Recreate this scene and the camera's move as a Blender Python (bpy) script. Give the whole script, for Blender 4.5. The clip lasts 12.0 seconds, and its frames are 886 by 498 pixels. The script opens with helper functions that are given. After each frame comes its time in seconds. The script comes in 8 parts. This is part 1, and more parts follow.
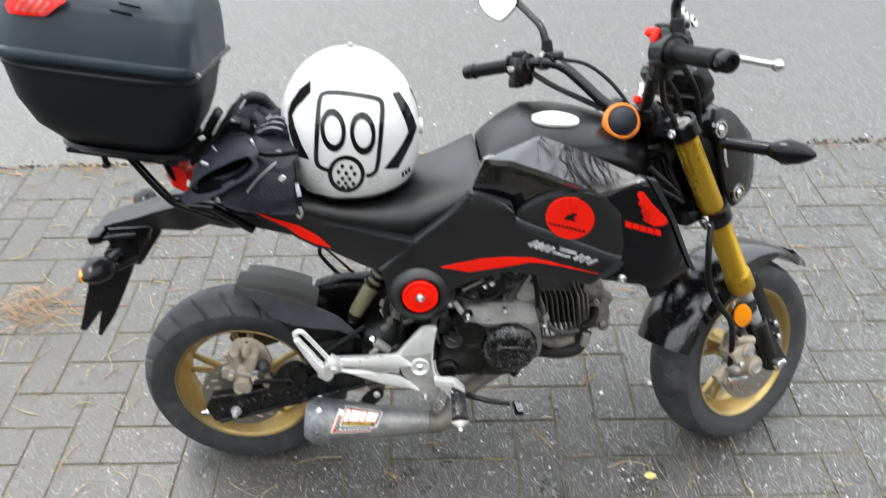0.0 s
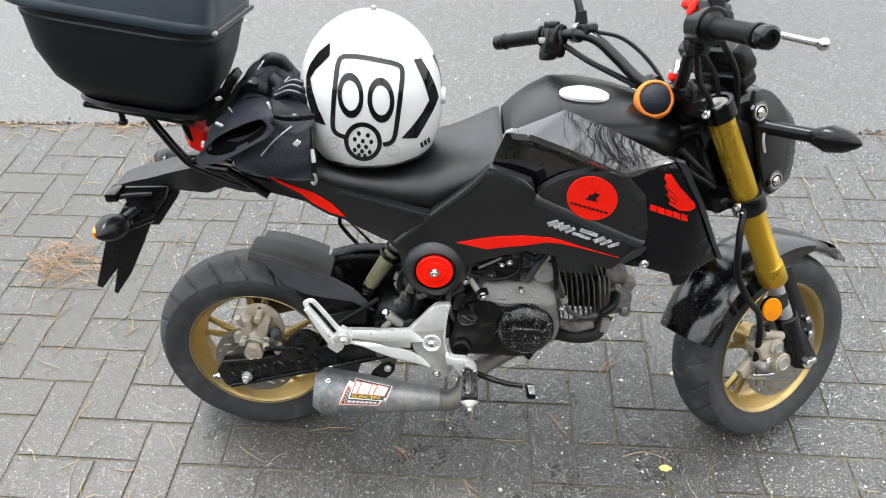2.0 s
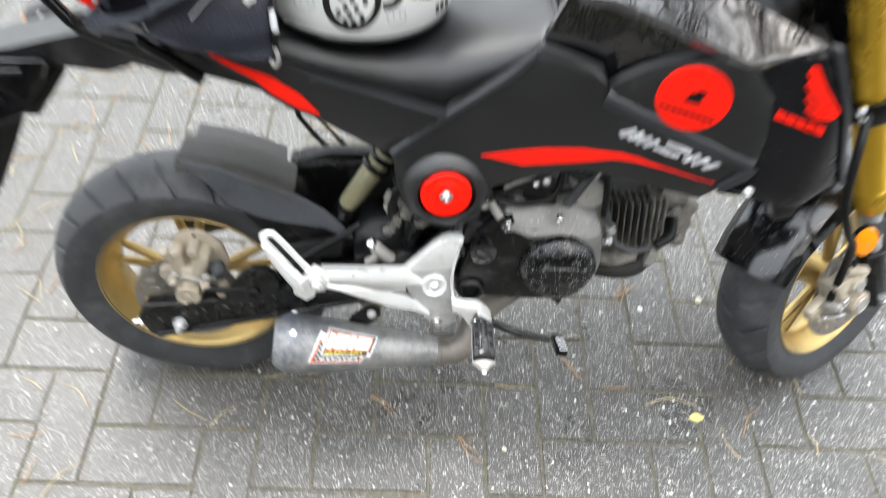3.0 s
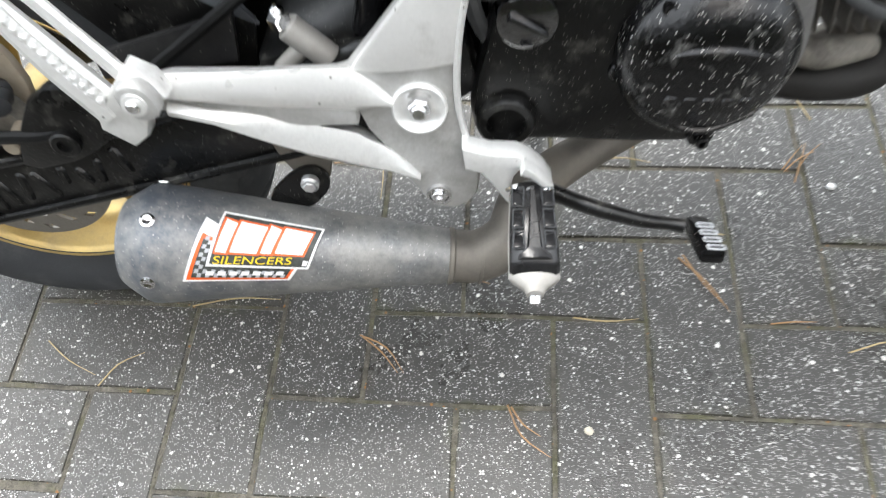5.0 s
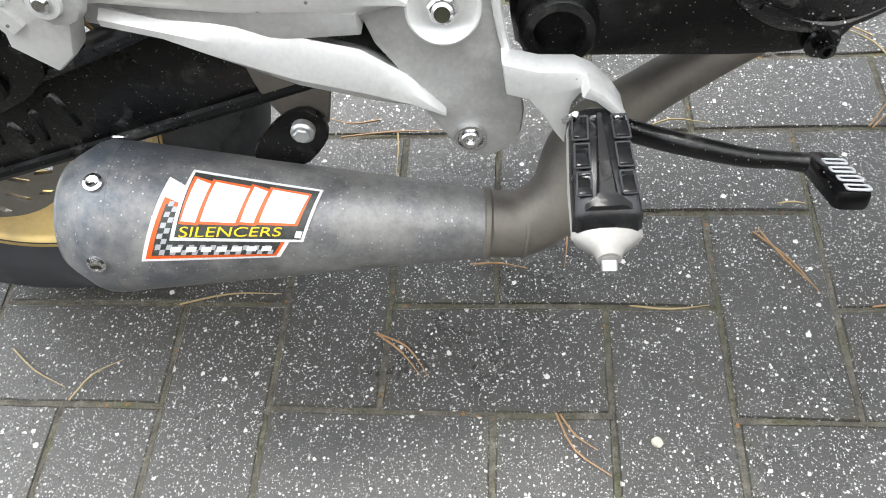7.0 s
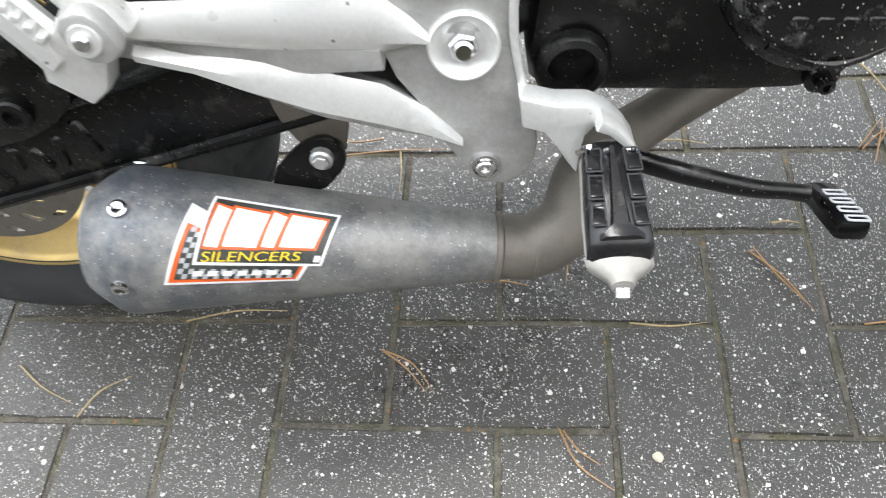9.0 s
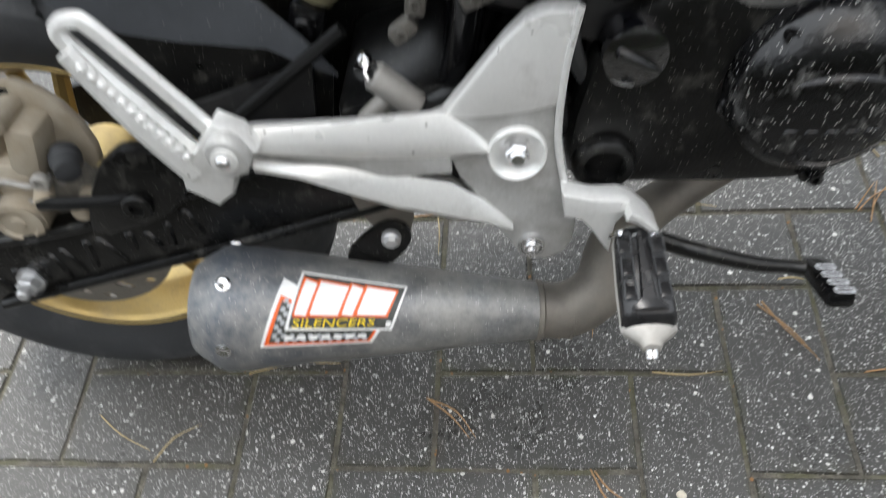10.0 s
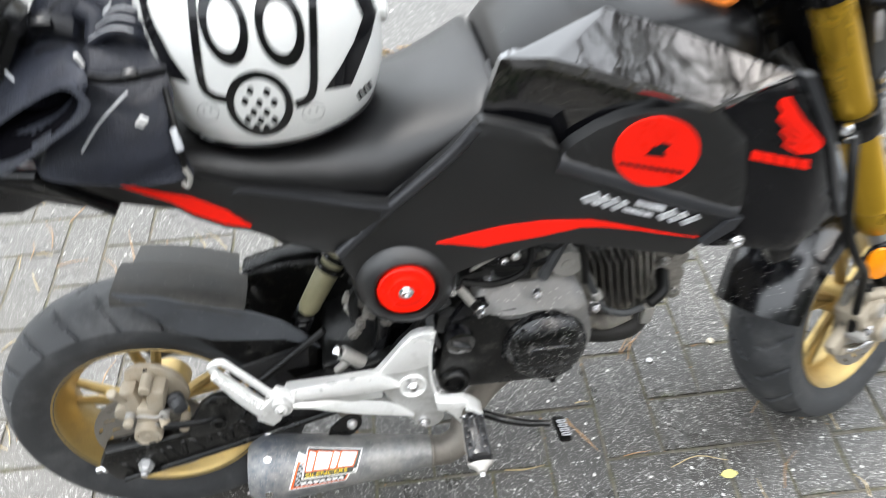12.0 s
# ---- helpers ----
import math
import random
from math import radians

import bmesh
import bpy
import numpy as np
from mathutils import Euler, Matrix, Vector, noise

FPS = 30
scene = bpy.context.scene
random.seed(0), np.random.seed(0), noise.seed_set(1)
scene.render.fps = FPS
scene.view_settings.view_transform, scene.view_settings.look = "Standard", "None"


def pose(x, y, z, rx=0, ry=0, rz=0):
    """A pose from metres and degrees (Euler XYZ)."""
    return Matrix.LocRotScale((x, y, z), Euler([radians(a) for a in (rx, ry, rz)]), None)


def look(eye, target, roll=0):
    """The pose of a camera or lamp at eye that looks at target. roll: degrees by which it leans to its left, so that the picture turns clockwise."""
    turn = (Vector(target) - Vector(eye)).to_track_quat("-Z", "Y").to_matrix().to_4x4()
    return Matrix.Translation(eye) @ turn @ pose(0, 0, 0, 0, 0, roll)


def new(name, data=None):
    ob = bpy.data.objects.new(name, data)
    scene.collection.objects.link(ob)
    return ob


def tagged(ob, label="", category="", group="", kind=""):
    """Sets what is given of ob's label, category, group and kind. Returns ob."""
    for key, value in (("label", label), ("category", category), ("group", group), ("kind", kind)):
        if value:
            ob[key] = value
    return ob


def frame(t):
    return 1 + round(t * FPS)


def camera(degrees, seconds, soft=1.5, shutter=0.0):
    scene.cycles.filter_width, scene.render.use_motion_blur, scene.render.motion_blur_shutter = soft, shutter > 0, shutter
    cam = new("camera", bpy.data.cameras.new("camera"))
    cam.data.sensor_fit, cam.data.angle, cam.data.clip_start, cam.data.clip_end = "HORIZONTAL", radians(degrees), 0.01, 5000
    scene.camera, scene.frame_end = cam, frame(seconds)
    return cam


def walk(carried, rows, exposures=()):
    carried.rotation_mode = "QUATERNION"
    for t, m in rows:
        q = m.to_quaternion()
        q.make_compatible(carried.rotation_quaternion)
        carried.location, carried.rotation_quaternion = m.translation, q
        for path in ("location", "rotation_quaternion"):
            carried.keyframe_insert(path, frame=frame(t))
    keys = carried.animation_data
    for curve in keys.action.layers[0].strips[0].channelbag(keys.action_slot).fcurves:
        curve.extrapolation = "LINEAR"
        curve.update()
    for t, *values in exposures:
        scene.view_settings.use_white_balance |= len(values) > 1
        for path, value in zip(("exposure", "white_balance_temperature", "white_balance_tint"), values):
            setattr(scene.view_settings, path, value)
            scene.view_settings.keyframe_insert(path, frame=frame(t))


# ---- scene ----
cam = camera(63.38, 12.0, soft=0.95, shutter=0.8)
PATH = [
    (0, 0.4785, -1.0773, 1.6177, 48.634, 0.775, -0.472),
    (0.5, 0.4811, -1.0739, 1.6389, 51.158, 1.412, 0.914),
    (1, 0.4975, -1.0804, 1.6403, 51.940, 1.245, 0.847),
    (1.5, 0.5161, -1.0715, 1.6152, 49.155, 0.655, 2.371),
    (2, 0.5213, -1.0476, 1.5876, 46.794, 0.663, 3.772),
    (2.5, 0.4524, -0.9179, 1.5032, 45.054, -1.288, 2.859),
    (3, 0.3743, -0.7116, 1.3485, 36.518, -3.943, 0.428),
    (3.5, 0.4022, -0.5730, 1.1711, 30.478, -4.472, 1.187),
    (5.3, 0.4830, -0.4108, 0.7485, 30.206, 4.266, 4.056),
    (5.5, 0.4813, -0.4039, 0.7238, 30.997, 4.608, 3.790),
    (6, 0.4725, -0.3941, 0.6807, 31.155, 4.839, 3.680),
    (6.5, 0.4657, -0.3866, 0.6606, 30.945, 5.425, 3.188),
    (8.5, 0.4494, -0.3675, 0.6637, 30.685, 4.199, 3.049),
    (9, 0.4435, -0.3790, 0.6805, 31.422, 4.305, 2.677),
    (9.5, 0.4206, -0.3974, 0.7090, 32.920, 4.247, 3.776),
    (10, 0.4187, -0.4085, 0.7666, 34.665, 5.270, 2.598),
    (10.5, 0.4432, -0.4134, 0.8707, 36.409, 4.268, 0.245),
    (11, 0.4490, -0.4546, 1.0400, 37.908, 3.379, -0.732),
    (11.5, 0.4387, -0.5320, 1.1819, 38.135, 2.244, -1.407),
    (12, 0.4441, -0.6003, 1.3111, 40.176, 2.100, -5.846),
]
EXPOSURES = [(0, 1.16), (0.5, 1.06), (1, 0.95), (2, 1.18), (2.6, 1.44), (3.1, 1.66), (3.7, 1.58), (5.3, 1.37), (9, 1.30), (9.6, 1.04), (10.5, 0.82), (11, 1.24), (11.5, 1.54), (12, 1.54)]
walk(cam, [(t, pose(*row)) for t, *row in PATH], EXPOSURES)
BIKE_YAW, BIKE_LEAN = 2.667, 10.561

# ---- overcast daylight ----
world = bpy.data.worlds.new("overcast_sky")
scene.world = world
world.use_nodes = True
wn, wl = world.node_tree.nodes, world.node_tree.links
wn.clear()
w_sky = wn.new("ShaderNodeTexSky")
w_sky.sky_type, w_sky.sun_disc = "NISHITA", False
w_sky.sun_elevation, w_sky.sun_rotation = radians(52), radians(150)
w_sky.dust_density, w_sky.air_density = 4.0, 1.0
w_cloud = wn.new("ShaderNodeMixRGB")          # a closed cloud cover greys the blue out
w_cloud.inputs["Fac"].default_value = 0.8
w_cloud.inputs["Color2"].default_value = (7.35, 7.7, 7.95, 1)
w_bg = wn.new("ShaderNodeBackground")
w_bg.inputs["Strength"].default_value = 0.24
w_dir = wn.new("ShaderNodeTexCoord")
w_side = wn.new("ShaderNodeVectorMath")       # thin cloud is brightest round the hidden sun, darkest opposite
w_side.operation = "DOT_PRODUCT"
w_side.inputs[1].default_value = (-0.18, 0.30, 0.937)
w_grade = wn.new("ShaderNodeMapRange")
w_grade.inputs["From Min"].default_value = -0.35
w_grade.inputs["To Min"].default_value, w_grade.inputs["To Max"].default_value = 0.20, 1.05
w_mul = wn.new("ShaderNodeMixRGB")
w_mul.blend_type = "MULTIPLY"
w_mul.inputs["Fac"].default_value = 1.0
wl.new(w_dir.outputs["Generated"], w_side.inputs[0])
wl.new(w_side.outputs["Value"], w_grade.inputs["Value"])
wl.new(w_grade.outputs["Result"], w_mul.inputs["Color2"])
w_out = wn.new("ShaderNodeOutputWorld")
wl.new(w_sky.outputs[0], w_cloud.inputs["Color1"])
wl.new(w_cloud.outputs[0], w_mul.inputs["Color1"])
wl.new(w_mul.outputs[0], w_bg.inputs["Color"])
wl.new(w_bg.outputs[0], w_out.inputs["Surface"])

sun = new("sun", bpy.data.lights.new("sun", "SUN"))
sun.data.energy, sun.data.angle, sun.data.color = 1.9, radians(20), (1.0, 0.97, 0.93)
sun.matrix_world = look((-1.8, 2.6, 8.8), (0, 0, 0))

# ---- materials ----
def surface(name, color, rough=0.5, metal=0.0, var=0.15, big=9.0, grain=350.0, bump=0.15, depth=0.001, coat=0.0,
            dust=None, dust_amount=0.0, dust_scale=14.0, speck=None, speck_scale=220.0, speck_amount=0.12, rough_var=0.12, ior=1.5, fade=None):
    """A worn surface: tone varied at two scales, fine relief, and where asked dust in patches and small specks."""
    m = bpy.data.materials.new(name)
    m.use_nodes = True
    n, l = m.node_tree.nodes, m.node_tree.links
    b = n["Principled BSDF"]
    geo = n.new("ShaderNodeNewGeometry")
    pos = geo.outputs["Position"]

    def noise_node(scale, detail=4.0, rough_=0.6):
        t = n.new("ShaderNodeTexNoise")
        t.inputs["Scale"].default_value, t.inputs["Detail"].default_value, t.inputs["Roughness"].default_value = scale, detail, rough_
        l.new(pos, t.inputs["Vector"])
        return t.outputs["Fac"]

    def ramp(value, lo, hi, out_lo=0.0, out_hi=1.0):
        r = n.new("ShaderNodeMapRange")
        r.inputs["From Min"].default_value, r.inputs["From Max"].default_value = lo, hi
        r.inputs["To Min"].default_value, r.inputs["To Max"].default_value = out_lo, out_hi
        l.new(value, r.inputs["Value"])
        return r.outputs["Result"]

    def mix(fac, a, c):
        x = n.new("ShaderNodeMixRGB")
        for socket, v in (("Fac", fac), ("Color1", a), ("Color2", c)):
            if hasattr(v, "default_value"):
                l.new(v, x.inputs[socket])
            else:
                x.inputs[socket].default_value = v if socket == "Fac" else (*v, 1)
        return x.outputs["Color"]

    wide, fine = noise_node(big), noise_node(grain, 2.0)
    col = mix(ramp(wide, 0.3, 0.7), [c * (1 - var) for c in color], [min(1, c * (1 + var)) for c in color])
    col = mix(ramp(fine, 0.35, 0.65), col, mix(0.5, col, [c * (1 - var) for c in color]))
    if fade:                                  # heat has stained one end: (direction, where, to where, colour there)
        way = n.new("ShaderNodeVectorMath")
        way.operation = "DOT_PRODUCT"
        l.new(pos, way.inputs[0])
        way.inputs[1].default_value = fade[0]
        col = mix(ramp(way.outputs["Value"], fade[1], fade[2], 1.0, 0.0), col, fade[3])
    rgh = ramp(wide, 0.3, 0.7, max(0.02, rough - rough_var * 0.5), min(1, rough + rough_var * 0.5))
    if dust:
        d = ramp(noise_node(dust_scale, 6.0, 0.7), 0.62 - 0.45 * dust_amount, 0.80 - 0.25 * dust_amount, 0.0, 0.35 + 0.6 * dust_amount)
        col = mix(d, col, dust)
        r2 = n.new("ShaderNodeMix")
        l.new(d, r2.inputs["Factor"]), l.new(rgh, r2.inputs[2])
        r2.inputs[3].default_value = 0.85
        rgh = r2.outputs[0]
    if speck:
        v = n.new("ShaderNodeTexVoronoi")
        v.inputs["Scale"].default_value = speck_scale
        l.new(pos, v.inputs["Vector"])
        sep = n.new("ShaderNodeSeparateColor")
        l.new(v.outputs["Color"], sep.inputs["Color"])
        keep = ramp(sep.outputs["Red"], 1 - speck_amount, 1 - speck_amount + 0.01)
        dot = ramp(v.outputs["Distance"], 0.22, 0.34, 1.0, 0.0)
        mul = n.new("ShaderNodeMath")
        mul.operation = "MULTIPLY"
        l.new(keep, mul.inputs[0]), l.new(dot, mul.inputs[1])
        col = mix(mul.outputs[0], col, speck)
    l.new(col, b.inputs["Base Color"])
    l.new(rgh, b.inputs["Roughness"])
    b.inputs["Metallic"].default_value, b.inputs["IOR"].default_value = metal, ior
    if coat:
        b.inputs["Coat Weight"].default_value, b.inputs["Coat Roughness"].default_value = coat, 0.03
    if bump:
        bp = n.new("ShaderNodeBump")
        bp.inputs["Strength"].default_value, bp.inputs["Distance"].default_value = bump, depth
        l.new(fine, bp.inputs["Height"])
        l.new(bp.outputs[0], b.inputs["Normal"])
    return m


DUST = (0.30, 0.27, 0.22)
M = {
    "matte_black": surface("matte_black_plastic", (0.0046, 0.0047, 0.0052), 0.43, var=0.2, grain=900, bump=0.10, depth=0.0004, ior=1.64, rough_var=0.08),
    "tank_plastic": surface("satin_tank_plastic", (0.0034, 0.0034, 0.0038), 0.30, var=0.2, grain=900, bump=0.10, depth=0.0004, ior=1.36, rough_var=0.08),
    "seat_vinyl": surface("black_seat_vinyl", (0.0040, 0.0040, 0.0046), 0.40, var=0.2, grain=1400, bump=0.35, depth=0.0005, ior=1.56),
    "gloss_black": surface("gloss_black_paint", (0.004, 0.004, 0.005), 0.02, var=0.1, bump=0.0, coat=1.0, rough_var=0.02, ior=1.9),
    "satin_black": surface("satin_black_paint", (0.0035, 0.0035, 0.004), 0.20, var=0.2, bump=0.05, ior=1.42, speck=(0.18, 0.17, 0.16), speck_scale=600, speck_amount=0.02),
    "dirty_black": surface("dirty_black_paint", (0.0045, 0.0045, 0.0045), 0.30, var=0.3, bump=0.3, dust=(0.13, 0.125, 0.11), dust_amount=0.14, dust_scale=45, ior=1.42, speck=(0.30, 0.29, 0.27), speck_scale=800, speck_amount=0.05),
    "mud_black": surface("splashed_black_paint", (0.008, 0.008, 0.009), 0.16, var=0.3, bump=0.06, dust=(0.20, 0.195, 0.18), dust_amount=0.12, dust_scale=60, speck=(0.45, 0.43, 0.41), speck_scale=480, speck_amount=0.045),
    "splash_black": surface("mud_streaked_black", (0.004, 0.004, 0.0045), 0.12, var=0.3, bump=0.35, ior=1.5, dust=(0.34, 0.335, 0.32), dust_amount=0.17, dust_scale=70, speck=(0.55, 0.54, 0.51), speck_scale=520, speck_amount=0.13),
    "added_wall": surface("added_dark_wall", (0.075, 0.05, 0.04), 0.85, var=0.3, big=1.5, grain=60, bump=0.3, depth=0.004),
    "flank_black": surface("smooth_black_panel", (0.006, 0.006, 0.007), 0.22, var=0.15, bump=0.0, ior=1.33),
    "dark_soil": surface("dark_soil_crumbs", (0.07, 0.058, 0.042), 0.95, var=0.4, big=40, bump=0.0),
    "guard_black": surface("speckled_gloss_black", (0.004, 0.004, 0.0050), 0.12, var=0.3, bump=0.14, ior=1.62, dust=(0.10, 0.098, 0.094), dust_amount=0.10, dust_scale=90, speck=(0.42, 0.41, 0.39), speck_scale=420, speck_amount=0.05),
    "rubber": surface("tyre_rubber", (0.034, 0.036, 0.039), 0.60, var=0.25, big=22, bump=0.25, depth=0.0006, dust=(0.140, 0.141, 0.142), dust_amount=0.28, dust_scale=12),
    "peg_rubber": surface("peg_rubber", (0.014, 0.014, 0.015), 0.28, var=0.3, bump=0.1, dust=(0.2, 0.19, 0.18), dust_amount=0.2),
    "grip_rubber": surface("grip_rubber", (0.003, 0.003, 0.0033), 0.45, ior=1.30, var=0.2, bump=0.2),
    "gold_rim": surface("gold_painted_rim", (0.50, 0.36, 0.14), 0.34, metal=0.75, var=0.15, bump=0.05, dust=(0.27, 0.225, 0.15), dust_amount=0.33, dust_scale=18),
    "gold_fork": surface("gold_anodised_tube", (0.56, 0.34, 0.03), 0.30, metal=0.7, var=0.08, bump=0.03),
    "chrome": surface("chrome_steel", (0.75, 0.75, 0.76), 0.12, metal=1.0, var=0.05, bump=0.0),
    "silver": surface("silver_painted_metal", (0.80, 0.80, 0.785), 0.30, metal=0.40, var=0.08, bump=0.06, dust=(0.40, 0.385, 0.355), dust_amount=0.22, dust_scale=30, speck=(0.25, 0.24, 0.22), speck_scale=300, speck_amount=0.02),
    "cast_silver": surface("dusty_cast_silver", (0.54, 0.54, 0.53), 0.40, metal=0.45, var=0.12, bump=0.15, dust=(0.33, 0.32, 0.295), dust_amount=0.45, dust_scale=34, speck=(0.55, 0.54, 0.52), speck_scale=420, speck_amount=0.06),
    "fork_steel": surface("bright_fork_steel", (0.52, 0.525, 0.53), 0.32, metal=0.6, var=0.06, bump=0.03),
    "bare_alu": surface("grey_cast_metal", (0.36, 0.35, 0.33), 0.5, metal=0.4, var=0.15, bump=0.2, dust=(0.26, 0.24, 0.21), dust_amount=0.35),
    "dusty_case": surface("dusty_engine_casting", (0.19, 0.188, 0.186), 0.40, metal=0.35, var=0.3, bump=0.25, dust=(0.24, 0.23, 0.212), dust_amount=0.45, dust_scale=20, speck=(0.55, 0.53, 0.5), speck_scale=300, speck_amount=0.08),
    "dusty_head": surface("dirt_caked_head", (0.13, 0.12, 0.105), 0.8, var=0.4, big=40, bump=0.4, depth=0.002, dust=(0.34, 0.32, 0.28), dust_amount=0.5, dust_scale=35),
    "dark_fins": surface("dark_engine_metal", (0.018, 0.017, 0.016), 0.65, metal=0.2, var=0.3, bump=0.2, dust=(0.15, 0.14, 0.12), dust_amount=0.18),
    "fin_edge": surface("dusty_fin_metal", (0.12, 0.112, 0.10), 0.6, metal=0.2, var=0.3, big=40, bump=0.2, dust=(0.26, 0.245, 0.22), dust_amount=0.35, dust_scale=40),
    "caliper": surface("dusty_bronze_caliper", (0.34, 0.285, 0.21), 0.5, metal=0.25, var=0.2, bump=0.15, dust=(0.44, 0.40, 0.33), dust_amount=0.6, dust_scale=26),
    "disc": surface("worn_brake_disc", (0.34, 0.32, 0.29), 0.35, metal=0.8, var=0.15, bump=0.1, dust=(0.25, 0.22, 0.18), dust_amount=0.3),
    "dusty_plastic": surface("dusty_black_plastic", (0.012, 0.012, 0.013), 0.33, var=0.3, bump=0.1, ior=1.5, dust=(0.070, 0.069, 0.065), dust_amount=0.35, dust_scale=7, speck=(0.20, 0.19, 0.17), speck_scale=500, speck_amount=0.05),
    "wing_dust": surface("dust_filmed_wing", (0.018, 0.0178, 0.017), 0.50, var=0.25, bump=0.1, ior=1.45, dust=(0.075, 0.071, 0.064), dust_amount=0.62, dust_scale=6, speck=(0.20, 0.19, 0.17), speck_scale=500, speck_amount=0.03),
    # dust film; its blue tint paints in the plate's sky sheen
    "plate_dust_sheen": surface("dusty_plate_sky_sheen", (0.028, 0.031, 0.036), 0.42, var=0.25, bump=0.1, ior=1.5, dust=(0.080, 0.087, 0.098), dust_amount=0.66, dust_scale=6, speck=(0.18, 0.18, 0.18), speck_scale=500, speck_amount=0.03),
    "muffler": surface("grimy_grey_silencer", (0.19, 0.192, 0.195), 0.38, metal=0.42, var=0.35, big=30, bump=0.25, dust=(0.42, 0.405, 0.375), dust_amount=0.46, dust_scale=34, speck=(0.48, 0.46, 0.44), speck_scale=520, speck_amount=0.10, fade=((0.9884, 0.0604, -0.1392), 0.1450, 0.2350, (0.105, 0.118, 0.138))),
    "pipe": surface("dull_exhaust_pipe", (0.17, 0.155, 0.135), 0.5, metal=0.5, var=0.2, bump=0.1, dust=(0.30, 0.27, 0.23), dust_amount=0.5, dust_scale=16),
    "shock": surface("dusty_shock_body", (0.24, 0.22, 0.13), 0.5, metal=0.3, var=0.2, bump=0.1, dust=(0.33, 0.30, 0.22), dust_amount=0.4),
    "red_paint": surface("red_gloss_film", (0.80, 0.013, 0.005), 0.3, var=0.06, bump=0.0, ior=1.3),
    "red_cap": surface("red_anodised_cap", (0.95, 0.012, 0.003), 0.30, var=0.05, bump=0.0, ior=1.25),
    "red_lens": surface("red_lamp_lens", (0.85, 0.016, 0.008), 0.16, var=0.15, grain=400, bump=0.2, coat=0.15, ior=1.35),
    "pale_red": surface("pale_red_glint", (0.78, 0.16, 0.14), 0.12, var=0.3, big=60, bump=0.0, ior=1.5),
    "amber": surface("amber_reflector", (0.85, 0.27, 0.005), 0.12, var=0.15, grain=500, bump=0.3, coat=0.7),
    "silver_film": surface("silver_lettering_film", (0.55, 0.56, 0.58), 0.25, metal=0.4, var=0.3, big=60, bump=0.0),
    # for panel edges: their highlight is put into a greyer base colour
    "edge_sheen": surface("black_edge_sheen", (0.022, 0.023, 0.026), 0.38, var=0.1, bump=0.05),
    "white_shell": surface("white_helmet_shell", (0.67, 0.68, 0.668), 0.18, var=0.03, bump=0.0, coat=0.4, speck=(0.4, 0.38, 0.35), speck_scale=260, speck_amount=0.006),
    "ghost_grey": surface("faint_grey_print", (0.40, 0.41, 0.405), 0.25, var=0.1, bump=0.0),
    "black_film": surface("black_vinyl_film", (0.006, 0.006, 0.007), 0.07, var=0.1, bump=0.0),
    "oval_white": surface("white_oval_film", (0.70, 0.71, 0.70), 0.3, var=0.03, bump=0.0),
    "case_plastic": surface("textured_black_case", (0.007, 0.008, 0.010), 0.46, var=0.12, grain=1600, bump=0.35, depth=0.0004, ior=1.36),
    # black like the tub; the lid's blue sky sheen is put into its colour
    "case_lid": surface("black_lid_sky_sheen", (0.010, 0.018, 0.027), 0.36, var=0.12, grain=1600, bump=0.2, depth=0.0004, ior=1.52),
    "glove": surface("navy_black_textile", (0.0095, 0.0115, 0.0190), 0.58, ior=1.40, var=0.35, big=40, grain=260, bump=0.7, depth=0.0022),
    "glove_lining": surface("black_lining", (0.003, 0.003, 0.004), 0.95, ior=1.05, var=0.2, bump=0.3),
    "glove_leather": surface("black_leather", (0.006, 0.0065, 0.009), 0.45, ior=1.4, var=0.25, grain=900, bump=0.4),
    "piping": surface("grey_reflective_piping", (0.42, 0.43, 0.45), 0.4, var=0.1, bump=0.1),
    "white_patch": surface("white_patch", (0.75, 0.75, 0.75), 0.5, var=0.05, bump=0.1),
    "orange_cloth": surface("orange_cloth", (0.75, 0.20, 0.02), 0.7, var=0.12, grain=1200, bump=0.4),
    "mirror": surface("mirror_glass", (0.88, 0.89, 0.90), 0.02, metal=1.0, var=0.0, bump=0.0, rough_var=0.0),
    "label_yellow": surface("yellow_ink", (0.85, 0.62, 0.02), 0.4, var=0.03, bump=0.0),
    "label_orange": surface("orange_red_ink", (0.75, 0.12, 0.02), 0.4, var=0.05, bump=0.0),
    "label_white": surface("white_label_film", (0.80, 0.80, 0.79), 0.22, var=0.03, bump=0.0, coat=0.5),
    "label_dark": surface("dark_chequer_ink", (0.05, 0.055, 0.05), 0.4, var=0.5, big=160, bump=0.0),
    "cable": surface("black_cable", (0.0045, 0.0045, 0.0045), 0.40, ior=1.32, var=0.1, bump=0.05),
    "joint_soil": surface("mossy_joint_soil", (0.125, 0.114, 0.092), 0.9, var=0.55, big=70, grain=300, bump=0.9, depth=0.005, dust=(0.085, 0.092, 0.022), dust_amount=0.34, dust_scale=16, speck=(0.26, 0.13, 0.05), speck_scale=140, speck_amount=0.10),
    "needle": surface("dry_pine_needle", (0.36, 0.205, 0.09), 0.6, var=0.35, big=7, bump=0.0),
    "pale_straw": surface("pale_straw", (0.42, 0.32, 0.16), 0.7, var=0.3, big=7, bump=0.0),
    "leaf": surface("yellow_leaf", (0.62, 0.56, 0.18), 0.6, var=0.2, big=60, bump=0.2),
    "pebble": surface("pale_pebble", (0.55, 0.50, 0.40), 0.6, var=0.2, big=60, bump=0.3),
    "bark": surface("grey_bark", (0.07, 0.06, 0.05), 0.9, var=0.3, bump=0.5, depth=0.004),
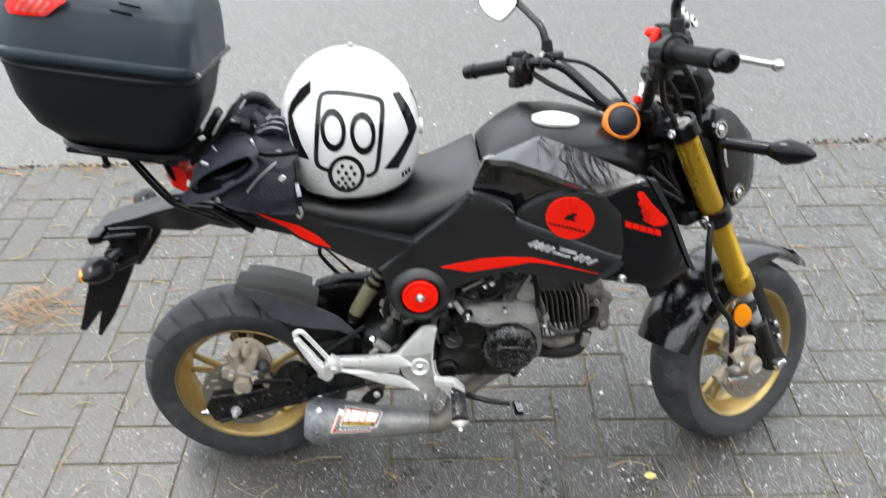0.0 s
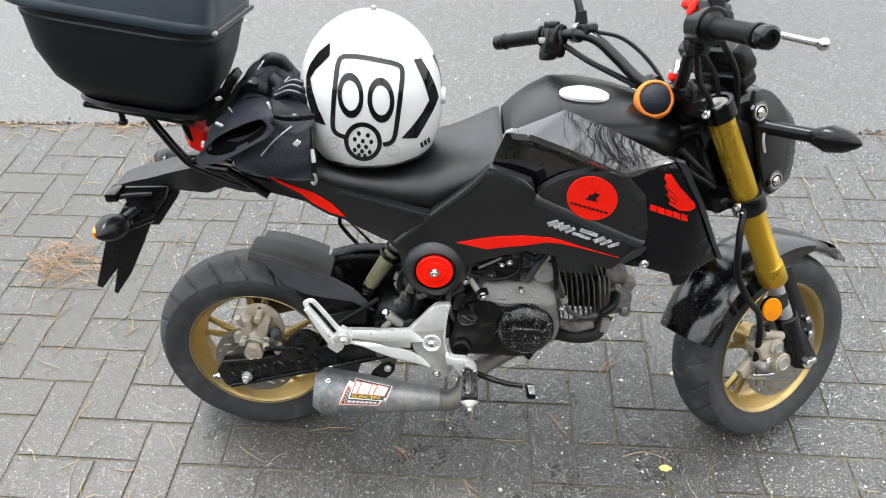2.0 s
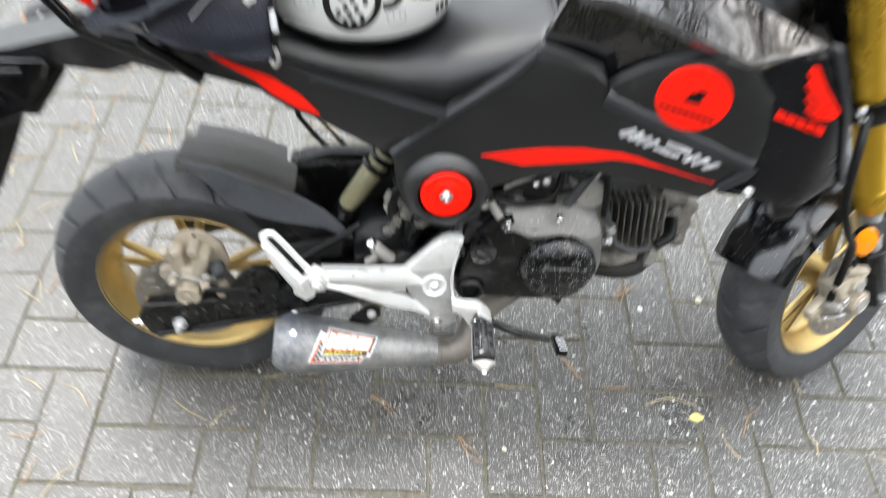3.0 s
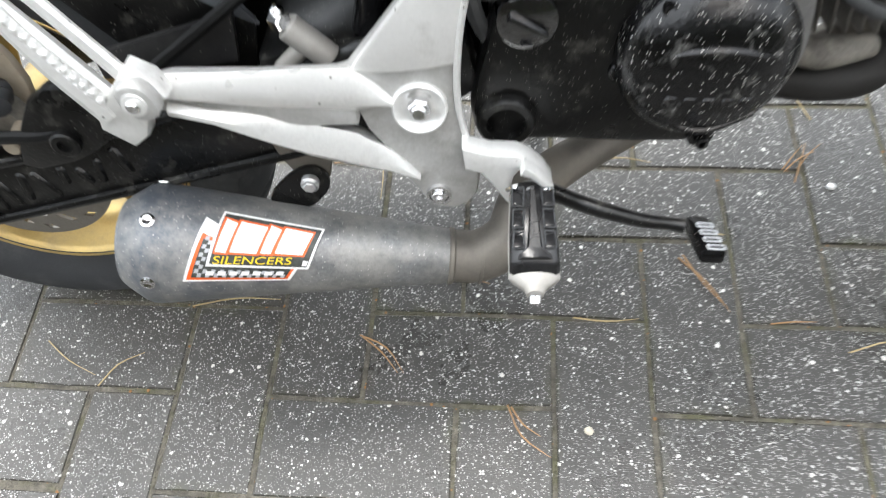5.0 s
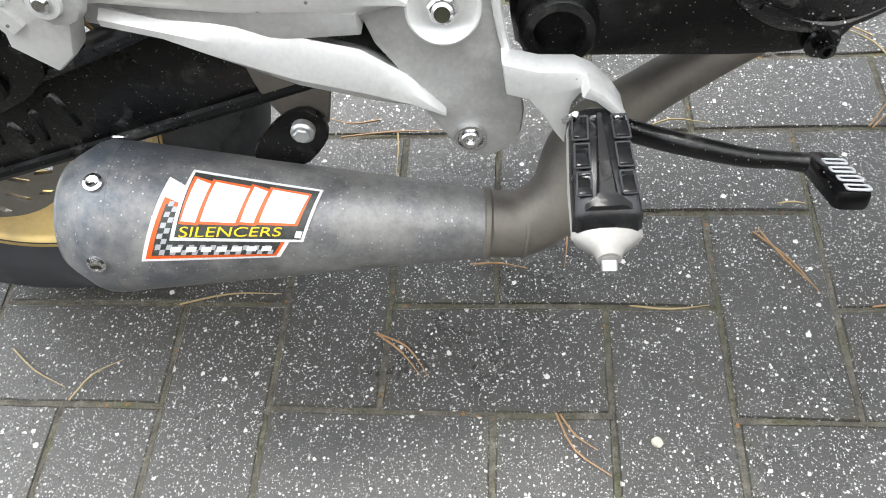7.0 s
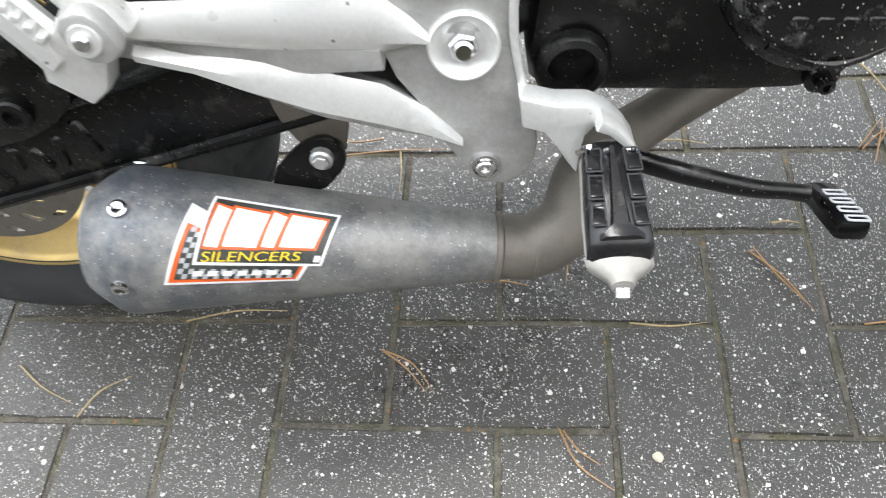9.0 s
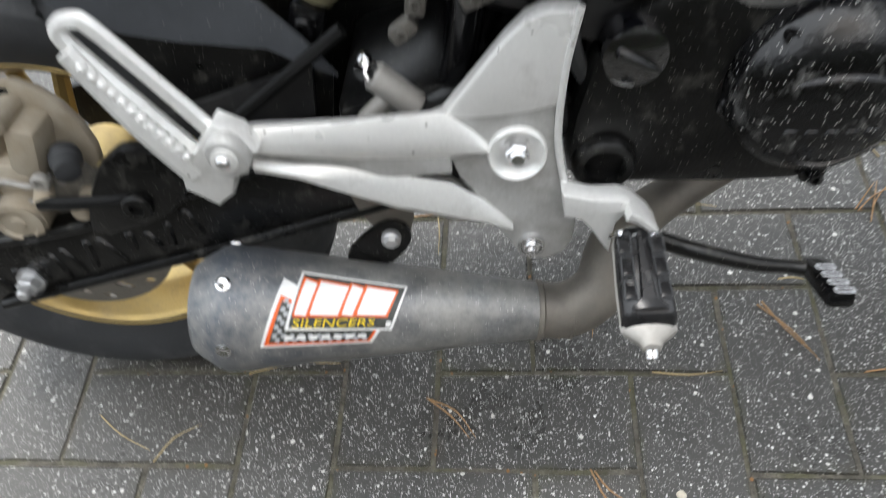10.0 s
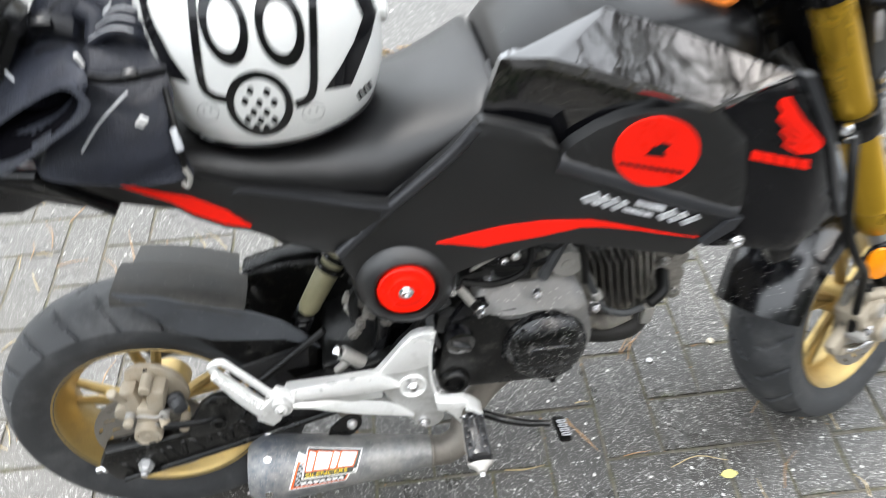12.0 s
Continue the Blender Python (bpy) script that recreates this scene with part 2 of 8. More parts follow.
    "hedge_leaf": surface("evergreen_leaf", (0.035, 0.055, 0.018), 0.5, var=0.4, big=3, bump=0.0),
}


def stone_surface(name, shade, grains, contrast=1.0, rim_dirt=True, damp=(0.20, 0.42), relief=0.45):
    """Damp bound aggregate: a dark matrix with angular pale grains of several sizes, (cells a metre, share, least, most size).
    Each piece differs a little in tone, and dirt may gather along its rim."""
    m = bpy.data.materials.new(name)
    m.use_nodes = True
    n, l = m.node_tree.nodes, m.node_tree.links
    b = n["Principled BSDF"]
    pos = n.new("ShaderNodeNewGeometry").outputs["Position"]
    rnd = n.new("ShaderNodeObjectInfo").outputs["Random"]

    def node(kind, **inputs):
        x = n.new(kind)
        for k, v in inputs.items():
            x.inputs[k.replace("_", " ")].default_value = v
        return x

    def ramp(value, lo, hi, a=0.0, c=1.0):
        r = node("ShaderNodeMapRange", From_Min=lo, From_Max=hi, To_Min=a, To_Max=c)
        l.new(value, r.inputs["Value"])
        return r.outputs["Result"]

    def mix(fac, a, c):
        x = n.new("ShaderNodeMixRGB")
        for s, v in (("Fac", fac), ("Color1", a), ("Color2", c)):
            if hasattr(v, "default_value"):
                l.new(v, x.inputs[s])
            else:
                x.inputs[s].default_value = v if s == "Fac" else (*v, 1)
        return x.outputs["Color"]

    def math_node(kind, a, c):
        x = n.new("ShaderNodeMath")
        x.operation = kind
        for i, v in enumerate((a, c)):
            if hasattr(v, "default_value"):
                l.new(v, x.inputs[i])
            else:
                x.inputs[i].default_value = v
        return x.outputs[0]

    def noise_at(scale, detail, out="Fac"):
        t = node("ShaderNodeTexNoise", Scale=scale, Detail=detail, Roughness=0.65)
        l.new(pos, t.inputs["Vector"])
        return t.outputs[out]

    # the grains' outlines are broken by a fine shift of the coordinates
    shift = n.new("ShaderNodeVectorMath")
    shift.operation = "MULTIPLY_ADD"
    l.new(noise_at(450.0, 2.0, "Color"), shift.inputs[0])
    shift.inputs[1].default_value = (0.0034, 0.0034, 0.0034)
    l.new(pos, shift.inputs[2])

    def flecks(scale, amount, lo, hi):
        v = node("ShaderNodeTexVoronoi", Scale=scale)
        v.distance = "EUCLIDEAN"
        l.new(shift.outputs[0], v.inputs["Vector"])
        s = n.new("ShaderNodeSeparateColor")
        l.new(v.outputs["Color"], s.inputs["Color"])
        near = math_node("LESS_THAN", v.outputs["Distance"], ramp(s.outputs["Green"], 0.0, 1.0, lo, hi))
        keep = math_node("GREATER_THAN", s.outputs["Red"], 1 - amount)
        return math_node("MULTIPLY", near, keep), s.outputs["Blue"]

    stain = noise_at(5.0, 6.0)
    patch = noise_at(38.0, 5.0)
    grit = noise_at(420.0, 3.0)
    col = mix(ramp(stain, 0.32, 0.68), [c * (1 - 0.30 * contrast) for c in shade], [c * (1 + 0.26 * contrast) for c in shade])
    col = mix(ramp(patch, 0.35, 0.65, 0.0, 0.5), col, [c * (1 - 0.45 * contrast) for c in shade])
    col = mix(ramp(grit, 0.3, 0.7, 0.0, 0.55), col, [c * 0.35 for c in shade])
    col = mix(ramp(rnd, 0.0, 1.0, 0.0, 0.45), col, [c * 0.6 for c in shade])
    height = grit
    for scale, amount, lo, hi, dull, bright in grains:
        spot, tone = flecks(scale, amount, lo, hi)
        col = mix(spot, col, mix(tone, [dull, dull * 0.96, dull * 0.90], [bright, bright * 0.985, bright * 0.95]))
        height = math_node("ADD", height, spot)
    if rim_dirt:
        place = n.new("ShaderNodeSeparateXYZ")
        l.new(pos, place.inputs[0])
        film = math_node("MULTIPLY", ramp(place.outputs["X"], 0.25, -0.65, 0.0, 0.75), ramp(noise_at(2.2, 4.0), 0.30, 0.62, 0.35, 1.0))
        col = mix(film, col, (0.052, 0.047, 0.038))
        gen = n.new("ShaderNodeSeparateXYZ")
        l.new(n.new("ShaderNodeTexCoord").outputs["Generated"], gen.inputs[0])
        rim = math_node("MINIMUM", math_node("PINGPONG", gen.outputs["X"], 0.5), math_node("PINGPONG", gen.outputs["Y"], 0.5))
        dirt = math_node("MULTIPLY", ramp(rim, 0.0, 0.07, 1.0, 0.0), ramp(noise_at(26.0, 5.0), 0.42, 0.64, 0.0, 0.65))
        earth = mix(ramp(noise_at(9.0, 3.0), 0.45, 0.6), (0.042, 0.034, 0.024), (0.050, 0.054, 0.020))
        col = mix(dirt, col, earth)
    l.new(col, b.inputs["Base Color"])
    l.new(ramp(stain, 0.3, 0.7, *damp), b.inputs["Roughness"])
    bp = node("ShaderNodeBump", Strength=relief, Distance=0.002)
    l.new(height, bp.inputs["Height"])
    l.new(bp.outputs[0], b.inputs["Normal"])
    return m


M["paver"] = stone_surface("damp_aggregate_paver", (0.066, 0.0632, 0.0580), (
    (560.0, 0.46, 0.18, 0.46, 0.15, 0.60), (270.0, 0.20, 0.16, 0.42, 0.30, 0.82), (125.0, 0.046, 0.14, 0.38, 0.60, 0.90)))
M["asphalt"] = stone_surface("damp_grey_asphalt", (0.124, 0.122, 0.117), (
    (250.0, 0.40, 0.20, 0.52, 0.06, 0.24), (110.0, 0.40, 0.20, 0.56, 0.08, 0.235), (45.0, 0.016, 0.10, 0.26, 0.40, 0.62)), 0.6, False, (0.50, 0.70), 0.45)

# ---- mesh helpers ----
def lin(a, b, n, endpoint=True):
    return [float(v) for v in np.linspace(a, b, n, endpoint=endpoint)]


def part(name, bm, material, parent=None, label="", sharp=38, steer=False, mirror=False):
    """Links a bmesh as one mesh object, under a thing or a part if given."""
    if mirror:
        bm.transform(Matrix.Scale(-1, 4, (0, 1, 0)))
    if steer:
        bm.transform(STEER)
    bmesh.ops.recalc_face_normals(bm, faces=bm.faces)
    me = bpy.data.meshes.new(name)
    bm.to_mesh(me)
    bm.free()
    me.materials.append(material)
    me.shade_smooth()
    me.set_sharp_from_angle(angle=radians(sharp))
    ob = new(name, me)
    ob.parent = parent
    if label:
        ob["label"] = label
    return ob


def merged(*bms):
    out = bmesh.new()
    for b in bms:
        me = bpy.data.meshes.new("tmp")
        b.to_mesh(me)
        b.free()
        out.from_mesh(me)
        bpy.data.meshes.remove(me)
    return out


def spline(points, steps=6):
    """Points along a smooth curve through those given."""
    p = [Vector(q) for q in points]
    p = [2 * p[0] - p[1]] + p + [2 * p[-1] - p[-2]]
    out = []
    for i in range(1, len(p) - 2):
        a, b, c, d = p[i - 1:i + 3]
        for k in range(steps):
            t = k / steps
            out.append(0.5 * (2 * b + (c - a) * t + (2 * a - 5 * b + 4 * c - d) * t * t + (3 * b - a - 3 * c + d) * t ** 3))
    return out + [p[-2]]


def skin(rings, cap=True, closed=True, wrap=False):
    """A surface through rings of equal length."""
    bm = bmesh.new()
    vs = [[bm.verts.new(q) for q in r] for r in rings]
    n = len(vs[0])
    for a, b in list(zip(vs, vs[1:])) + ([(vs[-1], vs[0])] if wrap else []):
        for i in range(n if closed else n - 1):
            j = (i + 1) % n
            bm.faces.new((a[i], a[j], b[j], b[i]))
    if cap and not wrap:
        bm.faces.new(vs[0]), bm.faces.new(vs[-1])
    return bm


def tube(points, r, seg=10, steps=5, flat=1.0, cap=True):
    """A round bar along a smooth curve; r: one radius, or one for each point given."""
    rr = [r] * len(points) if isinstance(r, (int, float)) else list(r)
    path = spline(points, steps) if len(points) > 2 else [Vector(q) for q in points]
    k = (len(path) - 1) / (len(points) - 1)
    rad = [rr[min(len(rr) - 1, int(i / k))] * (1 - (i / k) % 1) + rr[min(len(rr) - 1, int(i / k) + 1)] * ((i / k) % 1) for i in range(len(path))]
    t0 = (path[1] - path[0]).normalized()
    side = t0.orthogonal().normalized()
    rings = []
    for i, p in enumerate(path):
        t = (path[min(i + 1, len(path) - 1)] - path[max(i - 1, 0)]).normalized()
        side = (side - t * side.dot(t)).normalized()
        up = t.cross(side)
        rings.append([p + rad[i] * (side * math.cos(a) * flat + up * math.sin(a)) for a in (2 * math.pi * s / seg for s in range(seg))])
    return skin(rings, cap)


def lathe(profile, origin, axis, seg=32, closed_profile=False):
    """A profile of (height, radius) turned round the axis."""
    ax = Vector(axis).normalized()
    u = ax.orthogonal().normalized()
    v = ax.cross(u)
    o = Vector(origin)
    rings = [[o + ax * h + max(r, 1e-5) * (u * math.cos(a) + v * math.sin(a)) for h, r in profile] for a in (2 * math.pi * i / seg for i in range(seg))]
    bm = skin(rings, cap=False, closed=closed_profile, wrap=True)
    bmesh.ops.remove_doubles(bm, verts=bm.verts, dist=2e-5)
    return bm


def rod(a, b, r, r2=None, bevel=0.0015, seg=24):
    """A round bar from a to b with softened ends."""
    r2 = r if r2 is None else r2
    a, b = Vector(a), Vector(b)
    h = (b - a).length
    e = min(bevel, h / 3, r / 2, r2 / 2)
    return lathe([(0, 0), (0, r - e), (e, r), (h - e, r2), (h, r2 - e), (h, 0)], a, b - a, seg)


def box(center, size, bevel=0.003, rot=(0, 0, 0), seg=2):
    bm = bmesh.new()
    bmesh.ops.create_cube(bm, size=1)
    bmesh.ops.scale(bm, vec=size, verts=bm.verts)
    if bevel:
        bmesh.ops.bevel(bm, geom=bm.edges[:], offset=min(bevel, min(size) * 0.45), segments=seg, profile=0.5, affect="EDGES")
    bm.transform(pose(*center, *rot))
    return bm


def slab(outline, y0, y1, bevel=0.003, rounded=0):
    """An outline in the bike's side plane, (x, z), as a plate from y0 to y1 with softened edges."""
    pts = [(q[0], q[1]) for q in outline]
    if rounded:
        for _ in range(rounded):
            pts = [w for a, b in zip(pts, pts[1:] + pts[:1]) for w in ((a[0] * .75 + b[0] * .25, a[1] * .75 + b[1] * .25), (a[0] * .25 + b[0] * .75, a[1] * .25 + b[1] * .75))]
    bm = bmesh.new()
    f = bm.faces.new([bm.verts.new((x, y0, z)) for x, z in pts])
    ex = bmesh.ops.extrude_face_region(bm, geom=[f])
    bmesh.ops.translate(bm, vec=(0, y1 - y0, 0), verts=[v for v in ex["geom"] if isinstance(v, bmesh.types.BMVert)])
    bmesh.ops.recalc_face_normals(bm, faces=bm.faces)
    if bevel:
        rim = [e for e in bm.edges if abs(e.verts[0].co.y - e.verts[1].co.y) < 1e-6]
        bmesh.ops.bevel(bm, geom=rim, offset=bevel, segments=2, profile=0.5, affect="EDGES", clamp_overlap=True)
    return bm


def step(x, a, b):
    t = min(1, max(0, (x - a) / (b - a)))
    return t * t * (3 - 2 * t)


def side_y(x, z):
    """How far out the right flank of the bodywork lies."""
    return -(0.150 + 0.100 * step(x, 0.38, 0.86) - 0.035 * step(x, 0.87, 0.98))


def drape(outline, proud=0.0, thick=0.012, surface_y=side_y, cell=0.02, rounded=0, edge=0.0, mirror=1):
    """A panel with the given outline (x, z), lying on the flank; edge: how far its rim is rolled in."""
    pts = [Vector((q[0], 0, q[1])) for q in outline]
    for _ in range(rounded):
        pts = [w for a, b in zip(pts, pts[1:] + pts[:1]) for w in (a * .75 + b * .25, a * .25 + b * .75)]
    ring = []
    for a, b in zip(pts, pts[1:] + pts[:1]):
        k = max(1, math.ceil((b - a).length / cell))
        ring += [a.lerp(b, i / k) for i in range(k)]
    bm = bmesh.new()
    vs = [bm.verts.new(p) for p in ring]
    es = [bm.edges.new((a, b)) for a, b in zip(vs, vs[1:] + vs[:1])]
    bmesh.ops.triangle_fill(bm, edges=es, use_beauty=True)
    if thick > 0.004:
        inner = [e for e in bm.edges if len(e.link_faces) == 2 and e.calc_length() > cell * 1.6]
        for _ in range(3):
            if not inner:
                break
            bmesh.ops.subdivide_edges(bm, edges=inner, cuts=1)
            bmesh.ops.triangulate(bm, faces=bm.faces)
            inner = [e for e in bm.edges if len(e.link_faces) == 2 and e.calc_length() > cell * 1.6]
    rim = {v for e in bm.edges if len(e.link_faces) == 1 for v in e.verts}
    for v in bm.verts:
        v.co.y = surface_y(v.co.x, v.co.z) - proud + (edge if v in rim else 0)
    ex = bmesh.ops.extrude_face_region(bm, geom=bm.faces[:])
    bmesh.ops.translate(bm, vec=(0, thick, 0), verts=[v for v in ex["geom"] if isinstance(v, bmesh.types.BMVert)])
    bm.transform(Matrix.Scale(mirror, 4, (0, 1, 0))) if mirror < 0 else None
    return bm


def bolt(at, axis=(0, -1, 0), r=0.008, h=0.007, washer=0.0):
    """A hexagon-socket screw head, with a washer if asked."""
    prof = [(0, 0), (0, r * 0.97), (h * 0.8, r), (h, r * 0.86), (h, r * 0.5), (h * 0.45, r * 0.46), (h * 0.45, 0)]
    bm = lathe(prof, at, axis, 18)
    if washer:
        bm = merged(bm, lathe([(-0.001, 0), (-0.001, washer), (0.0012, washer * 0.98), (0.0012, 0)], at, axis, 24))
    return bm


def thing(name, label, category, group="", matrix=None):
    ob = new(name)
    ob.empty_display_size = 0.05
    if matrix is not None:
        ob.matrix_world = matrix
    return tagged(ob, label, category, group)


# the leaned-over bike's own frame, and the turn of its steering
BIKE = pose(0, 0, 0, 0, 0, BIKE_YAW) @ pose(0, 0, 0, -BIKE_LEAN, 0, 0)
RAKE, STEER_DEG = 25.0, 30.3
_axis = Vector((-math.sin(radians(RAKE)), 0, math.cos(radians(RAKE))))
STEER = Matrix.Translation((1.281, 0, 0)) @ Matrix.Rotation(radians(STEER_DEG), 4, _axis) @ Matrix.Translation((-1.281, 0, 0))

# ---- ground, road, and what stands behind the viewer ----
def sheet(name, x0, x1, y0, y1, z, material, label, turn=0.0):
    bm = bmesh.new()
    bm.faces.new([bm.verts.new(q) for q in ((x0, y0, 0), (x1, y0, 0), (x1, y1, 0), (x0, y1, 0))])
    bm.transform(pose(0, 0, z, 0, 0, turn))
    return tagged(part(name, bm, material), label, name, kind="structure")


EDGE_Y, EDGE_TURN = 1.318, 1.55
sheet("ground", -400, 400, -400, 400, -0.030, M["joint_soil"], "dark mossy soil under and beyond the paving")
sheet("road", -60, 60, EDGE_Y + 0.006, 7.5, -0.006, M["asphalt"], "damp grey asphalt road beside the paved strip", EDGE_TURN)
sheet("joint_bed", -9, 10, -5, EDGE_Y - 0.004, -0.0019, M["joint_soil"], "dark mossy sand between the paving stones", EDGE_TURN)


def bare_tree(name, base, height, seed, spread=0.55):
    """A leafless tree: a tapered trunk forking down to twigs."""
    rng = random.Random(seed)
    tree = thing(name, "tall leafless tree with a grey forked trunk", "tree", "bare trees", pose(*base))
    trunk, twigs = [], []

    def grow(p, d, length, r, level):
        pts, q, e = [p], p, d
        for _ in range(3):
            e = (e + Vector((rng.uniform(-1, 1), rng.uniform(-1, 1), rng.uniform(-0.3, 0.7))) * 0.16).normalized()
            q = q + e * length / 3
            pts.append(q)
        (trunk if level < 2 else twigs).append(tube(pts, [r, r * 0.88, r * 0.76, r * 0.64], 7 if level < 2 else 3, 2 if level < 3 else 1))
        if level >= 8:
            return
        for k in range(rng.choice((2, 3, 3)) + (level == 0)):
            s = pts[rng.choice((2, 3, 3))] if k else pts[3]
            out = Vector((rng.uniform(-1, 1), rng.uniform(-1, 1), rng.uniform(0.0, 0.9))) * spread
            grow(s, (e + out).normalized(), length * rng.uniform(0.62, 0.8), r * 0.62, level + 1)

    grow(Vector((0, 0, -0.05)), Vector((0, 0, 1)), height * 0.34, height * 0.0105, 0)
    part("trunk", merged(*trunk), M["bark"], tree)
    part("crown", merged(*twigs), M["bark"], tree, "fine bare twigs")
    return tree


bare_tree("tree", (3.0, -12.5, 0), 20.0, 4, 0.8)
bare_tree("tree", (-2.5, -13.0, 0), 20.0, 9, 0.85)
bare_tree("tree", (8.6, -12.0, 0), 19.0, 21, 0.8)
bare_tree("tree", (5.6, -14.5, 0), 23.0, 12, 0.9)
bare_tree("tree", (0.2, 8.4, 0), 22.0, 33, 1.0)
bare_tree("tree", (3.6, 8.6, 0), 21.0, 35, 1.0)



def hedge(x0, x1, y, height, depth):
    """A clipped evergreen hedge: a dense mass of small leaves round dark stems."""
    rng = random.Random(3)
    ob = thing("hedge", "tall dark evergreen hedge along the paved strip", "hedge")
    stems = [tube([(x, y + rng.uniform(-.1, .1), -0.03), (x + rng.uniform(-.1, .1), y, height * .5), (x + rng.uniform(-.2, .2), y, height * .9)], [.03, .02, .01], 5, 2)
             for x in np.arange(x0 + .3, x1, 0.6)]
    part("stems", merged(*stems), M["bark"], ob)
    co, fa = [], []
    for _ in range(60000):
        c = Vector((rng.uniform(x0, x1), y + depth * rng.choice((-1, 1)) * rng.uniform(0.55, 1.0) ** 0.5 * 0.5, rng.uniform(0.03, height)))
        if rng.random() < 0.22:          # the clipped top
            c.y, c.z = y + depth * rng.uniform(-0.5, 0.5), height * rng.uniform(0.94, 1.0)
        c.y += 0.06 * math.sin(c.x * 3.1) + 0.05 * math.sin(c.z * 5 + c.x)
        u = Vector((rng.uniform(-1, 1), rng.uniform(-1, 1), rng.uniform(-1, 1))).normalized() * rng.uniform(0.022, 0.045)
        w = u.orthogonal() * 0.55
        k = len(co)
        co += [c - u, c + w, c + u, c - w]
        fa.append((k, k + 1, k + 2, k + 3))
    me = bpy.data.meshes.new("leaves")
    me.from_pydata([tuple(v) for v in co], [], fa)
    me.materials.append(M["hedge_leaf"])
    new("leaves", me).parent = ob


hedge(-7, 9, -3.0, 2.25, 0.7)


# an added, unseen wall closes the place off and blocks the low sky
tagged(part("unseen_wall", box((1, -6.0, 1.15), (26, 0.3, 2.4), 0.0), M["added_wall"]), "unseen dark wall added behind the hedge to block low sky", "wall", kind="structure")

# ---- the motorcycle ----
bike = thing("motorcycle", "small black naked motorcycle with gold wheels, leaning on its side stand", "motorcycle", matrix=BIKE)
RR, FR = 0.2435, 0.2365


def tyre_mesh(center, radius, half, seg=352):
    """A tyre with a rounded tread, cut by slanted curved grooves."""
    prof = [(-half * 0.78, 0.160), (-half * 0.80, 0.168), (-half * 0.93, 0.182), (-half, 0.198), (-half * 0.98, 0.212)]
    k = 22
    edge_r = 0.214
    ys = [-half * 0.97 * math.cos(math.pi * i / (k - 1)) for i in range(k)]
    prof += [(y, edge_r + (radius - edge_r) * (1 - (abs(y) / half) ** 2.3)) for y in ys]
    prof += [(-y, r) for y, r in reversed(prof[:5])]
    rings = []
    for i in range(seg):
        a = 2 * math.pi * i / seg
        ring = []
        for j, (y, r) in enumerate(prof):
            if r > 0.2125:
                s = y / half
                phase = (a * 22 / (2 * math.pi) + 0.75 * abs(s) + (0.5 if s > 0 else 0)) % 1
                if 0.12 < abs(s) < 0.96 and phase < 0.08:
                    r -= 0.0060
            ring.append((center[0] + r * math.cos(a), y, center[2] + r * math.sin(a)))
        rings.append(ring)
    return skin(rings, cap=False, closed=True, wrap=True)


def rim_mesh(center, half):
    prof = [(-half, 0.1665), (-half - 0.003, 0.164), (-half - 0.001, 0.160), (-half + 0.006, 0.1545), (-half * 0.62, 0.150), (-half * 0.35, 0.139),
            (0, 0.137), (half * 0.35, 0.139), (half * 0.62, 0.150), (half - 0.006, 0.1545), (half + 0.001, 0.160), (half + 0.003, 0.164), (half, 0.1665),
            (half * 0.7, 0.158), (0, 0.146), (-half * 0.7, 0.158)]
    return lathe(prof, center, (0, 1, 0), 96, closed_profile=True)


def spokes_mesh(center, hub_r, half):
    """Five forked cast spokes."""
    out = []
    for k in range(5):
        for fork in (-0.16, 0.16):
            a, b = 2 * math.pi * k / 5 + 0.3, 2 * math.pi * k / 5 + 0.3 + fork
            p = Vector((center[0] + hub_r * math.cos(a), -0.012, center[2] + hub_r * math.sin(a)))
            q = Vector((center[0] + 0.141 * math.cos(b), -0.004, center[2] + 0.141 * math.sin(b)))
            out.append(tube([p, q], [0.010, 0.007], 8, 1))
    out.append(lathe([(-half, 0), (-half, hub_r * 0.8), (-half + .004, hub_r), (half - .004, hub_r), (half, hub_r * 0.8), (half, 0)], center, (0, 1, 0), 36))
    return merged(*out)


def disc_mesh(center, y, r_out, r_in, holes=10, slots=3):
    """A brake disc, pierced right through."""
    bm = bmesh.new()
    seg, rad = 120, 7
    v = [[bm.verts.new((center[0] + (r_in + (r_out - r_in) * j / rad) * math.cos(2 * math.pi * i / seg + 0.08 * j), y,
                        center[2] + (r_in + (r_out - r_in) * j / rad) * math.sin(2 * math.pi * i / seg + 0.08 * j))) for j in range(rad + 1)] for i in range(seg)]
    for i in range(seg):
        for j in range(rad):
            if (i % (seg // holes * 1) in (1, 2) and j in (1, 2)) or (i % (seg // holes) in (5, 6) and j in (3, 4)) or (i % (seg // holes) in (9, 10) and j == 5):
                continue
            n = (i + 1) % seg
            bm.faces.new((v[i][j], v[n][j], v[n][j + 1], v[i][j + 1]))
    ex = bmesh.ops.extrude_face_region(bm, geom=bm.faces[:])
    bmesh.ops.translate(bm, vec=(0, 0.004, 0), verts=[q for q in ex["geom"] if isinstance(q, bmesh.types.BMVert)])
    return bm


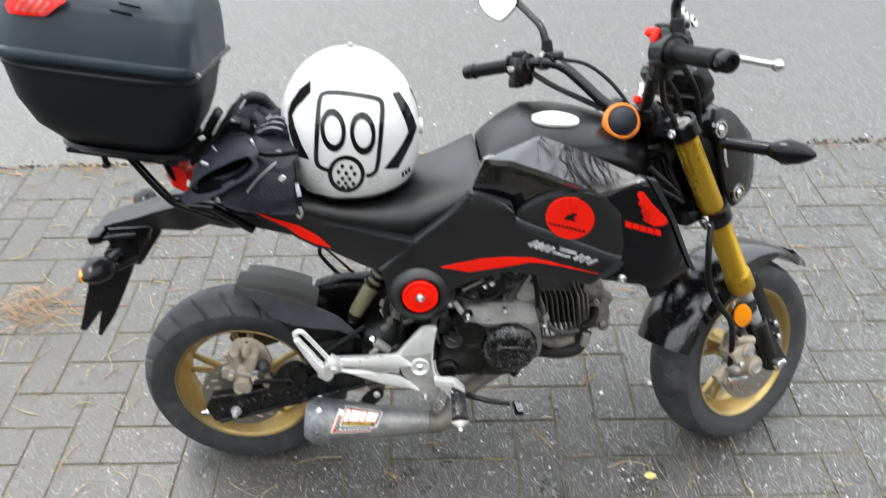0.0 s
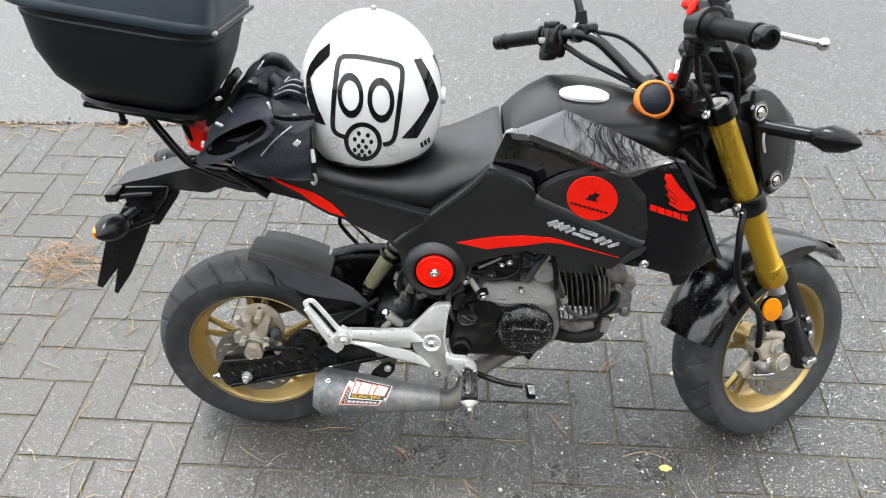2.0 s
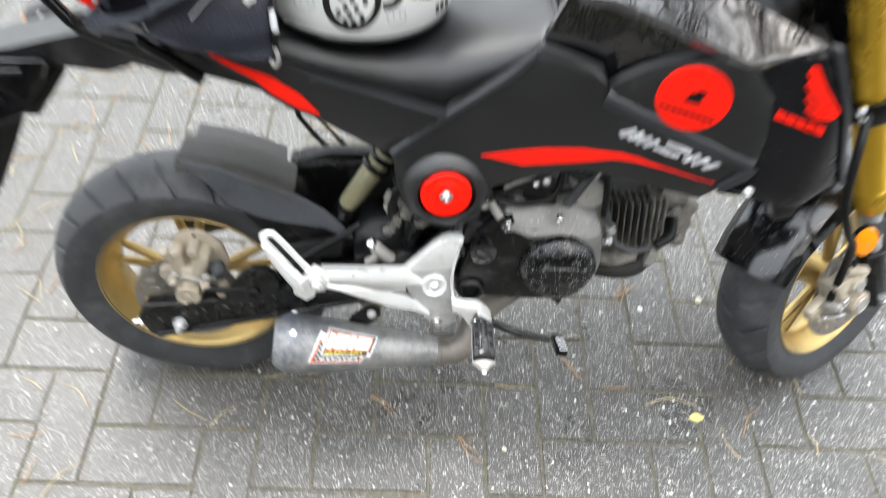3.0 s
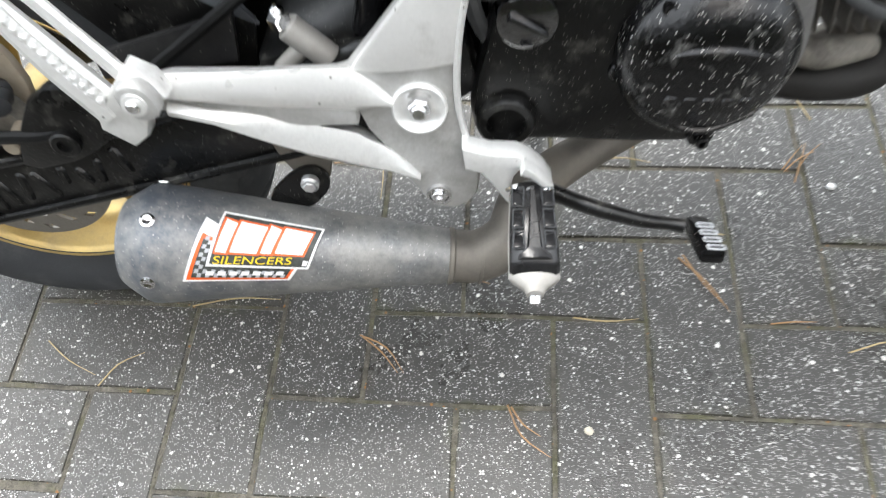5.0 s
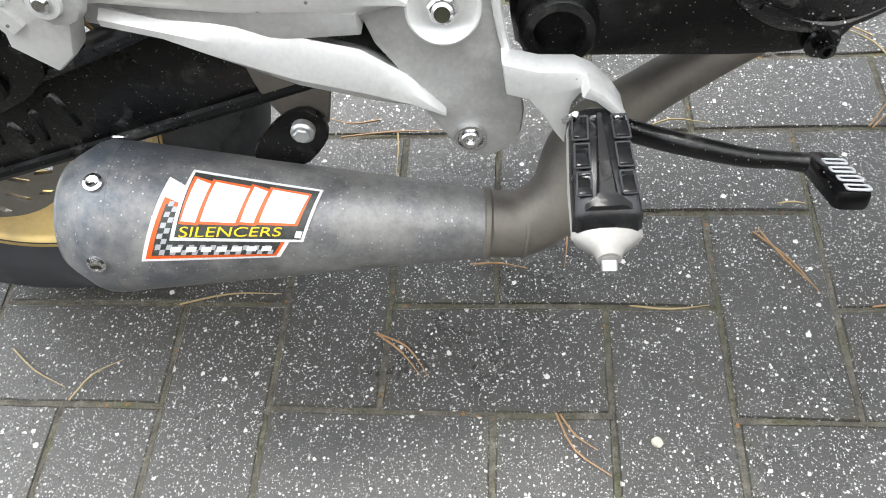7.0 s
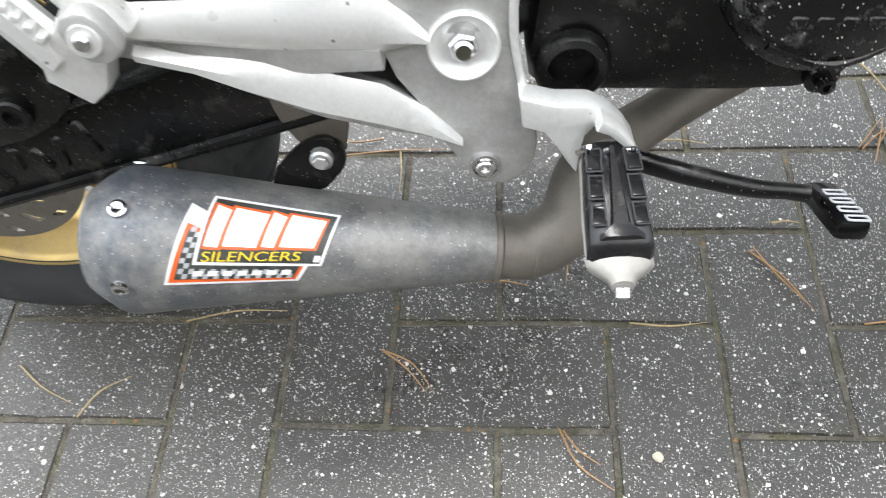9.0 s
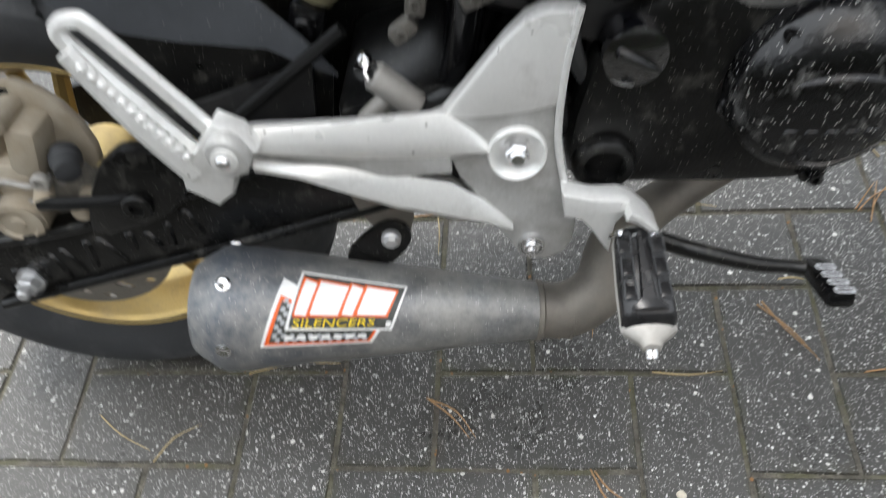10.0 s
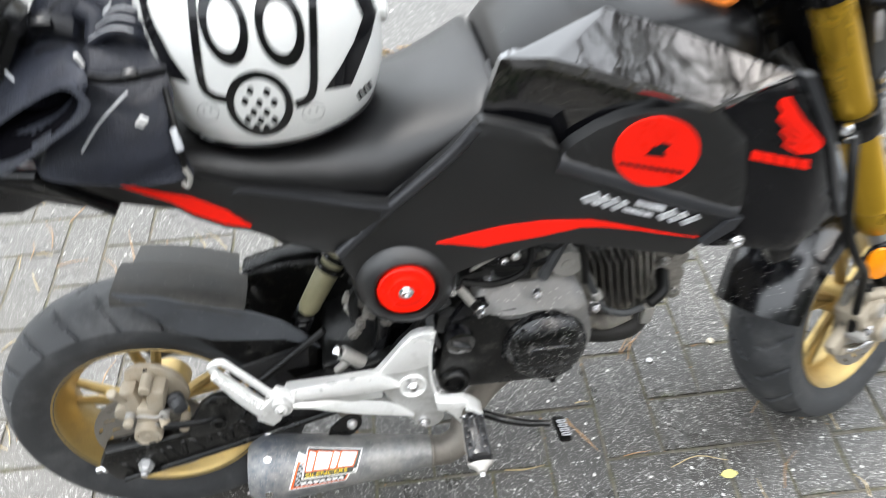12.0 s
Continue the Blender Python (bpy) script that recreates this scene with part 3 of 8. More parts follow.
# rear wheel
RC = (0, 0, RR)
rear_wheel = part("rear_wheel", rim_mesh(RC, 0.050), M["gold_rim"], bike, "gold cast rim with worn brake dust")
part("tyre", tyre_mesh(RC, RR, 0.066), M["rubber"], rear_wheel, "grooved black tyre, greyed with dust")
part("spokes", spokes_mesh(RC, 0.036, 0.055), M["gold_rim"], rear_wheel)
part("brake_disc", disc_mesh(RC, -0.078, 0.095, 0.050), M["disc"], rear_wheel, "pierced steel brake disc")
part("disc_carrier", lathe([(-.080, 0.030), (-.080, 0.056), (-.074, 0.056), (-.060, 0.034)], RC, (0, 1, 0), 36), M["disc"], rear_wheel)

# rear caliper with its hose, dusty bronze
caliper = part("rear_caliper", box((0.024, -0.110, 0.340), (0.034, 0.044, 0.052), 0.010, (0, 12, 0)), M["caliper"], bike, "rear brake caliper covered in pale dust")
part("caliper_half", box((0.044, -0.112, 0.372), (0.026, 0.040, 0.050), 0.009, (0, 18, 0)), M["caliper"], caliper)
part("caliper_half", box((0.008, -0.110, 0.368), (0.026, 0.034, 0.056), 0.009, (0, 0, 0)), M["caliper"], caliper)
part("piston_housing", rod((0.022, -0.085, 0.322), (0.020, -0.142, 0.318), 0.0205), M["caliper"], caliper)
part("mounting_lug", box((0.056, -0.108, 0.330), (0.034, 0.026, 0.026), 0.006, (0, -20, 0)), M["dusty_head"], caliper)
part("backing_plate", slab([(0.000, 0.405), (0.020, 0.420), (0.052, 0.418), (0.078, 0.390), (0.085, 0.345), (0.070, 0.330), (0.030, 0.345), (0.004, 0.370)], -0.100, -0.090, 0.003, 1), M["caliper"], caliper)
part("piston_cap", lathe([(-0.004, 0.0200), (0.004, 0.0195), (0.005, 0.0150), (0.003, 0.0135), (0.003, 0.006), (0.0045, 0.005), (0.0045, 0)], (0.020, -0.142, 0.318), (0, -1, 0), 28), M["caliper"], caliper)
part("pad_pin", rod((0.038, -0.10, 0.402), (0.038, -0.134, 0.402), 0.0085), M["caliper"], caliper)
part("bleed_boss", rod((-0.016, -0.098, 0.336), (-0.016, -0.112, 0.336), 0.014), M["caliper"], caliper)
part("spring_clip", tube([(0.004, -0.128, 0.345), (0.022, -0.134, 0.352), (0.040, -0.134, 0.346), (0.058, -0.130, 0.352)], 0.0026, 6), M["bare_alu"], caliper)
for at in ((0.012, -0.130, 0.322), (0.034, -0.134, 0.330), (0.060, -0.124, 0.345)):
    part("cover_screw", bolt(at, r=0.0048, h=0.004), M["bare_alu"], caliper)
part("plate_slot", box((0.036, -0.1012, 0.408), (0.006, 0.002, 0.013), 0.002, (0, 15, 0)), M["glove_lining"], caliper)
part("caliper_bolt", bolt((0.052, -0.134, 0.352), r=0.0075), M["bare_alu"], caliper)
part("caliper_bolt", bolt((0.002, -0.128, 0.352), r=0.0075), M["bare_alu"], caliper)
part("bleed_nipple", merged(rod((0.004, -0.13, 0.385), (0.000, -0.140, 0.412), 0.0055), rod((0.0, -.138, .408), (-.001, -.141, .418), .0075)), M["caliper"], caliper)
part("slide_boot", lathe([(0, 0.0), (0, 0.011), (0.006, 0.0125), (0.010, 0.0105), (0.014, 0.0122), (0.018, 0.0100), (0.026, 0.0095), (0.028, 0)], (0.066, -0.114, 0.362), (0.5, -1, -0.1), 24), M["rubber"], caliper, "grey rubber boot")
part("slide_pin", rod((0.074, -0.118, 0.326), (0.074, -0.146, 0.324), 0.0075), M["caliper"], caliper)
part("hose_union", rod((0.046, -0.130, 0.340), (0.054, -0.150, 0.340), 0.0075), M["caliper"], caliper)
part("bleed_nipple", rod((0.000, -.134, .348), (0.000, -.146, .348), .0070), M["caliper"], caliper)
part("brake_hose", tube([(0.050, -0.148, 0.340), (0.085, -0.150, 0.340), (0.125, -0.146, 0.342), (0.19, -0.12, 0.37), (0.30, -0.10, 0.44)], 0.0055, 8), M["cable"], caliper)

# swingarm
swingarm = part("swingarm", merged(
    slab([(-0.072, 0.262), (-0.060, 0.222), (-0.045, 0.215), (0.20, 0.277), (0.40, 0.330), (0.46, 0.37), (0.45, 0.41), (0.38, 0.405), (0.20, 0.352), (0.05, 0.305), (-0.055, 0.290)], -0.142, -0.112, 0.006),
    slab([(-0.072, 0.262), (-0.045, 0.215), (0.20, 0.277), (0.45, 0.36), (0.38, 0.405), (0.05, 0.305), (-0.055, 0.290)], 0.112, 0.142, 0.006),
    box((0.335, 0, 0.365), (0.09, 0.25, 0.07), 0.015, (0, -14, 0))), M["dirty_black"], bike, "black box-section swingarm speckled with road dirt")
part("stiffening_rib", tube([(-0.05, -0.143, 0.293), (0.07, -0.144, 0.310), (0.20, -0.144, 0.348), (0.33, -0.143, 0.392)], 0.0042, 8), M["dirty_black"], swingarm)
rng = random.Random(31)
for k in range(11):
    x = -0.030 + 0.0185 * k + rng.uniform(-0.003, 0.003)
    z = 0.256 + 0.262 * (x + 0.02)
    part("mud_lump", box((x, -0.1408, z + rng.uniform(-0.004, 0.004)), (0.007 + rng.uniform(0, 0.004), 0.007, 0.026 + rng.uniform(-0.008, 0.008)), 0.0028, (0, rng.uniform(-28, 12), 0), 1), M["dirty_black"], swingarm, "crust of dried dirt")
part("lower_flange", tube([(-0.045, -0.143, 0.222), (0.20, -0.143, 0.284), (0.38, -0.143, 0.332)], 0.0045, 8), M["dirty_black"], swingarm)
part("axle_nut", merged(lathe([(0, 0), (0, .0125), (.004, .0120), (.004, 0)], (-0.004, -0.142, 0.252), (0, -1, 0), 24), rod((-0.004, -0.142, 0.252), (-0.004, -0.155, 0.252), 0.0098, seg=6), rod((-0.004, -0.154, 0.252), (-0.004, -0.164, 0.252), 0.0055)), M["fork_steel"], swingarm, "zinc-plated axle nut")
part("chain_adjuster", merged(rod((-0.058, -0.128, 0.244), (-0.088, -0.128, 0.236), 0.005), rod((-0.068, -.128, .2415), (-0.076, -.128, .2395), .0085, seg=6)), M["chrome"], swingarm)
part("caliper_stay", merged(slab([(0.085, 0.335), (0.075, 0.30), (0.14, 0.315), (0.175, 0.345), (0.16, 0.385), (0.12, 0.385)], -0.150, -0.135, 0.004, 1), bolt((0.128, -0.150, 0.335), r=0.012)), M["dirty_black"], swingarm)

# rear mudguard hugging the tyre
def arch(center, a0, a1, radii, n=28):
    """A mudguard: a cross-section of (y, radius) swept round the wheel; radii(t) gives it."""
    rings = []
    for i in range(n + 1):
        t = i / n
        a = radians(a0 + (a1 - a0) * t)
        rings.append([(center[0] + r * math.cos(a), y, center[2] + r * math.sin(a)) for y, r in radii(t)])
    bm = skin(rings, cap=False, closed=False)
    ex = bmesh.ops.extrude_face_region(bm, geom=bm.faces[:])
    vs = [v for v in ex["geom"] if isinstance(v, bmesh.types.BMVert)]
    for v in vs:
        d = Vector((v.co.x - center[0], 0, v.co.z - center[2])).normalized()
        v.co -= d * 0.004
        v.co.y *= 0.965
    return bm


def guard_section(t):
    """Flat-topped over the tyre; at its front end it drops off into the recess for the shock absorber."""
    k = 0.014 * t * t
    sec = [(-0.093, 0.292), (-0.091, 0.299), (-0.084, 0.304), (-0.060, 0.304), (-0.030, 0.303), (-0.008, 0.298), (0.006, 0.286), (0.018, 0.268), (0.050, 0.260), (0.090, 0.254)]
    return [(y, 0.256 if t > 0.975 else r + k) for y, r in sec]
hugger = part("rear_mudguard", arch(RC, 84.5, 50.5, guard_section, 40), M["wing_dust"], bike, "dusty black plastic rear mudguard")
recess = []
for x in lin(0.178, 0.400, 22):
    zf = 0.2435 + math.sqrt(max(0.003, 0.262 ** 2 - x * x))
    top = 0.478 - 0.012 * max(0.0, 1 - (x - 0.19) / 0.045) - 1.2 * max(0.0, x - 0.30) ** 2
    recess.append([(x, y, z) for y, z in ((-0.086, zf - 0.02), (-0.050, zf), (0.000, zf), (0.012, zf + 0.012), (0.019, top - 0.018), (0.024, top - 0.006), (0.034, top), (0.055, top + 0.001), (0.076, top - 0.008), (0.088, top - 0.035), (0.092, top - 0.10))])
rec_bm = skin(recess, cap=False, closed=False)
bmesh.ops.solidify(rec_bm, geom=rec_bm.faces[:], thickness=0.004)
# the recess's shade is put into a blacker material than the crown's
part("shock_recess", rec_bm, M["dirty_black"], hugger, "mudguard recess round the shock absorber, coloured blacker for its shade")
part("side_plate", drape([(0.036, 0.552), (0.060, 0.544), (0.089, 0.537), (0.123, 0.521), (0.180, 0.497), (0.209, 0.483), (0.243, 0.460), (0.268, 0.430), (0.288, 0.398), (0.265, 0.410), (0.241, 0.425), (0.176, 0.436), (0.140, 0.445), (0.100, 0.468), (0.070, 0.511)], 0, 0.005, lambda x, z: -0.094, edge=0.002), M["plate_dust_sheen"], hugger)
part("inner_guard", drape([(0.10, 0.475), (0.262, 0.425), (0.284, 0.400), (0.275, 0.355), (0.20, 0.350), (0.165, 0.385), (0.125, 0.435)], 0, 0.004, lambda x, z: -0.087, edge=0.002), M["dirty_black"], hugger)
part("chain_guard", drape([(0.149, 0.380), (0.272, 0.413), (0.266, 0.371), (0.151, 0.357)], 0, 0.006, lambda x, z: -0.101, edge=0.002), M["dusty_plastic"], hugger)

# rear shock absorber
shock = part("shock_absorber", merged(rod((0.357, -0.044, 0.569), (0.318, -0.052, 0.509), 0.0172), lathe([(0.0, 0.0), (0.0, 0.0125), (0.010, 0.0160), (0.072, 0.0175), (0.080, 0.0150), (0.080, 0.0)], (0.276, -0.060, 0.445), (0.538, 0.110, 0.836), 28)), M["shock"], bike, "dusty rear shock absorber")
for at, r in (((0.324, -0.050, 0.518), 0.0235), ((0.334, -0.048, 0.533), 0.0215), ((0.343, -0.047, 0.547), 0.0195)):
    part("spring_collar", lathe([(-.004, .018), (-.004, r), (.004, r), (.004, .018)], at, (0.546, 0.109, 0.831), 28), M["satin_black"], shock)
part("lower_clevis", merged(box((0.268, -0.062, 0.433), (0.028, 0.034, 0.034), 0.006, (0, 25, 0)), bolt((0.268, -0.079, 0.433), r=0.009)), M["satin_black"], shock)

# frame
frame_tubes = part("frame", merged(
    tube([(0.94, 0, 0.80), (0.80, 0, 0.76), (0.60, 0, 0.66), (0.44, 0, 0.60)], [0.03, 0.032, 0.032, 0.03], 12),
    slab([(0.365, 0.33), (0.44, 0.32), (0.475, 0.40), (0.48, 0.55), (0.52, 0.62), (0.45, 0.66), (0.38, 0.62), (0.375, 0.45)], -0.10, -0.078, 0.006),
    slab([(0.365, 0.33), (0.44, 0.32), (0.475, 0.40), (0.48, 0.55), (0.52, 0.62), (0.45, 0.66), (0.38, 0.62), (0.375, 0.45)], 0.078, 0.10, 0.006),
    tube([(0.36, -0.092, 0.34), (0.385, -0.115, 0.44), (0.392, -0.118, 0.50), (0.40, -0.10, 0.60)], 0.013, 10),
    tube([(0.45, -0.085, 0.64), (0.30, -0.095, 0.66), (0.12, -0.098, 0.725), (-0.03, -0.08, 0.745)], 0.011, 10),
    tube([(0.45, 0.085, 0.64), (0.30, 0.095, 0.66), (0.12, 0.098, 0.725), (-0.03, 0.08, 0.745)], 0.011, 10),
    rod((0.42, -0.12, 0.385), (0.42, 0.12, 0.385), 0.018),
    tube([(0.93, 0.0, 0.74), (0.90, 0, 0.62), (0.84, 0, 0.52)], 0.022, 10)), M["satin_black"], bike)
part("grey_lug", slab([(0.335, 0.485), (0.370, 0.500), (0.385, 0.49), (0.37, 0.475), (0.34, 0.47)], -0.112, -0.100, 0.003), M["bare_alu"], frame_tubes)
part("ground_strap", tube([(0.30, -0.08, 0.60), (0.27, -0.085, 0.635), (0.255, -0.085, 0.655)], 0.008, 6, flat=0.3), M["piping"], frame_tubes, "woven grey strap")

# rear master cylinder and pipes behind the bracket
master = part("rear_master_cylinder", merged(rod((0.321, -0.130, 0.421), (0.349, -0.130, 0.392), 0.0105), rod((0.330, -0.130, 0.403), (0.309, -0.130, 0.383), 0.0070), rod((0.320, -0.128, 0.423), (0.331, -0.128, 0.406), 0.0085)), M["bare_alu"], bike, "grey cast rear brake master cylinder")
part("banjo_bolt", merged(rod((0.313, -0.130, 0.426), (0.323, -0.138, 0.428), 0.0075, seg=6), rod((0.316, -0.135, 0.433), (0.321, -0.135, 0.438), 0.0050)), M["chrome"], master)
part("fluid_hose", tube([(0.350, -0.118, 0.470), (0.352, -0.115, 0.51), (0.375, -0.112, 0.54), (0.40, -0.10, 0.58)], 0.0085, 8), M["cable"], master)
wiring = part("wiring_loom", tube([(0.38, -0.108, 0.52), (0.42, -0.112, 0.49), (0.455, -0.105, 0.50), (0.49, -0.10, 0.54)], 0.0075, 8), M["cable"], bike)
for points, r in (([(0.37, -0.105, 0.50), (0.40, -0.116, 0.465), (0.43, -0.118, 0.455)], 0.006), ([(0.455, -0.12, 0.56), (0.466, -0.125, 0.49), (0.470, -0.13, 0.42), (0.462, -0.13, 0.37)], 0.005),
                  ([(0.55, -0.10, 0.60), (0.60, -0.115, 0.575), (0.63, -0.128, 0.565), (0.655, -0.12, 0.60)], 0.0085), ([(0.50, -0.11, 0.545), (0.54, -0.125, 0.555), (0.58, -0.125, 0.57)], 0.006),
                  ([(0.49, -0.12, 0.555), (0.545, -0.135, 0.545), (0.60, -0.13, 0.535), (0.66, -0.12, 0.55)], 0.0045), ([(0.655, -0.125, 0.60), (0.668, -0.135, 0.545), (0.676, -0.13, 0.49)], 0.0055), ([(0.35, -0.10, 0.53), (0.385, -0.118, 0.52), (0.40, -0.12, 0.49), (0.39, -0.115, 0.455)], 0.005)):
    part("hose", tube(points, r, 8), M["cable"], bike)
for at, size, turn in (((0.400, -0.108, 0.497), (0.026, 0.014, 0.020), 20), ((0.43, -0.105, 0.478), (0.022, 0.014, 0.026), -15), ((0.520, -0.125, 0.532), (0.045, 0.02, 0.016), -12), ((0.585, -0.118, 0.548), (0.04, 0.02, 0.022), 8), ((0.475, -0.13, 0.455), (0.03, 0.02, 0.035), 12)):
    part("plug_socket", box(at, size, 0.003, (0, turn, 0)), M["dusty_plastic"], wiring)
part("connector", merged(box((0.352, -0.114, 0.505), (0.030, 0.012, 0.018), 0.003, (0, 25, 0)), box((0.385, -0.116, 0.475), (0.024, 0.012, 0.018), 0.003, (0, -10, 0))), M["fin_edge"], wiring)

for at, size, turn in (((0.372, -0.124, 0.488), (0.018, 0.016, 0.022), 25), ((0.395, -0.126, 0.470), (0.022, 0.014, 0.014), -20), ((0.356, -0.122, 0.468), (0.014, 0.014, 0.020), 10), ((0.408, -0.126, 0.505), (0.016, 0.014, 0.018), 35), ((0.345, -0.120, 0.447), (0.020, 0.014, 0.012), -35)):
    part("bracket_lug", merged(box(at, size, 0.003, (0, turn, 0)), bolt((at[0], at[1] - 0.007, at[2]), r=0.0042, h=0.004)), M["fin_edge"], wiring, "dusty grey metal lug")

# engine
engine = part("engine", slab([(0.465, 0.350), (0.50, 0.330), (0.58, 0.322), (0.665, 0.330), (0.695, 0.375), (0.690, 0.44), (0.672, 0.485), (0.62, 0.512), (0.53, 0.505), (0.475, 0.46)], -0.120, 0.125, 0.010, 1), M["dark_fins"], bike, "dusty horizontal single-cylinder engine")
part("right_cover", slab([(0.450, 0.366), (0.455, 0.328), (0.51, 0.3255), (0.60, 0.319), (0.648, 0.324), (0.658, 0.40), (0.64, 0.462), (0.585, 0.480), (0.52, 0.478), (0.473, 0.455)], -0.152, -0.118, 0.010, 1), M["dirty_black"], engine, "black right-hand crankcase cover")
part("upper_casting", drape([(0.5080, 0.4780), (0.5204, 0.5058), (0.5444, 0.5073), (0.6024, 0.4995), (0.6214, 0.5090), (0.6552, 0.5070), (0.6700, 0.4850), (0.6850, 0.4150), (0.6860, 0.3850), (0.6731, 0.3560), (0.6600, 0.3850), (0.6500, 0.4337), (0.6326, 0.4560), (0.6032, 0.4619), (0.5700, 0.4560), (0.5300, 0.4640)], 0, 0.03, lambda x, z: -0.1565 + 0.75 * max(0, z - 0.466) + 0.30 * max(0, x - 0.655), rounded=2, edge=0.005, cell=0.010), M["dusty_case"], engine, "pale dusty upper crankcase casting")
part("starter_mount", slab([(0.590, 0.490), (0.650, 0.475), (0.688, 0.420), (0.696, 0.470), (0.682, 0.505), (0.655, 0.530), (0.610, 0.525)], -0.122, -0.09, 0.008), M["dusty_head"], engine)
part("bolt_lug", rod((0.667, -0.10, 0.452), (0.667, -0.138, 0.452), 0.010), M["dusty_case"], engine)
CL = (0.612, 0, 0.398)
part("clutch_cover", lathe([(0.118, 0.0625), (0.150, 0.0612), (0.166, 0.0600), (0.171, 0.0570), (0.175, 0.0520), (0.182, 0.045), (0.186, 0.025), (0.187, 0)], CL, (0, -1, 0.06), 56), M["splash_black"], engine, "round black clutch cover splashed with dried mud")
part("cover_rib", tube([(0.575, -0.179, 0.420), (0.611, -0.186, 0.428), (0.652, -0.179, 0.418)], 0.0028, 6), M["splash_black"], engine)
part("cover_rib", tube([(0.578, -0.177, 0.372), (0.613, -0.182, 0.361), (0.648, -0.177, 0.372)], 0.0035, 6), M["splash_black"], engine)
for name_at in [(0.624, -0.161, 0.334), (0.5575, -0.158, 0.392), (0.579, -0.166, 0.449), (0.660, -0.162, 0.434)]:
    part("cover_bolt", bolt(name_at, r=0.0052), M["splash_black"], engine)
part("bolt_lug", rod((0.624, -0.12, 0.334), (0.624, -0.160, 0.334), 0.0098), M["mud_black"], engine)
part("bolt_lug", rod((0.5575, -0.12, 0.392), (0.5575, -0.158, 0.392), 0.0085), M["mud_black"], engine)
for k in range(5):
    part("raised_bar", box((0.5870 + 0.0125 * k, -0.1855 - 0.0006 * (2 - abs(k - 2)), 0.3890 - 0.0006 * k), (0.0088, 0.0030, 0.0075), 0.0010, (0, 3, 0), 1), M["splash_black"], engine)
part("oil_filler_cap", merged(lathe([(0.145, 0.0), (0.145, 0.021), (0.166, 0.020), (0.168, 0.016), (0.168, 0)], (0.490, 0, 0.440), (0, -1, 0), 28), box((0.490, -0.170, 0.440), (0.030, 0.012, 0.006), 0.002, (0, 30, 0))), M["gloss_black"], engine, "black oil filler cap")
part("kick_shaft_boss", lathe([(0.14, 0.0235), (0.157, 0.0225), (0.160, 0.0200), (0.160, 0.0150), (0.148, 0.0140), (0.148, 0)], (0.478, 0, 0.350), (0, -1, 0), 36), M["dirty_black"], engine)
part("starter_cover", lathe([(0.06, 0.025), (0.106, 0.0245), (0.110, 0.022), (0.110, 0.009), (0.112, 0.008), (0.112, 0)], (0.6480, -0.022, 0.5290), (0, -1, 0), 40), M["bare_alu"], engine, "round grey metal cover")
for at in [(0.560, -0.122, 0.548), (0.535, -0.13, 0.520), (0.575, -0.124, 0.556), (0.600, -0.150, 0.503), (0.688, -0.140, 0.452), (0.487, -0.125, 0.508)]:
    part("case_bolt", bolt(at, r=0.0075, h=0.009), M["chrome"], engine)
part("linkage", merged(rod((0.512, -0.135, 0.545), (0.560, -0.128, 0.565), 0.0028), tube([(0.495, -0.138, 0.520), (0.512, -0.146, 0.495), (0.525, -0.150, 0.482)], 0.0065, 8)), M["bare_alu"], engine)
part("linkage_plate", slab([(0.478, 0.468), (0.50, 0.498), (0.53, 0.500), (0.535, 0.488), (0.50, 0.470)], -0.150, -0.138, 0.003), M["flank_black"], engine)
part("clevis_nut", merged(rod((0.515, -0.148, 0.495), (0.520, -0.160, 0.492), 0.0095, seg=6), rod((0.518, -0.158, .493), (0.522, -0.168, .491), .006)), M["chrome"], engine)
part("drain_bolt", bolt((0.66, -0.122, 0.345), r=0.008), M["bare_alu"], engine)

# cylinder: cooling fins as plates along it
# the shade of the gaps between fins is put into the core's near-black colour
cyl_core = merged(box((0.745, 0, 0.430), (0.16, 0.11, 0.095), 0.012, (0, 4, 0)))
cylinder = part("cylinder", cyl_core, M["dark_fins"], engine, "finned cylinder, its core darkened to shade the gaps")
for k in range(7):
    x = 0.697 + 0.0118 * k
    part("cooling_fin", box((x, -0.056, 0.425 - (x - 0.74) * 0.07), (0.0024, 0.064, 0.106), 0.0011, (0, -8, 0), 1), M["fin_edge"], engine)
head = part("cylinder_head", merged(box((0.806, 0, 0.420), (0.062, 0.132, 0.104), 0.014, (0, -6, 0)), rod((0.822, -0.055, 0.428), (0.822, -0.078, 0.428), 0.028), box((0.838, -0.062, 0.455), (0.030, 0.03, 0.034), 0.008, (0, 24, 0)), box((0.838, -0.025, 0.418), (0.028, 0.10, 0.100), 0.014, (0, -6, 0))), M["dusty_head"], engine, "pale dusty cylinder head")
part("head_boss", rod((0.790, -0.055, 0.476), (0.832, -0.066, 0.472), 0.015), M["dusty_head"], engine)
for k in range(3):
    part("head_fin", box((0.780 + 0.010 * k, -0.004, 0.434), (0.0032, 0.158, 0.096), 0.0012, (0, -8, 0), 1), M["dusty_head"], engine)
for at in [(0.815, -0.076, 0.460), (0.836, -0.076, 0.398), (0.806, -0.076, 0.398)]:
    part("head_bolt", bolt(at, r=0.0065), M["bare_alu"], engine)
part("spark_plug_cap", tube([(0.812, -0.080, 0.440), (0.800, -0.112, 0.432), (0.776, -0.126, 0.424)], [0.011, 0.0095, 0.008], 10), M["cable"], engine)
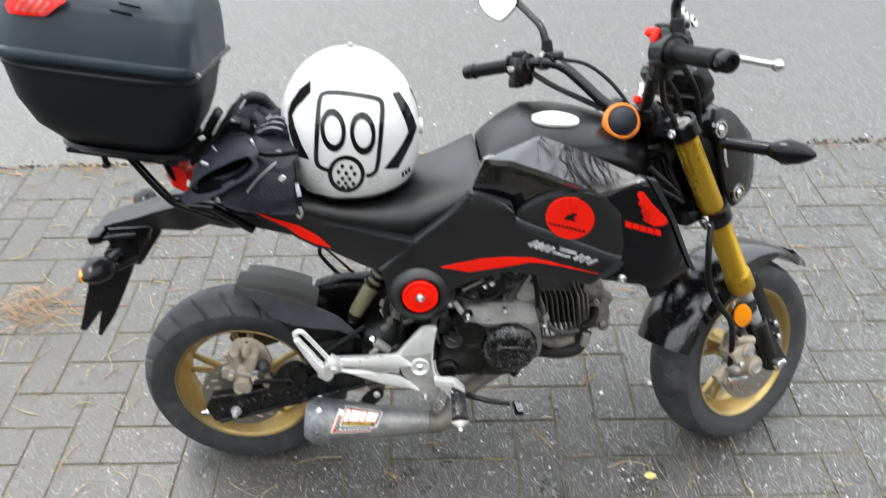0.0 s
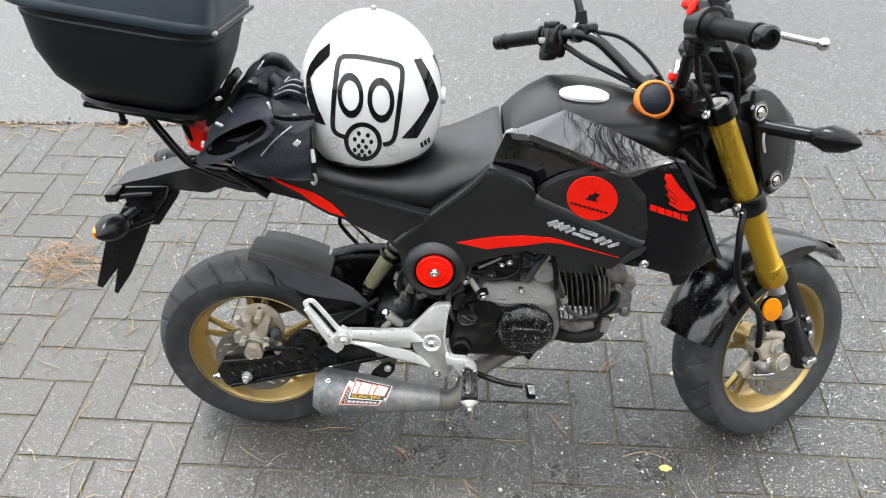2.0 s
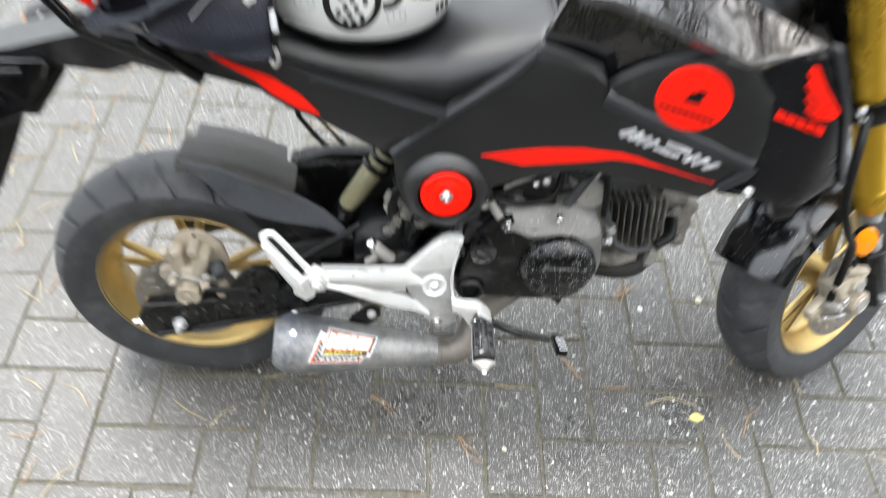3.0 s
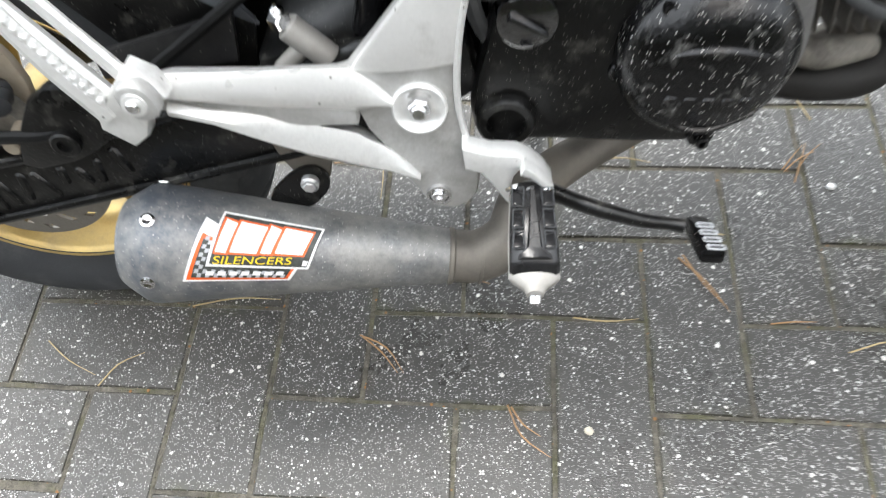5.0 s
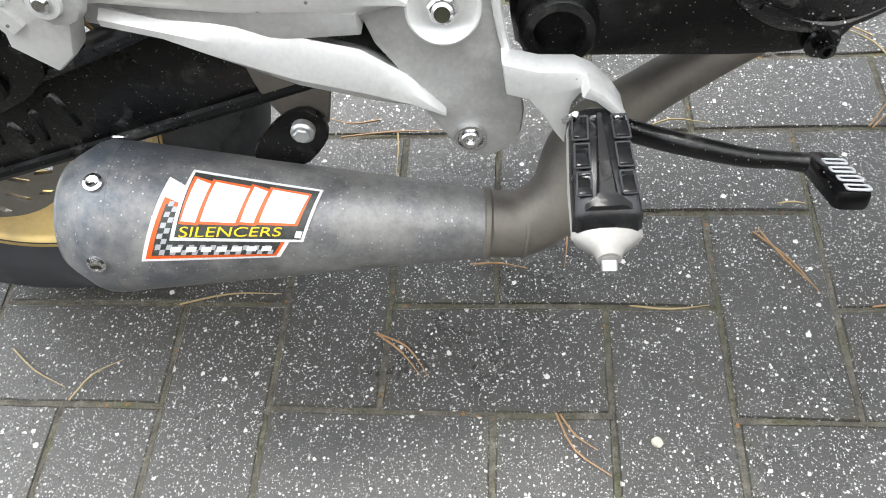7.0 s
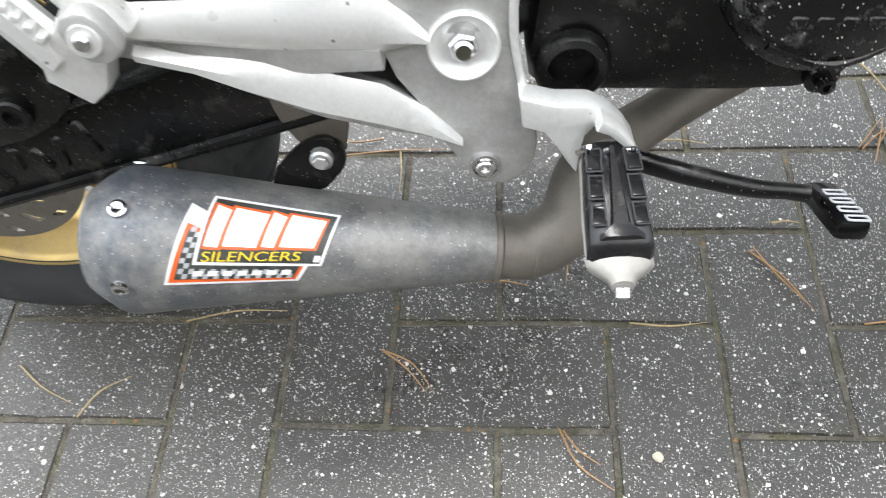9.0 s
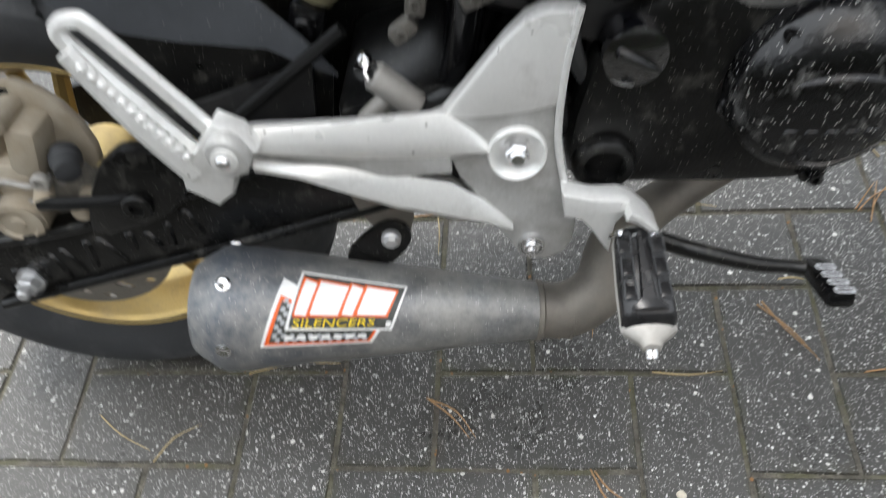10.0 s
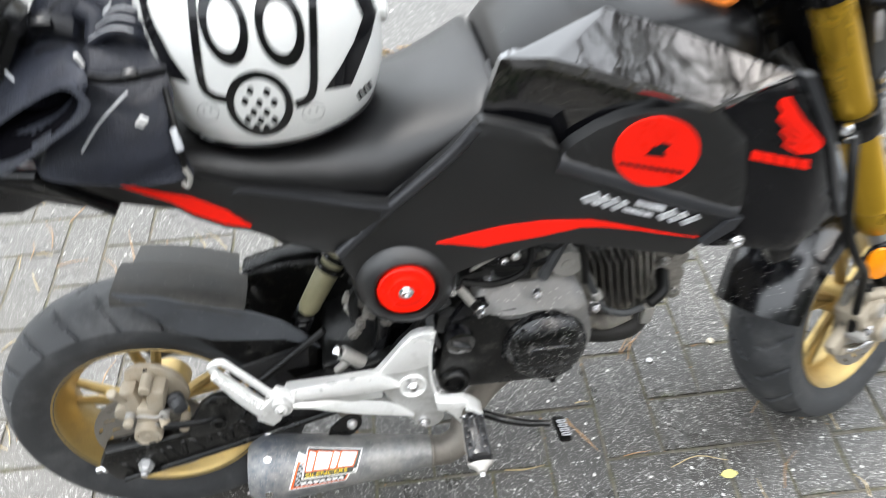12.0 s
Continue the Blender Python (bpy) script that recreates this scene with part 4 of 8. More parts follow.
part("plug_lead", tube([(0.663, -0.118, 0.557), (0.676, -0.130, 0.505), (0.691, -0.131, 0.465), (0.703, -0.131, 0.437), (0.722, -0.130, 0.422), (0.742, -0.130, 0.416), (0.768, -0.127, 0.421)], 0.0052, 10, 6), M["rubber"], engine)
part("hose_clip", rod((0.690, -0.131, 0.470), (0.695, -0.131, 0.456), 0.0078), M["bare_alu"], engine)
part("head_plug", box((0.798, -0.080, 0.355), (0.018, 0.014, 0.034), 0.003, (0, 8, 0)), M["bare_alu"], engine)
part("cylinder_foot", tube([(0.692, -0.070, 0.357), (0.730, -0.080, 0.352), (0.772, -0.074, 0.354)], [0.011, 0.014, 0.010], 14), M["dusty_head"], engine)
part("header_pipe", tube([(0.690, -0.060, 0.316), (0.740, -0.072, 0.318), (0.782, -0.070, 0.326), (0.806, -0.05, 0.362)], [0.015, 0.017, 0.017, 0.016], 16, 6), M["dark_fins"], engine, "dark curved header pipe")
part("intake", tube([(0.80, -0.01, 0.48), (0.79, -0.02, 0.54), (0.74, -0.02, 0.58)], 0.024, 12), M["dirty_black"], engine)
# hoses and wiring between the engine and the frame
for points, r in (
    ([(0.600, -0.120, 0.580), (0.590, -0.135, 0.535), (0.545, -0.140, 0.520), (0.500, -0.138, 0.530)], 0.0050),
    ([(0.655, -0.112, 0.575), (0.630, -0.128, 0.545), (0.612, -0.132, 0.512)], 0.0085),
    ([(0.470, -0.130, 0.520), (0.452, -0.138, 0.480), (0.455, -0.140, 0.435), (0.470, -0.135, 0.400)], 0.0060),
    ([(0.450, -0.120, 0.500), (0.430, -0.132, 0.455), (0.405, -0.130, 0.425), (0.385, -0.120, 0.385)], 0.0052),
    ([(0.480, -0.128, 0.490), (0.440, -0.118, 0.450), (0.415, -0.115, 0.400)], 0.0070),
):
    part("hose", tube(points, r, 8, 5), M["rubber"] if r > 0.0055 else M["cable"], engine)

# exhaust
EXA, EXB = Vector((0.180, -0.1785, 0.2434)), Vector((0.430, -0.1685, 0.2095))
EXD = (EXB - EXA).normalized()
EXL = (EXB - EXA).length
def can_r(s):
    return 0.0529 - 0.0287 * s / EXL
exhaust = part("exhaust", lathe([(0.012, 0.040)] + [(s, can_r(s)) for s in lin(0.012, EXL, 10)] + [(EXL, 0.020)], EXA, EXD, 64), M["muffler"], bike, "grimy grey conical silencer")
part("rear_cone", lathe([(-0.023, 0.0385), (-0.021, 0.0405), (-0.006, 0.0500), (0.000, 0.0522), (0.006, 0.0524), (0.0120, can_r(0.0120) + 0.0002), (0.0124, can_r(0.0120) - 0.0006), (0.0120, 0.040)], EXA, EXD, 64), M["muffler"], exhaust, "blue-grey rear cone of the silencer")
part("end_cap", lathe([(-0.021, 0.0390), (-0.025, 0.0375), (-0.026, 0.035), (-0.025, 0.028), (-0.005, 0.024), (0.004, 0.0)], EXA, EXD, 56), M["muffler"], exhaust)
part("weld_bead", merged(lathe([(EXL - 0.003, 0.0235), (EXL - 0.001, 0.0258), (EXL + 0.002, 0.0258), (EXL + 0.004, 0.023)], EXA, EXD, 48), lathe([(EXL + 0.025, 0.022), (EXL + 0.026, 0.0243), (EXL + 0.028, 0.0243), (EXL + 0.029, 0.022)], EXA, EXD, 48)), M["pipe"], exhaust)
part("tail_pipe", tube([tuple(EXB), (0.458, -0.1665, 0.2075), (0.484, -0.156, 0.222), (0.500, -0.125, 0.243), (0.55, -0.072, 0.240), (0.65, -0.02, 0.258), (0.78, 0.0, 0.31), (0.83, 0.0, 0.37)], [0.0236, 0.0236, 0.0232, 0.0215, 0.019, 0.0175, 0.0175, 0.018], 24, 6), M["pipe"], exhaust, "dull heat-stained exhaust pipe")
part("hanger", slab([(0.2768, 0.2640), (0.2800, 0.2740), (0.2884, 0.2840), (0.3031, 0.2979), (0.3195, 0.3040), (0.3312, 0.2961), (0.3326, 0.2814), (0.3243, 0.2690), (0.311, 0.2560), (0.284, 0.2500)], -0.152, -0.146, 0.0015, 1), M["dirty_black"], exhaust, "black silencer bracket")
part("hanger_lug", slab([(0.284, 0.365), (0.345, 0.360), (0.341, 0.322), (0.332, 0.286), (0.305, 0.288), (0.294, 0.3085), (0.2905, 0.3223)], -0.146, -0.138, 0.003), M["pipe"], exhaust)
part("hanger_bolt", merged(rod((0.3171, -0.152, 0.2895), (0.3171, -0.160, 0.2897), 0.0078, seg=24), rod((0.3171, -0.160, 0.2897), (0.3171, -0.1625, 0.2898), 0.0055, seg=6)), M["fork_steel"], exhaust, "dull steel bolt")

_exu = (Vector((0, -1, 0)) - EXD * Vector((0, -1, 0)).dot(EXD)).normalized()
_exv = EXD.cross(_exu)
if _exv.z < 0:
    _exv = -_exv
def on_can(s, arc, proud=0.0):
    """A point on the silencer: s along it, arc metres round it upwards from its outermost line."""
    r = can_r(s)
    a = arc / 0.045
    return EXA + EXD * s + (_exu * math.cos(a) + _exv * math.sin(a)) * (r + proud)


def can_patch(corners, proud, nu=16, nv=12):
    """A film on the silencer between four corners given as (along, round)."""
    (a0, b0), (a1, b1), (a2, b2), (a3, b3) = corners
    rings = []
    for i in range(nv + 1):
        v = i / nv
        rings.append([on_can((a0 * (1 - u) + a1 * u) * (1 - v) + (a3 * (1 - u) + a2 * u) * v, (b0 * (1 - u) + b1 * u) * (1 - v) + (b3 * (1 - u) + b2 * u) * v, proud) for u in (k / nu for k in range(nu + 1))])
    bm = skin(rings, cap=False, closed=False)
    ex = bmesh.ops.extrude_face_region(bm, geom=bm.faces[:])
    for v in ex["geom"]:
        if isinstance(v, bmesh.types.BMVert):
            q = v.co - EXA
            v.co -= (q - EXD * q.dot(EXD)).normalized() * 0.0012
    return bm


for arc in (0.054, 0.009, -0.045, 0.101):
    q = on_can(0.0045, arc, 0.0006)
    nrm = (q - EXA - EXD * (q - EXA).dot(EXD)).normalized()
    part("rivet", lathe([(0, 0), (0, 0.0062), (0.0012, 0.006), (0.002, 0.004), (0.0012, 0.002), (0.0012, 0)], q, nrm, 20), M["chrome"], exhaust)


def can_text(body, size, s0, arc0, slant=0.0, stretch=1.0):
    """Raised lettering laid on the silencer, reading along it."""
    cu = bpy.data.curves.new("text", "FONT")
    cu.body, cu.size, cu.space_character = body, size, 1.0
    tmp = new("text_tmp", cu)
    me = tmp.to_mesh()
    bm = bmesh.new()
    bm.from_mesh(me)
    tmp.to_mesh_clear()
    bpy.data.objects.remove(tmp)
    bmesh.ops.triangulate(bm, faces=bm.faces)
    for v in bm.verts:
        v.co = on_can(s0 + v.co.x * stretch + v.co.y * slant, arc0 + v.co.y, 0.0034)
    return bm


label = part("label", can_patch([(0.0315, 0.0095), (0.1165, 0.0075), (0.1240, 0.0215), (0.0490, 0.0610)], 0.0014), M["label_white"], exhaust, "white-edged maker's sticker, glossy")
part("chequer_field", can_patch([(0.0345, 0.0113), (0.1145, 0.0094), (0.1205, 0.0205), (0.0478, 0.0480)], 0.0018), M["label_orange"], label)
part("chequer_band", can_patch([(0.0385, 0.0135), (0.1130, 0.0113), (0.1180, 0.0200), (0.0490, 0.0440)], 0.0021), M["label_dark"], label)
part("upper_field", can_patch([(0.0505, 0.0228), (0.1320, 0.0200), (0.1440, 0.0600), (0.0625, 0.0672)], 0.0024), M["label_white"], label)
part("name_field", can_patch([(0.0535, 0.0248), (0.1305, 0.0220), (0.1418, 0.0582), (0.0640, 0.0650)], 0.0027), M["label_dark"], label)
# the maker's mark as four plain white blocks with an orange edge
for k, (w0, w1) in enumerate(((0.0580, 0.0665), (0.0695, 0.0905), (0.0935, 0.1015), (0.1050, 0.1270))):
    d = 0.0035 * k / 3
    part("plain_glyph", can_patch([(w0 - 0.0016, 0.0325), (w1 + 0.0016, 0.0318), (w1 + 0.0100, 0.0590 - d), (w0 + 0.0060, 0.0620 - d)], 0.0030, 6, 6), M["label_orange"], label)
    part("plain_glyph", can_patch([(w0, 0.0342), (w1, 0.0335), (w1 + 0.0082, 0.0572 - d), (w0 + 0.0078, 0.0602 - d)], 0.0033, 6, 6), M["label_white"], label)
part("word", can_text("SILENCERS", 0.0088, 0.0555, 0.0250, 0.30, 1.50), M["label_yellow"], label, "yellow word silencers")
part("mark", can_patch([(0.1265, 0.0235), (0.1305, 0.0233), (0.1318, 0.0280), (0.1278, 0.0283)], 0.0032, 4, 4), M["label_white"], label)
for row in range(2):
    for k in range(22):
        if (k + row) % 2:
            s0, a0 = 0.0395 + 0.0033 * k + 0.0014 * row, 0.0140 - 0.00012 * k + 0.0033 * row
            part("chequer", can_patch([(s0, a0), (s0 + 0.0032, a0 - 0.0001), (s0 + 0.0045, a0 + 0.0031), (s0 + 0.0013, a0 + 0.0032)], 0.0024, 2, 2), M["piping"], label)
for row in range(8):
    for k in range(2):
        if (k + row) % 2:
            s0, a0 = 0.0415 + 0.0033 * k + 0.0012 * row, 0.0208 + 0.0031 * row
            part("chequer", can_patch([(s0, a0), (s0 + 0.0031, a0), (s0 + 0.0043, a0 + 0.0030), (s0 + 0.0012, a0 + 0.0030)], 0.0024, 2, 2), M["piping"], label)
for k in range(7):
    s0 = 0.0500 + 0.0092 * k
    part("plain_bar", can_patch([(s0, 0.0156 - 0.0002 * k), (s0 + 0.0062, 0.0154 - 0.0002 * k), (s0 + 0.0074, 0.0186 - 0.0002 * k), (s0 + 0.0012, 0.0188 - 0.0002 * k)], 0.0028, 4, 2), M["label_white"], label)

# ---- footrest bracket, pegs and pedal ----
BY = -0.170
bracket = part("footrest_bracket", slab([(0.4546, 0.4791), (0.4527, 0.4635), (0.4479, 0.4416), (0.4441, 0.4157), (0.4422, 0.3873), (0.4447, 0.3620), (0.4498, 0.3405), (0.4555, 0.3257), (0.4577, 0.3082), (0.4557, 0.2923), (0.4480, 0.2807), (0.4359, 0.2752), (0.4231, 0.2773), (0.4143, 0.2852), (0.4085, 0.2975), (0.4014, 0.3086), (0.3930, 0.3233),
    (0.3860, 0.3440), (0.3760, 0.3600), (0.3719, 0.3740), (0.356, 0.376), (0.358, 0.410), (0.3679, 0.4133), (0.376, 0.4233), (0.395, 0.4459), (0.4093, 0.4635), (0.4227, 0.4766), (0.4339, 0.4809), (0.445, 0.4809)], BY - 0.004, BY + 0.010, 0.004), M["cast_silver"], bike, "silver cast footrest bracket, scuffed and dusty")
part("wing_face", slab([(0.4535, 0.4780), (0.4465, 0.4400), (0.4425, 0.4165), (0.425, 0.4128), (0.405, 0.4108), (0.385, 0.4108), (0.371, 0.4135), (0.377, 0.4225), (0.395, 0.4450), (0.4093, 0.4625), (0.4227, 0.4755), (0.4339, 0.4800), (0.445, 0.4800)], BY - 0.0070, BY + 0.008, 0.0028), M["silver"], bracket, "bright upper wing of the bracket")
part("web", slab([(0.2310, 0.4080), (0.2290, 0.3900), (0.2468, 0.3850), (0.2754, 0.3780), (0.2927, 0.3740), (0.3091, 0.3724), (0.372, 0.3720), (0.372, 0.3850), (0.300, 0.3980)], BY - 0.014, BY + 0.006, 0.003), M["cast_silver"], bracket)
def arm(rows):
    """A cast arm: a broad upper facet, a ridge low on its outer side, and an under facet."""
    return skin([[(x, y + BY, z) for y, z in ((-0.003 - h, zc - w), (-0.009 - h, zc - 0.5 * w), (-0.009 - h, zc + 0.3 * w), (-0.003 - h, zc + w), (0.012, zc + w - 0.55 * (0.015 + h)), (0.012, zc - w * 0.7 - 0.004))] for x, zc, w, h in rows])
part("upper_arm", arm(((0.3985, 0.3855, 0.0015, 0.0005), (0.3885, 0.3925, 0.0085, 0.0040), (0.3705, 0.4005, 0.0185, 0.0070), (0.3380, 0.4030, 0.0170, 0.0090), (0.3020, 0.4065, 0.0145, 0.0120), (0.2670, 0.4120, 0.0120, 0.0160), (0.2470, 0.4165, 0.0105, 0.0200), (0.2410, 0.4175, 0.0105, 0.0220))), M["silver"], bracket)
part("lower_arm", arm(((0.4120, 0.3145, 0.0015, 0.0005), (0.3925, 0.3315, 0.0105, 0.0040), (0.3695, 0.3455, 0.0165, 0.0070), (0.3320, 0.3590, 0.0160, 0.0090), (0.2960, 0.3750, 0.0110, 0.0120), (0.2720, 0.3870, 0.0050, 0.0150), (0.2455, 0.3985, 0.0045, 0.0190))), M["silver"], bracket)
part("bolt_recess", lathe([(0.0, 0.0205), (0.0065, 0.0198), (0.0075, 0.0185), (0.003, 0.0145), (0.0018, 0.011), (0.0018, 0)], (0.416, BY - 0.003, 0.381), (0, -1, 0.12), 40), M["silver"], bracket)
part("pivot_bolt", merged(rod((0.416, BY - 0.003, 0.382), (0.416, BY - 0.013, 0.383), 0.0085, seg=6), rod((0.416, BY - 0.012, 0.383), (0.416, BY - 0.018, 0.384), 0.0058)), M["chrome"], bracket, "bright plated hexagon bolt")
part("lower_bolt", merged(lathe([(0, 0), (0, .0105), (.003, .0100), (.003, .008), (.0015, .007), (.0015, 0)], (0.425, BY - 0.004, 0.293), (0, -1, 0), 30), bolt((0.425, BY - 0.004, 0.293), r=0.0060, h=0.005)), M["chrome"], bracket)
part("heel_edge", tube([(0.454, -0.176, 0.481), (0.446, -0.176, 0.439), (0.443, -0.176, 0.389), (0.449, -0.176, 0.350), (0.455, -0.176, 0.342), (0.472, -0.176, 0.340), (0.490, -0.176, 0.336)], 0.0026, 8), M["silver"], bracket)
part("peg_mount", merged(slab([(0.4450, 0.3560), (0.4659, 0.3495), (0.4846, 0.3482), (0.4945, 0.3428), (0.5051, 0.3315), (0.5118, 0.3206), (0.5116, 0.3169), (0.5050, 0.3173), (0.4991, 0.3273), (0.4931, 0.3330), (0.4874, 0.3334), (0.4830, 0.3271), (0.4814, 0.3171), (0.4800, 0.2980), (0.4737, 0.3075), (0.4672, 0.3197), (0.4592, 0.3311), (0.4470, 0.3356)], -0.193, -0.174, 0.0035),
    slab([(0.4900, 0.3465), (0.4985, 0.3405), (0.5075, 0.3300), (0.5125, 0.3200), (0.5090, 0.3190), (0.5025, 0.3280), (0.4940, 0.3360), (0.4870, 0.3390)], -0.204, -0.190, 0.003)), M["silver"], bracket)
part("mount_rivet", lathe([(0, 0), (0, 0.0042), (0.0015, 0.0036), (0.002, 0)], (0.5070, -0.204, 0.3235), (0, -1, 0), 16), M["chrome"], bracket)
part("peg_spring", tube([(0.478, -0.200, 0.322), (0.484, -0.205, 0.330), (0.488, -0.200, 0.318), (0.494, -0.206, 0.328), (0.497, -0.200, 0.318)], 0.0018, 6), M["chrome"], bracket)

# rider's footpeg pointing out at the camera side
def along_peg(t, dx, dz):
    a, b = Vector((0.4960, -0.198, 0.3170)), Vector((0.4960, -0.262, 0.2980))
    return a.lerp(b, t) + Vector((dx, 0.10 * dz, dz))
peg_rings = []
for t, w, h in ((0, 0.0125, 0.010), (0.05, 0.0155, 0.012), (0.5, 0.0172, 0.013), (0.95, 0.0180, 0.013), (1.0, 0.0155, 0.010)):
    peg_rings.append([along_peg(t, w * c, h * s) for c, s in ((math.copysign(abs(math.cos(a)) ** 0.5, math.cos(a)), math.copysign(abs(math.sin(a)) ** 0.5, math.sin(a))) for a in lin(0, 2 * math.pi, 20, endpoint=False))])
peg = part("rider_footpeg", skin(peg_rings), M["peg_rubber"], bike, "black rubber rider footpeg on an alloy core")
part("raised_wedge", skin([[along_peg(t, dx, 0.0125 + dz) for dx, dz in ((-w, 0), (-w * 0.7, 0.0028), (w * 0.7, 0.0028), (w, 0))] for t, w in ((0.12, 0.0015), (0.5, 0.0036), (0.85, 0.0058), (0.92, 0.012), (0.97, 0.012))]), M["peg_rubber"], peg)
for t in (0.25, 0.51, 0.76):
    for sgn in (-1, 1):
        part("tread_block", box(along_peg(t, sgn * 0.0112, 0.0125), (0.0080, 0.0130, 0.0034), 0.0014), M["peg_rubber"], peg)
for t0, t1 in ((0.14, 0.36), (0.40, 0.62), (0.66, 0.86)):
    for sgn in (-1, 1):
        wear = [along_peg(t, sgn * dx, 0.0146) for t, dx in ((t0, 0.0060 + 0.002 * t0), (t0, 0.0145), (t1, 0.0152), (t1, 0.0062 + 0.002 * t1), (t0, 0.0060 + 0.002 * t0))]
        part("tread_edge", merged(*[tube([a, b], 0.0006, 6, 1) for a, b in zip(wear, wear[1:])]), M["rubber"], peg, "greyed worn edge of the tread")
part("peg_core", skin([[along_peg(t, w * math.cos(a), -0.004 + h * math.sin(a)) for a in lin(0, 2 * math.pi, 14, endpoint=False)] for t, w, h in ((-0.10, 0.010, 0.009), (0.0, 0.0165, 0.008), (0.6, 0.0185, 0.008), (1.0, 0.0185, 0.0072), (1.03, 0.0172, 0.0068), (1.12, 0.0085, 0.006), (1.19, 0.0062, 0.005))]), M["bare_alu"], peg, "cast alloy core")
part("feeler_bolt", rod(along_peg(1.15, 0, -0.005), along_peg(1.24, 0, -0.009), 0.0050), M["chrome"], peg)

# passenger footpeg, folded up: a toothed open loop
def pp(u, w, y=0.0):
    """u along the peg from its hinge (0) to its tip (1), w across it."""
    a, b = Vector((0.2290, -0.200, 0.4120)), Vector((0.1750, -0.203, 0.5080))
    d = (b - a).normalized()
    n = Vector((d.z, 0, -d.x))
    return a.lerp(b, u) + n * w + Vector((0, y, 0))
ppeg = part("passenger_footpeg", merged(
    tube([pp(-0.05, 0.010), pp(0.5, 0.0095), pp(0.92, 0.008), pp(1.0, 0.004), pp(1.02, -0.004), pp(0.95, -0.011), pp(0.5, -0.012), pp(-0.05, -0.012)], [0.006, 0.005, 0.005, 0.005, 0.005, 0.0055, 0.0065, 0.007], 8, 4),
    tube([pp(0.92, -0.012, -0.006), pp(0.45, -0.016, -0.008), pp(0.02, -0.019, -0.006)], [0.006, 0.0075, 0.008], 8, 4)), M["silver"], bike, "folded silver passenger footpeg with saw teeth")
for k in range(12):
    part("tooth", box(pp(0.14 + 0.062 * k, -0.0095, -0.010), (0.0045, 0.007, 0.005), 0.001, (0, 36, 0), 1), M["silver"], ppeg)
part("hinge_block", slab([(0.2114, 0.4160), (0.2343, 0.4418), (0.2490, 0.4324), (0.2560, 0.4188), (0.2398, 0.4070), (0.2318, 0.3866), (0.2195, 0.3778), (0.2010, 0.3939), (0.2029, 0.4077)], -0.210, -0.190, 0.004), M["silver"], ppeg)
part("hinge_cheek", slab([(0.2270, 0.4330), (0.2420, 0.4390), (0.2520, 0.4290), (0.2540, 0.4130), (0.2400, 0.4080), (0.2290, 0.4170)], -0.221, -0.208, 0.003, 1), M["cast_silver"], ppeg)
part("hinge_washer", lathe([(0, 0), (0, 0.0085), (0.0020, 0.0080), (0.0020, 0)], (0.2395, -0.221, 0.4235), (0, -1, 0.1), 24), M["silver"], ppeg)
part("hinge_pin", rod((0.2395, -0.215, 0.4235), (0.2395, -0.2265, 0.4240), 0.0045), M["chrome"], ppeg)

# the other side's passenger footpeg, hanging a little lower
far_peg = part("far_footpeg", tube([(0.262, 0.200, 0.378), (0.220, 0.202, 0.432), (0.188, 0.203, 0.468), (0.177, 0.203, 0.468), (0.173, 0.203, 0.456), (0.178, 0.203, 0.438), (0.214, 0.202, 0.388), (0.240, 0.200, 0.368)], 0.0052, 8, 4), M["dirty_black"], bike, "dark toothed passenger footpeg on the far side")
for k in range(12):
    part("tooth", box((0.196 + 0.0048 * k, 0.199, 0.466 - 0.0058 * k), (0.0045, 0.007, 0.005), 0.001, (0, 50, 0), 1), M["caliper"], far_peg)
part("far_hanger", tube([(0.252, 0.198, 0.372), (0.32, 0.19, 0.36), (0.42, 0.15, 0.40)], 0.011, 10), M["dirty_black"], far_peg)

# brake pedal
pedal = part("brake_pedal", tube([(0.507, -0.175, 0.298), (0.525, -0.187, 0.299), (0.545, -0.200, 0.301), (0.577, -0.210, 0.298), (0.597, -0.213, 0.297), (0.609, -0.216, 0.297)], [0.0090, 0.0088, 0.0085, 0.0075, 0.0065, 0.0075], 20, 5, flat=0.75), M["dirty_black"], bike, "black brake pedal with a ribbed pad")
PADC, PADR = (0.624, -0.222, 0.289), (-14, 6, 0)
part("pad", box(PADC, (0.019, 0.048, 0.013), 0.004, PADR), M["satin_black"], pedal)
for k in range(4):
    spot = Matrix.Translation(PADC) @ pose(0, 0, 0, *PADR) @ Matrix.Translation((0.0016, -0.0198 + 0.0096 * k, 0.0066))
    ring = [spot @ Vector((0.0060 * u, 0.0023 * v, 0)) for u, v in ((-1, -0.6), (-0.8, -1), (0.8, -1), (1, -0.6), (1, 0.6), (0.8, 1), (-0.8, 1), (-1, 0.6), (-1, -0.6))]
    part("pad_rib", tube(ring, 0.0008, 6, 2), M["piping"], pedal, "worn bright edge of a rib")

# ---- bodywork ----
PANEL = [(0.344, 0.616), (0.382, 0.648), (0.411, 0.675), (0.440, 0.699), (0.492, 0.747), (0.527, 0.788), (0.564, 0.781), (0.603, 0.771), (0.609, 0.755), (0.612, 0.736), (0.648, 0.725), (0.689, 0.711), (0.741, 0.693), (0.797, 0.673), (0.772, 0.632),
         (0.753, 0.613), (0.735, 0.616), (0.707, 0.618), (0.653, 0.624), (0.600, 0.624), (0.548, 0.601), (0.493, 0.571), (0.462, 0.544), (0.430, 0.515), (0.374, 0.531), (0.353, 0.587)]
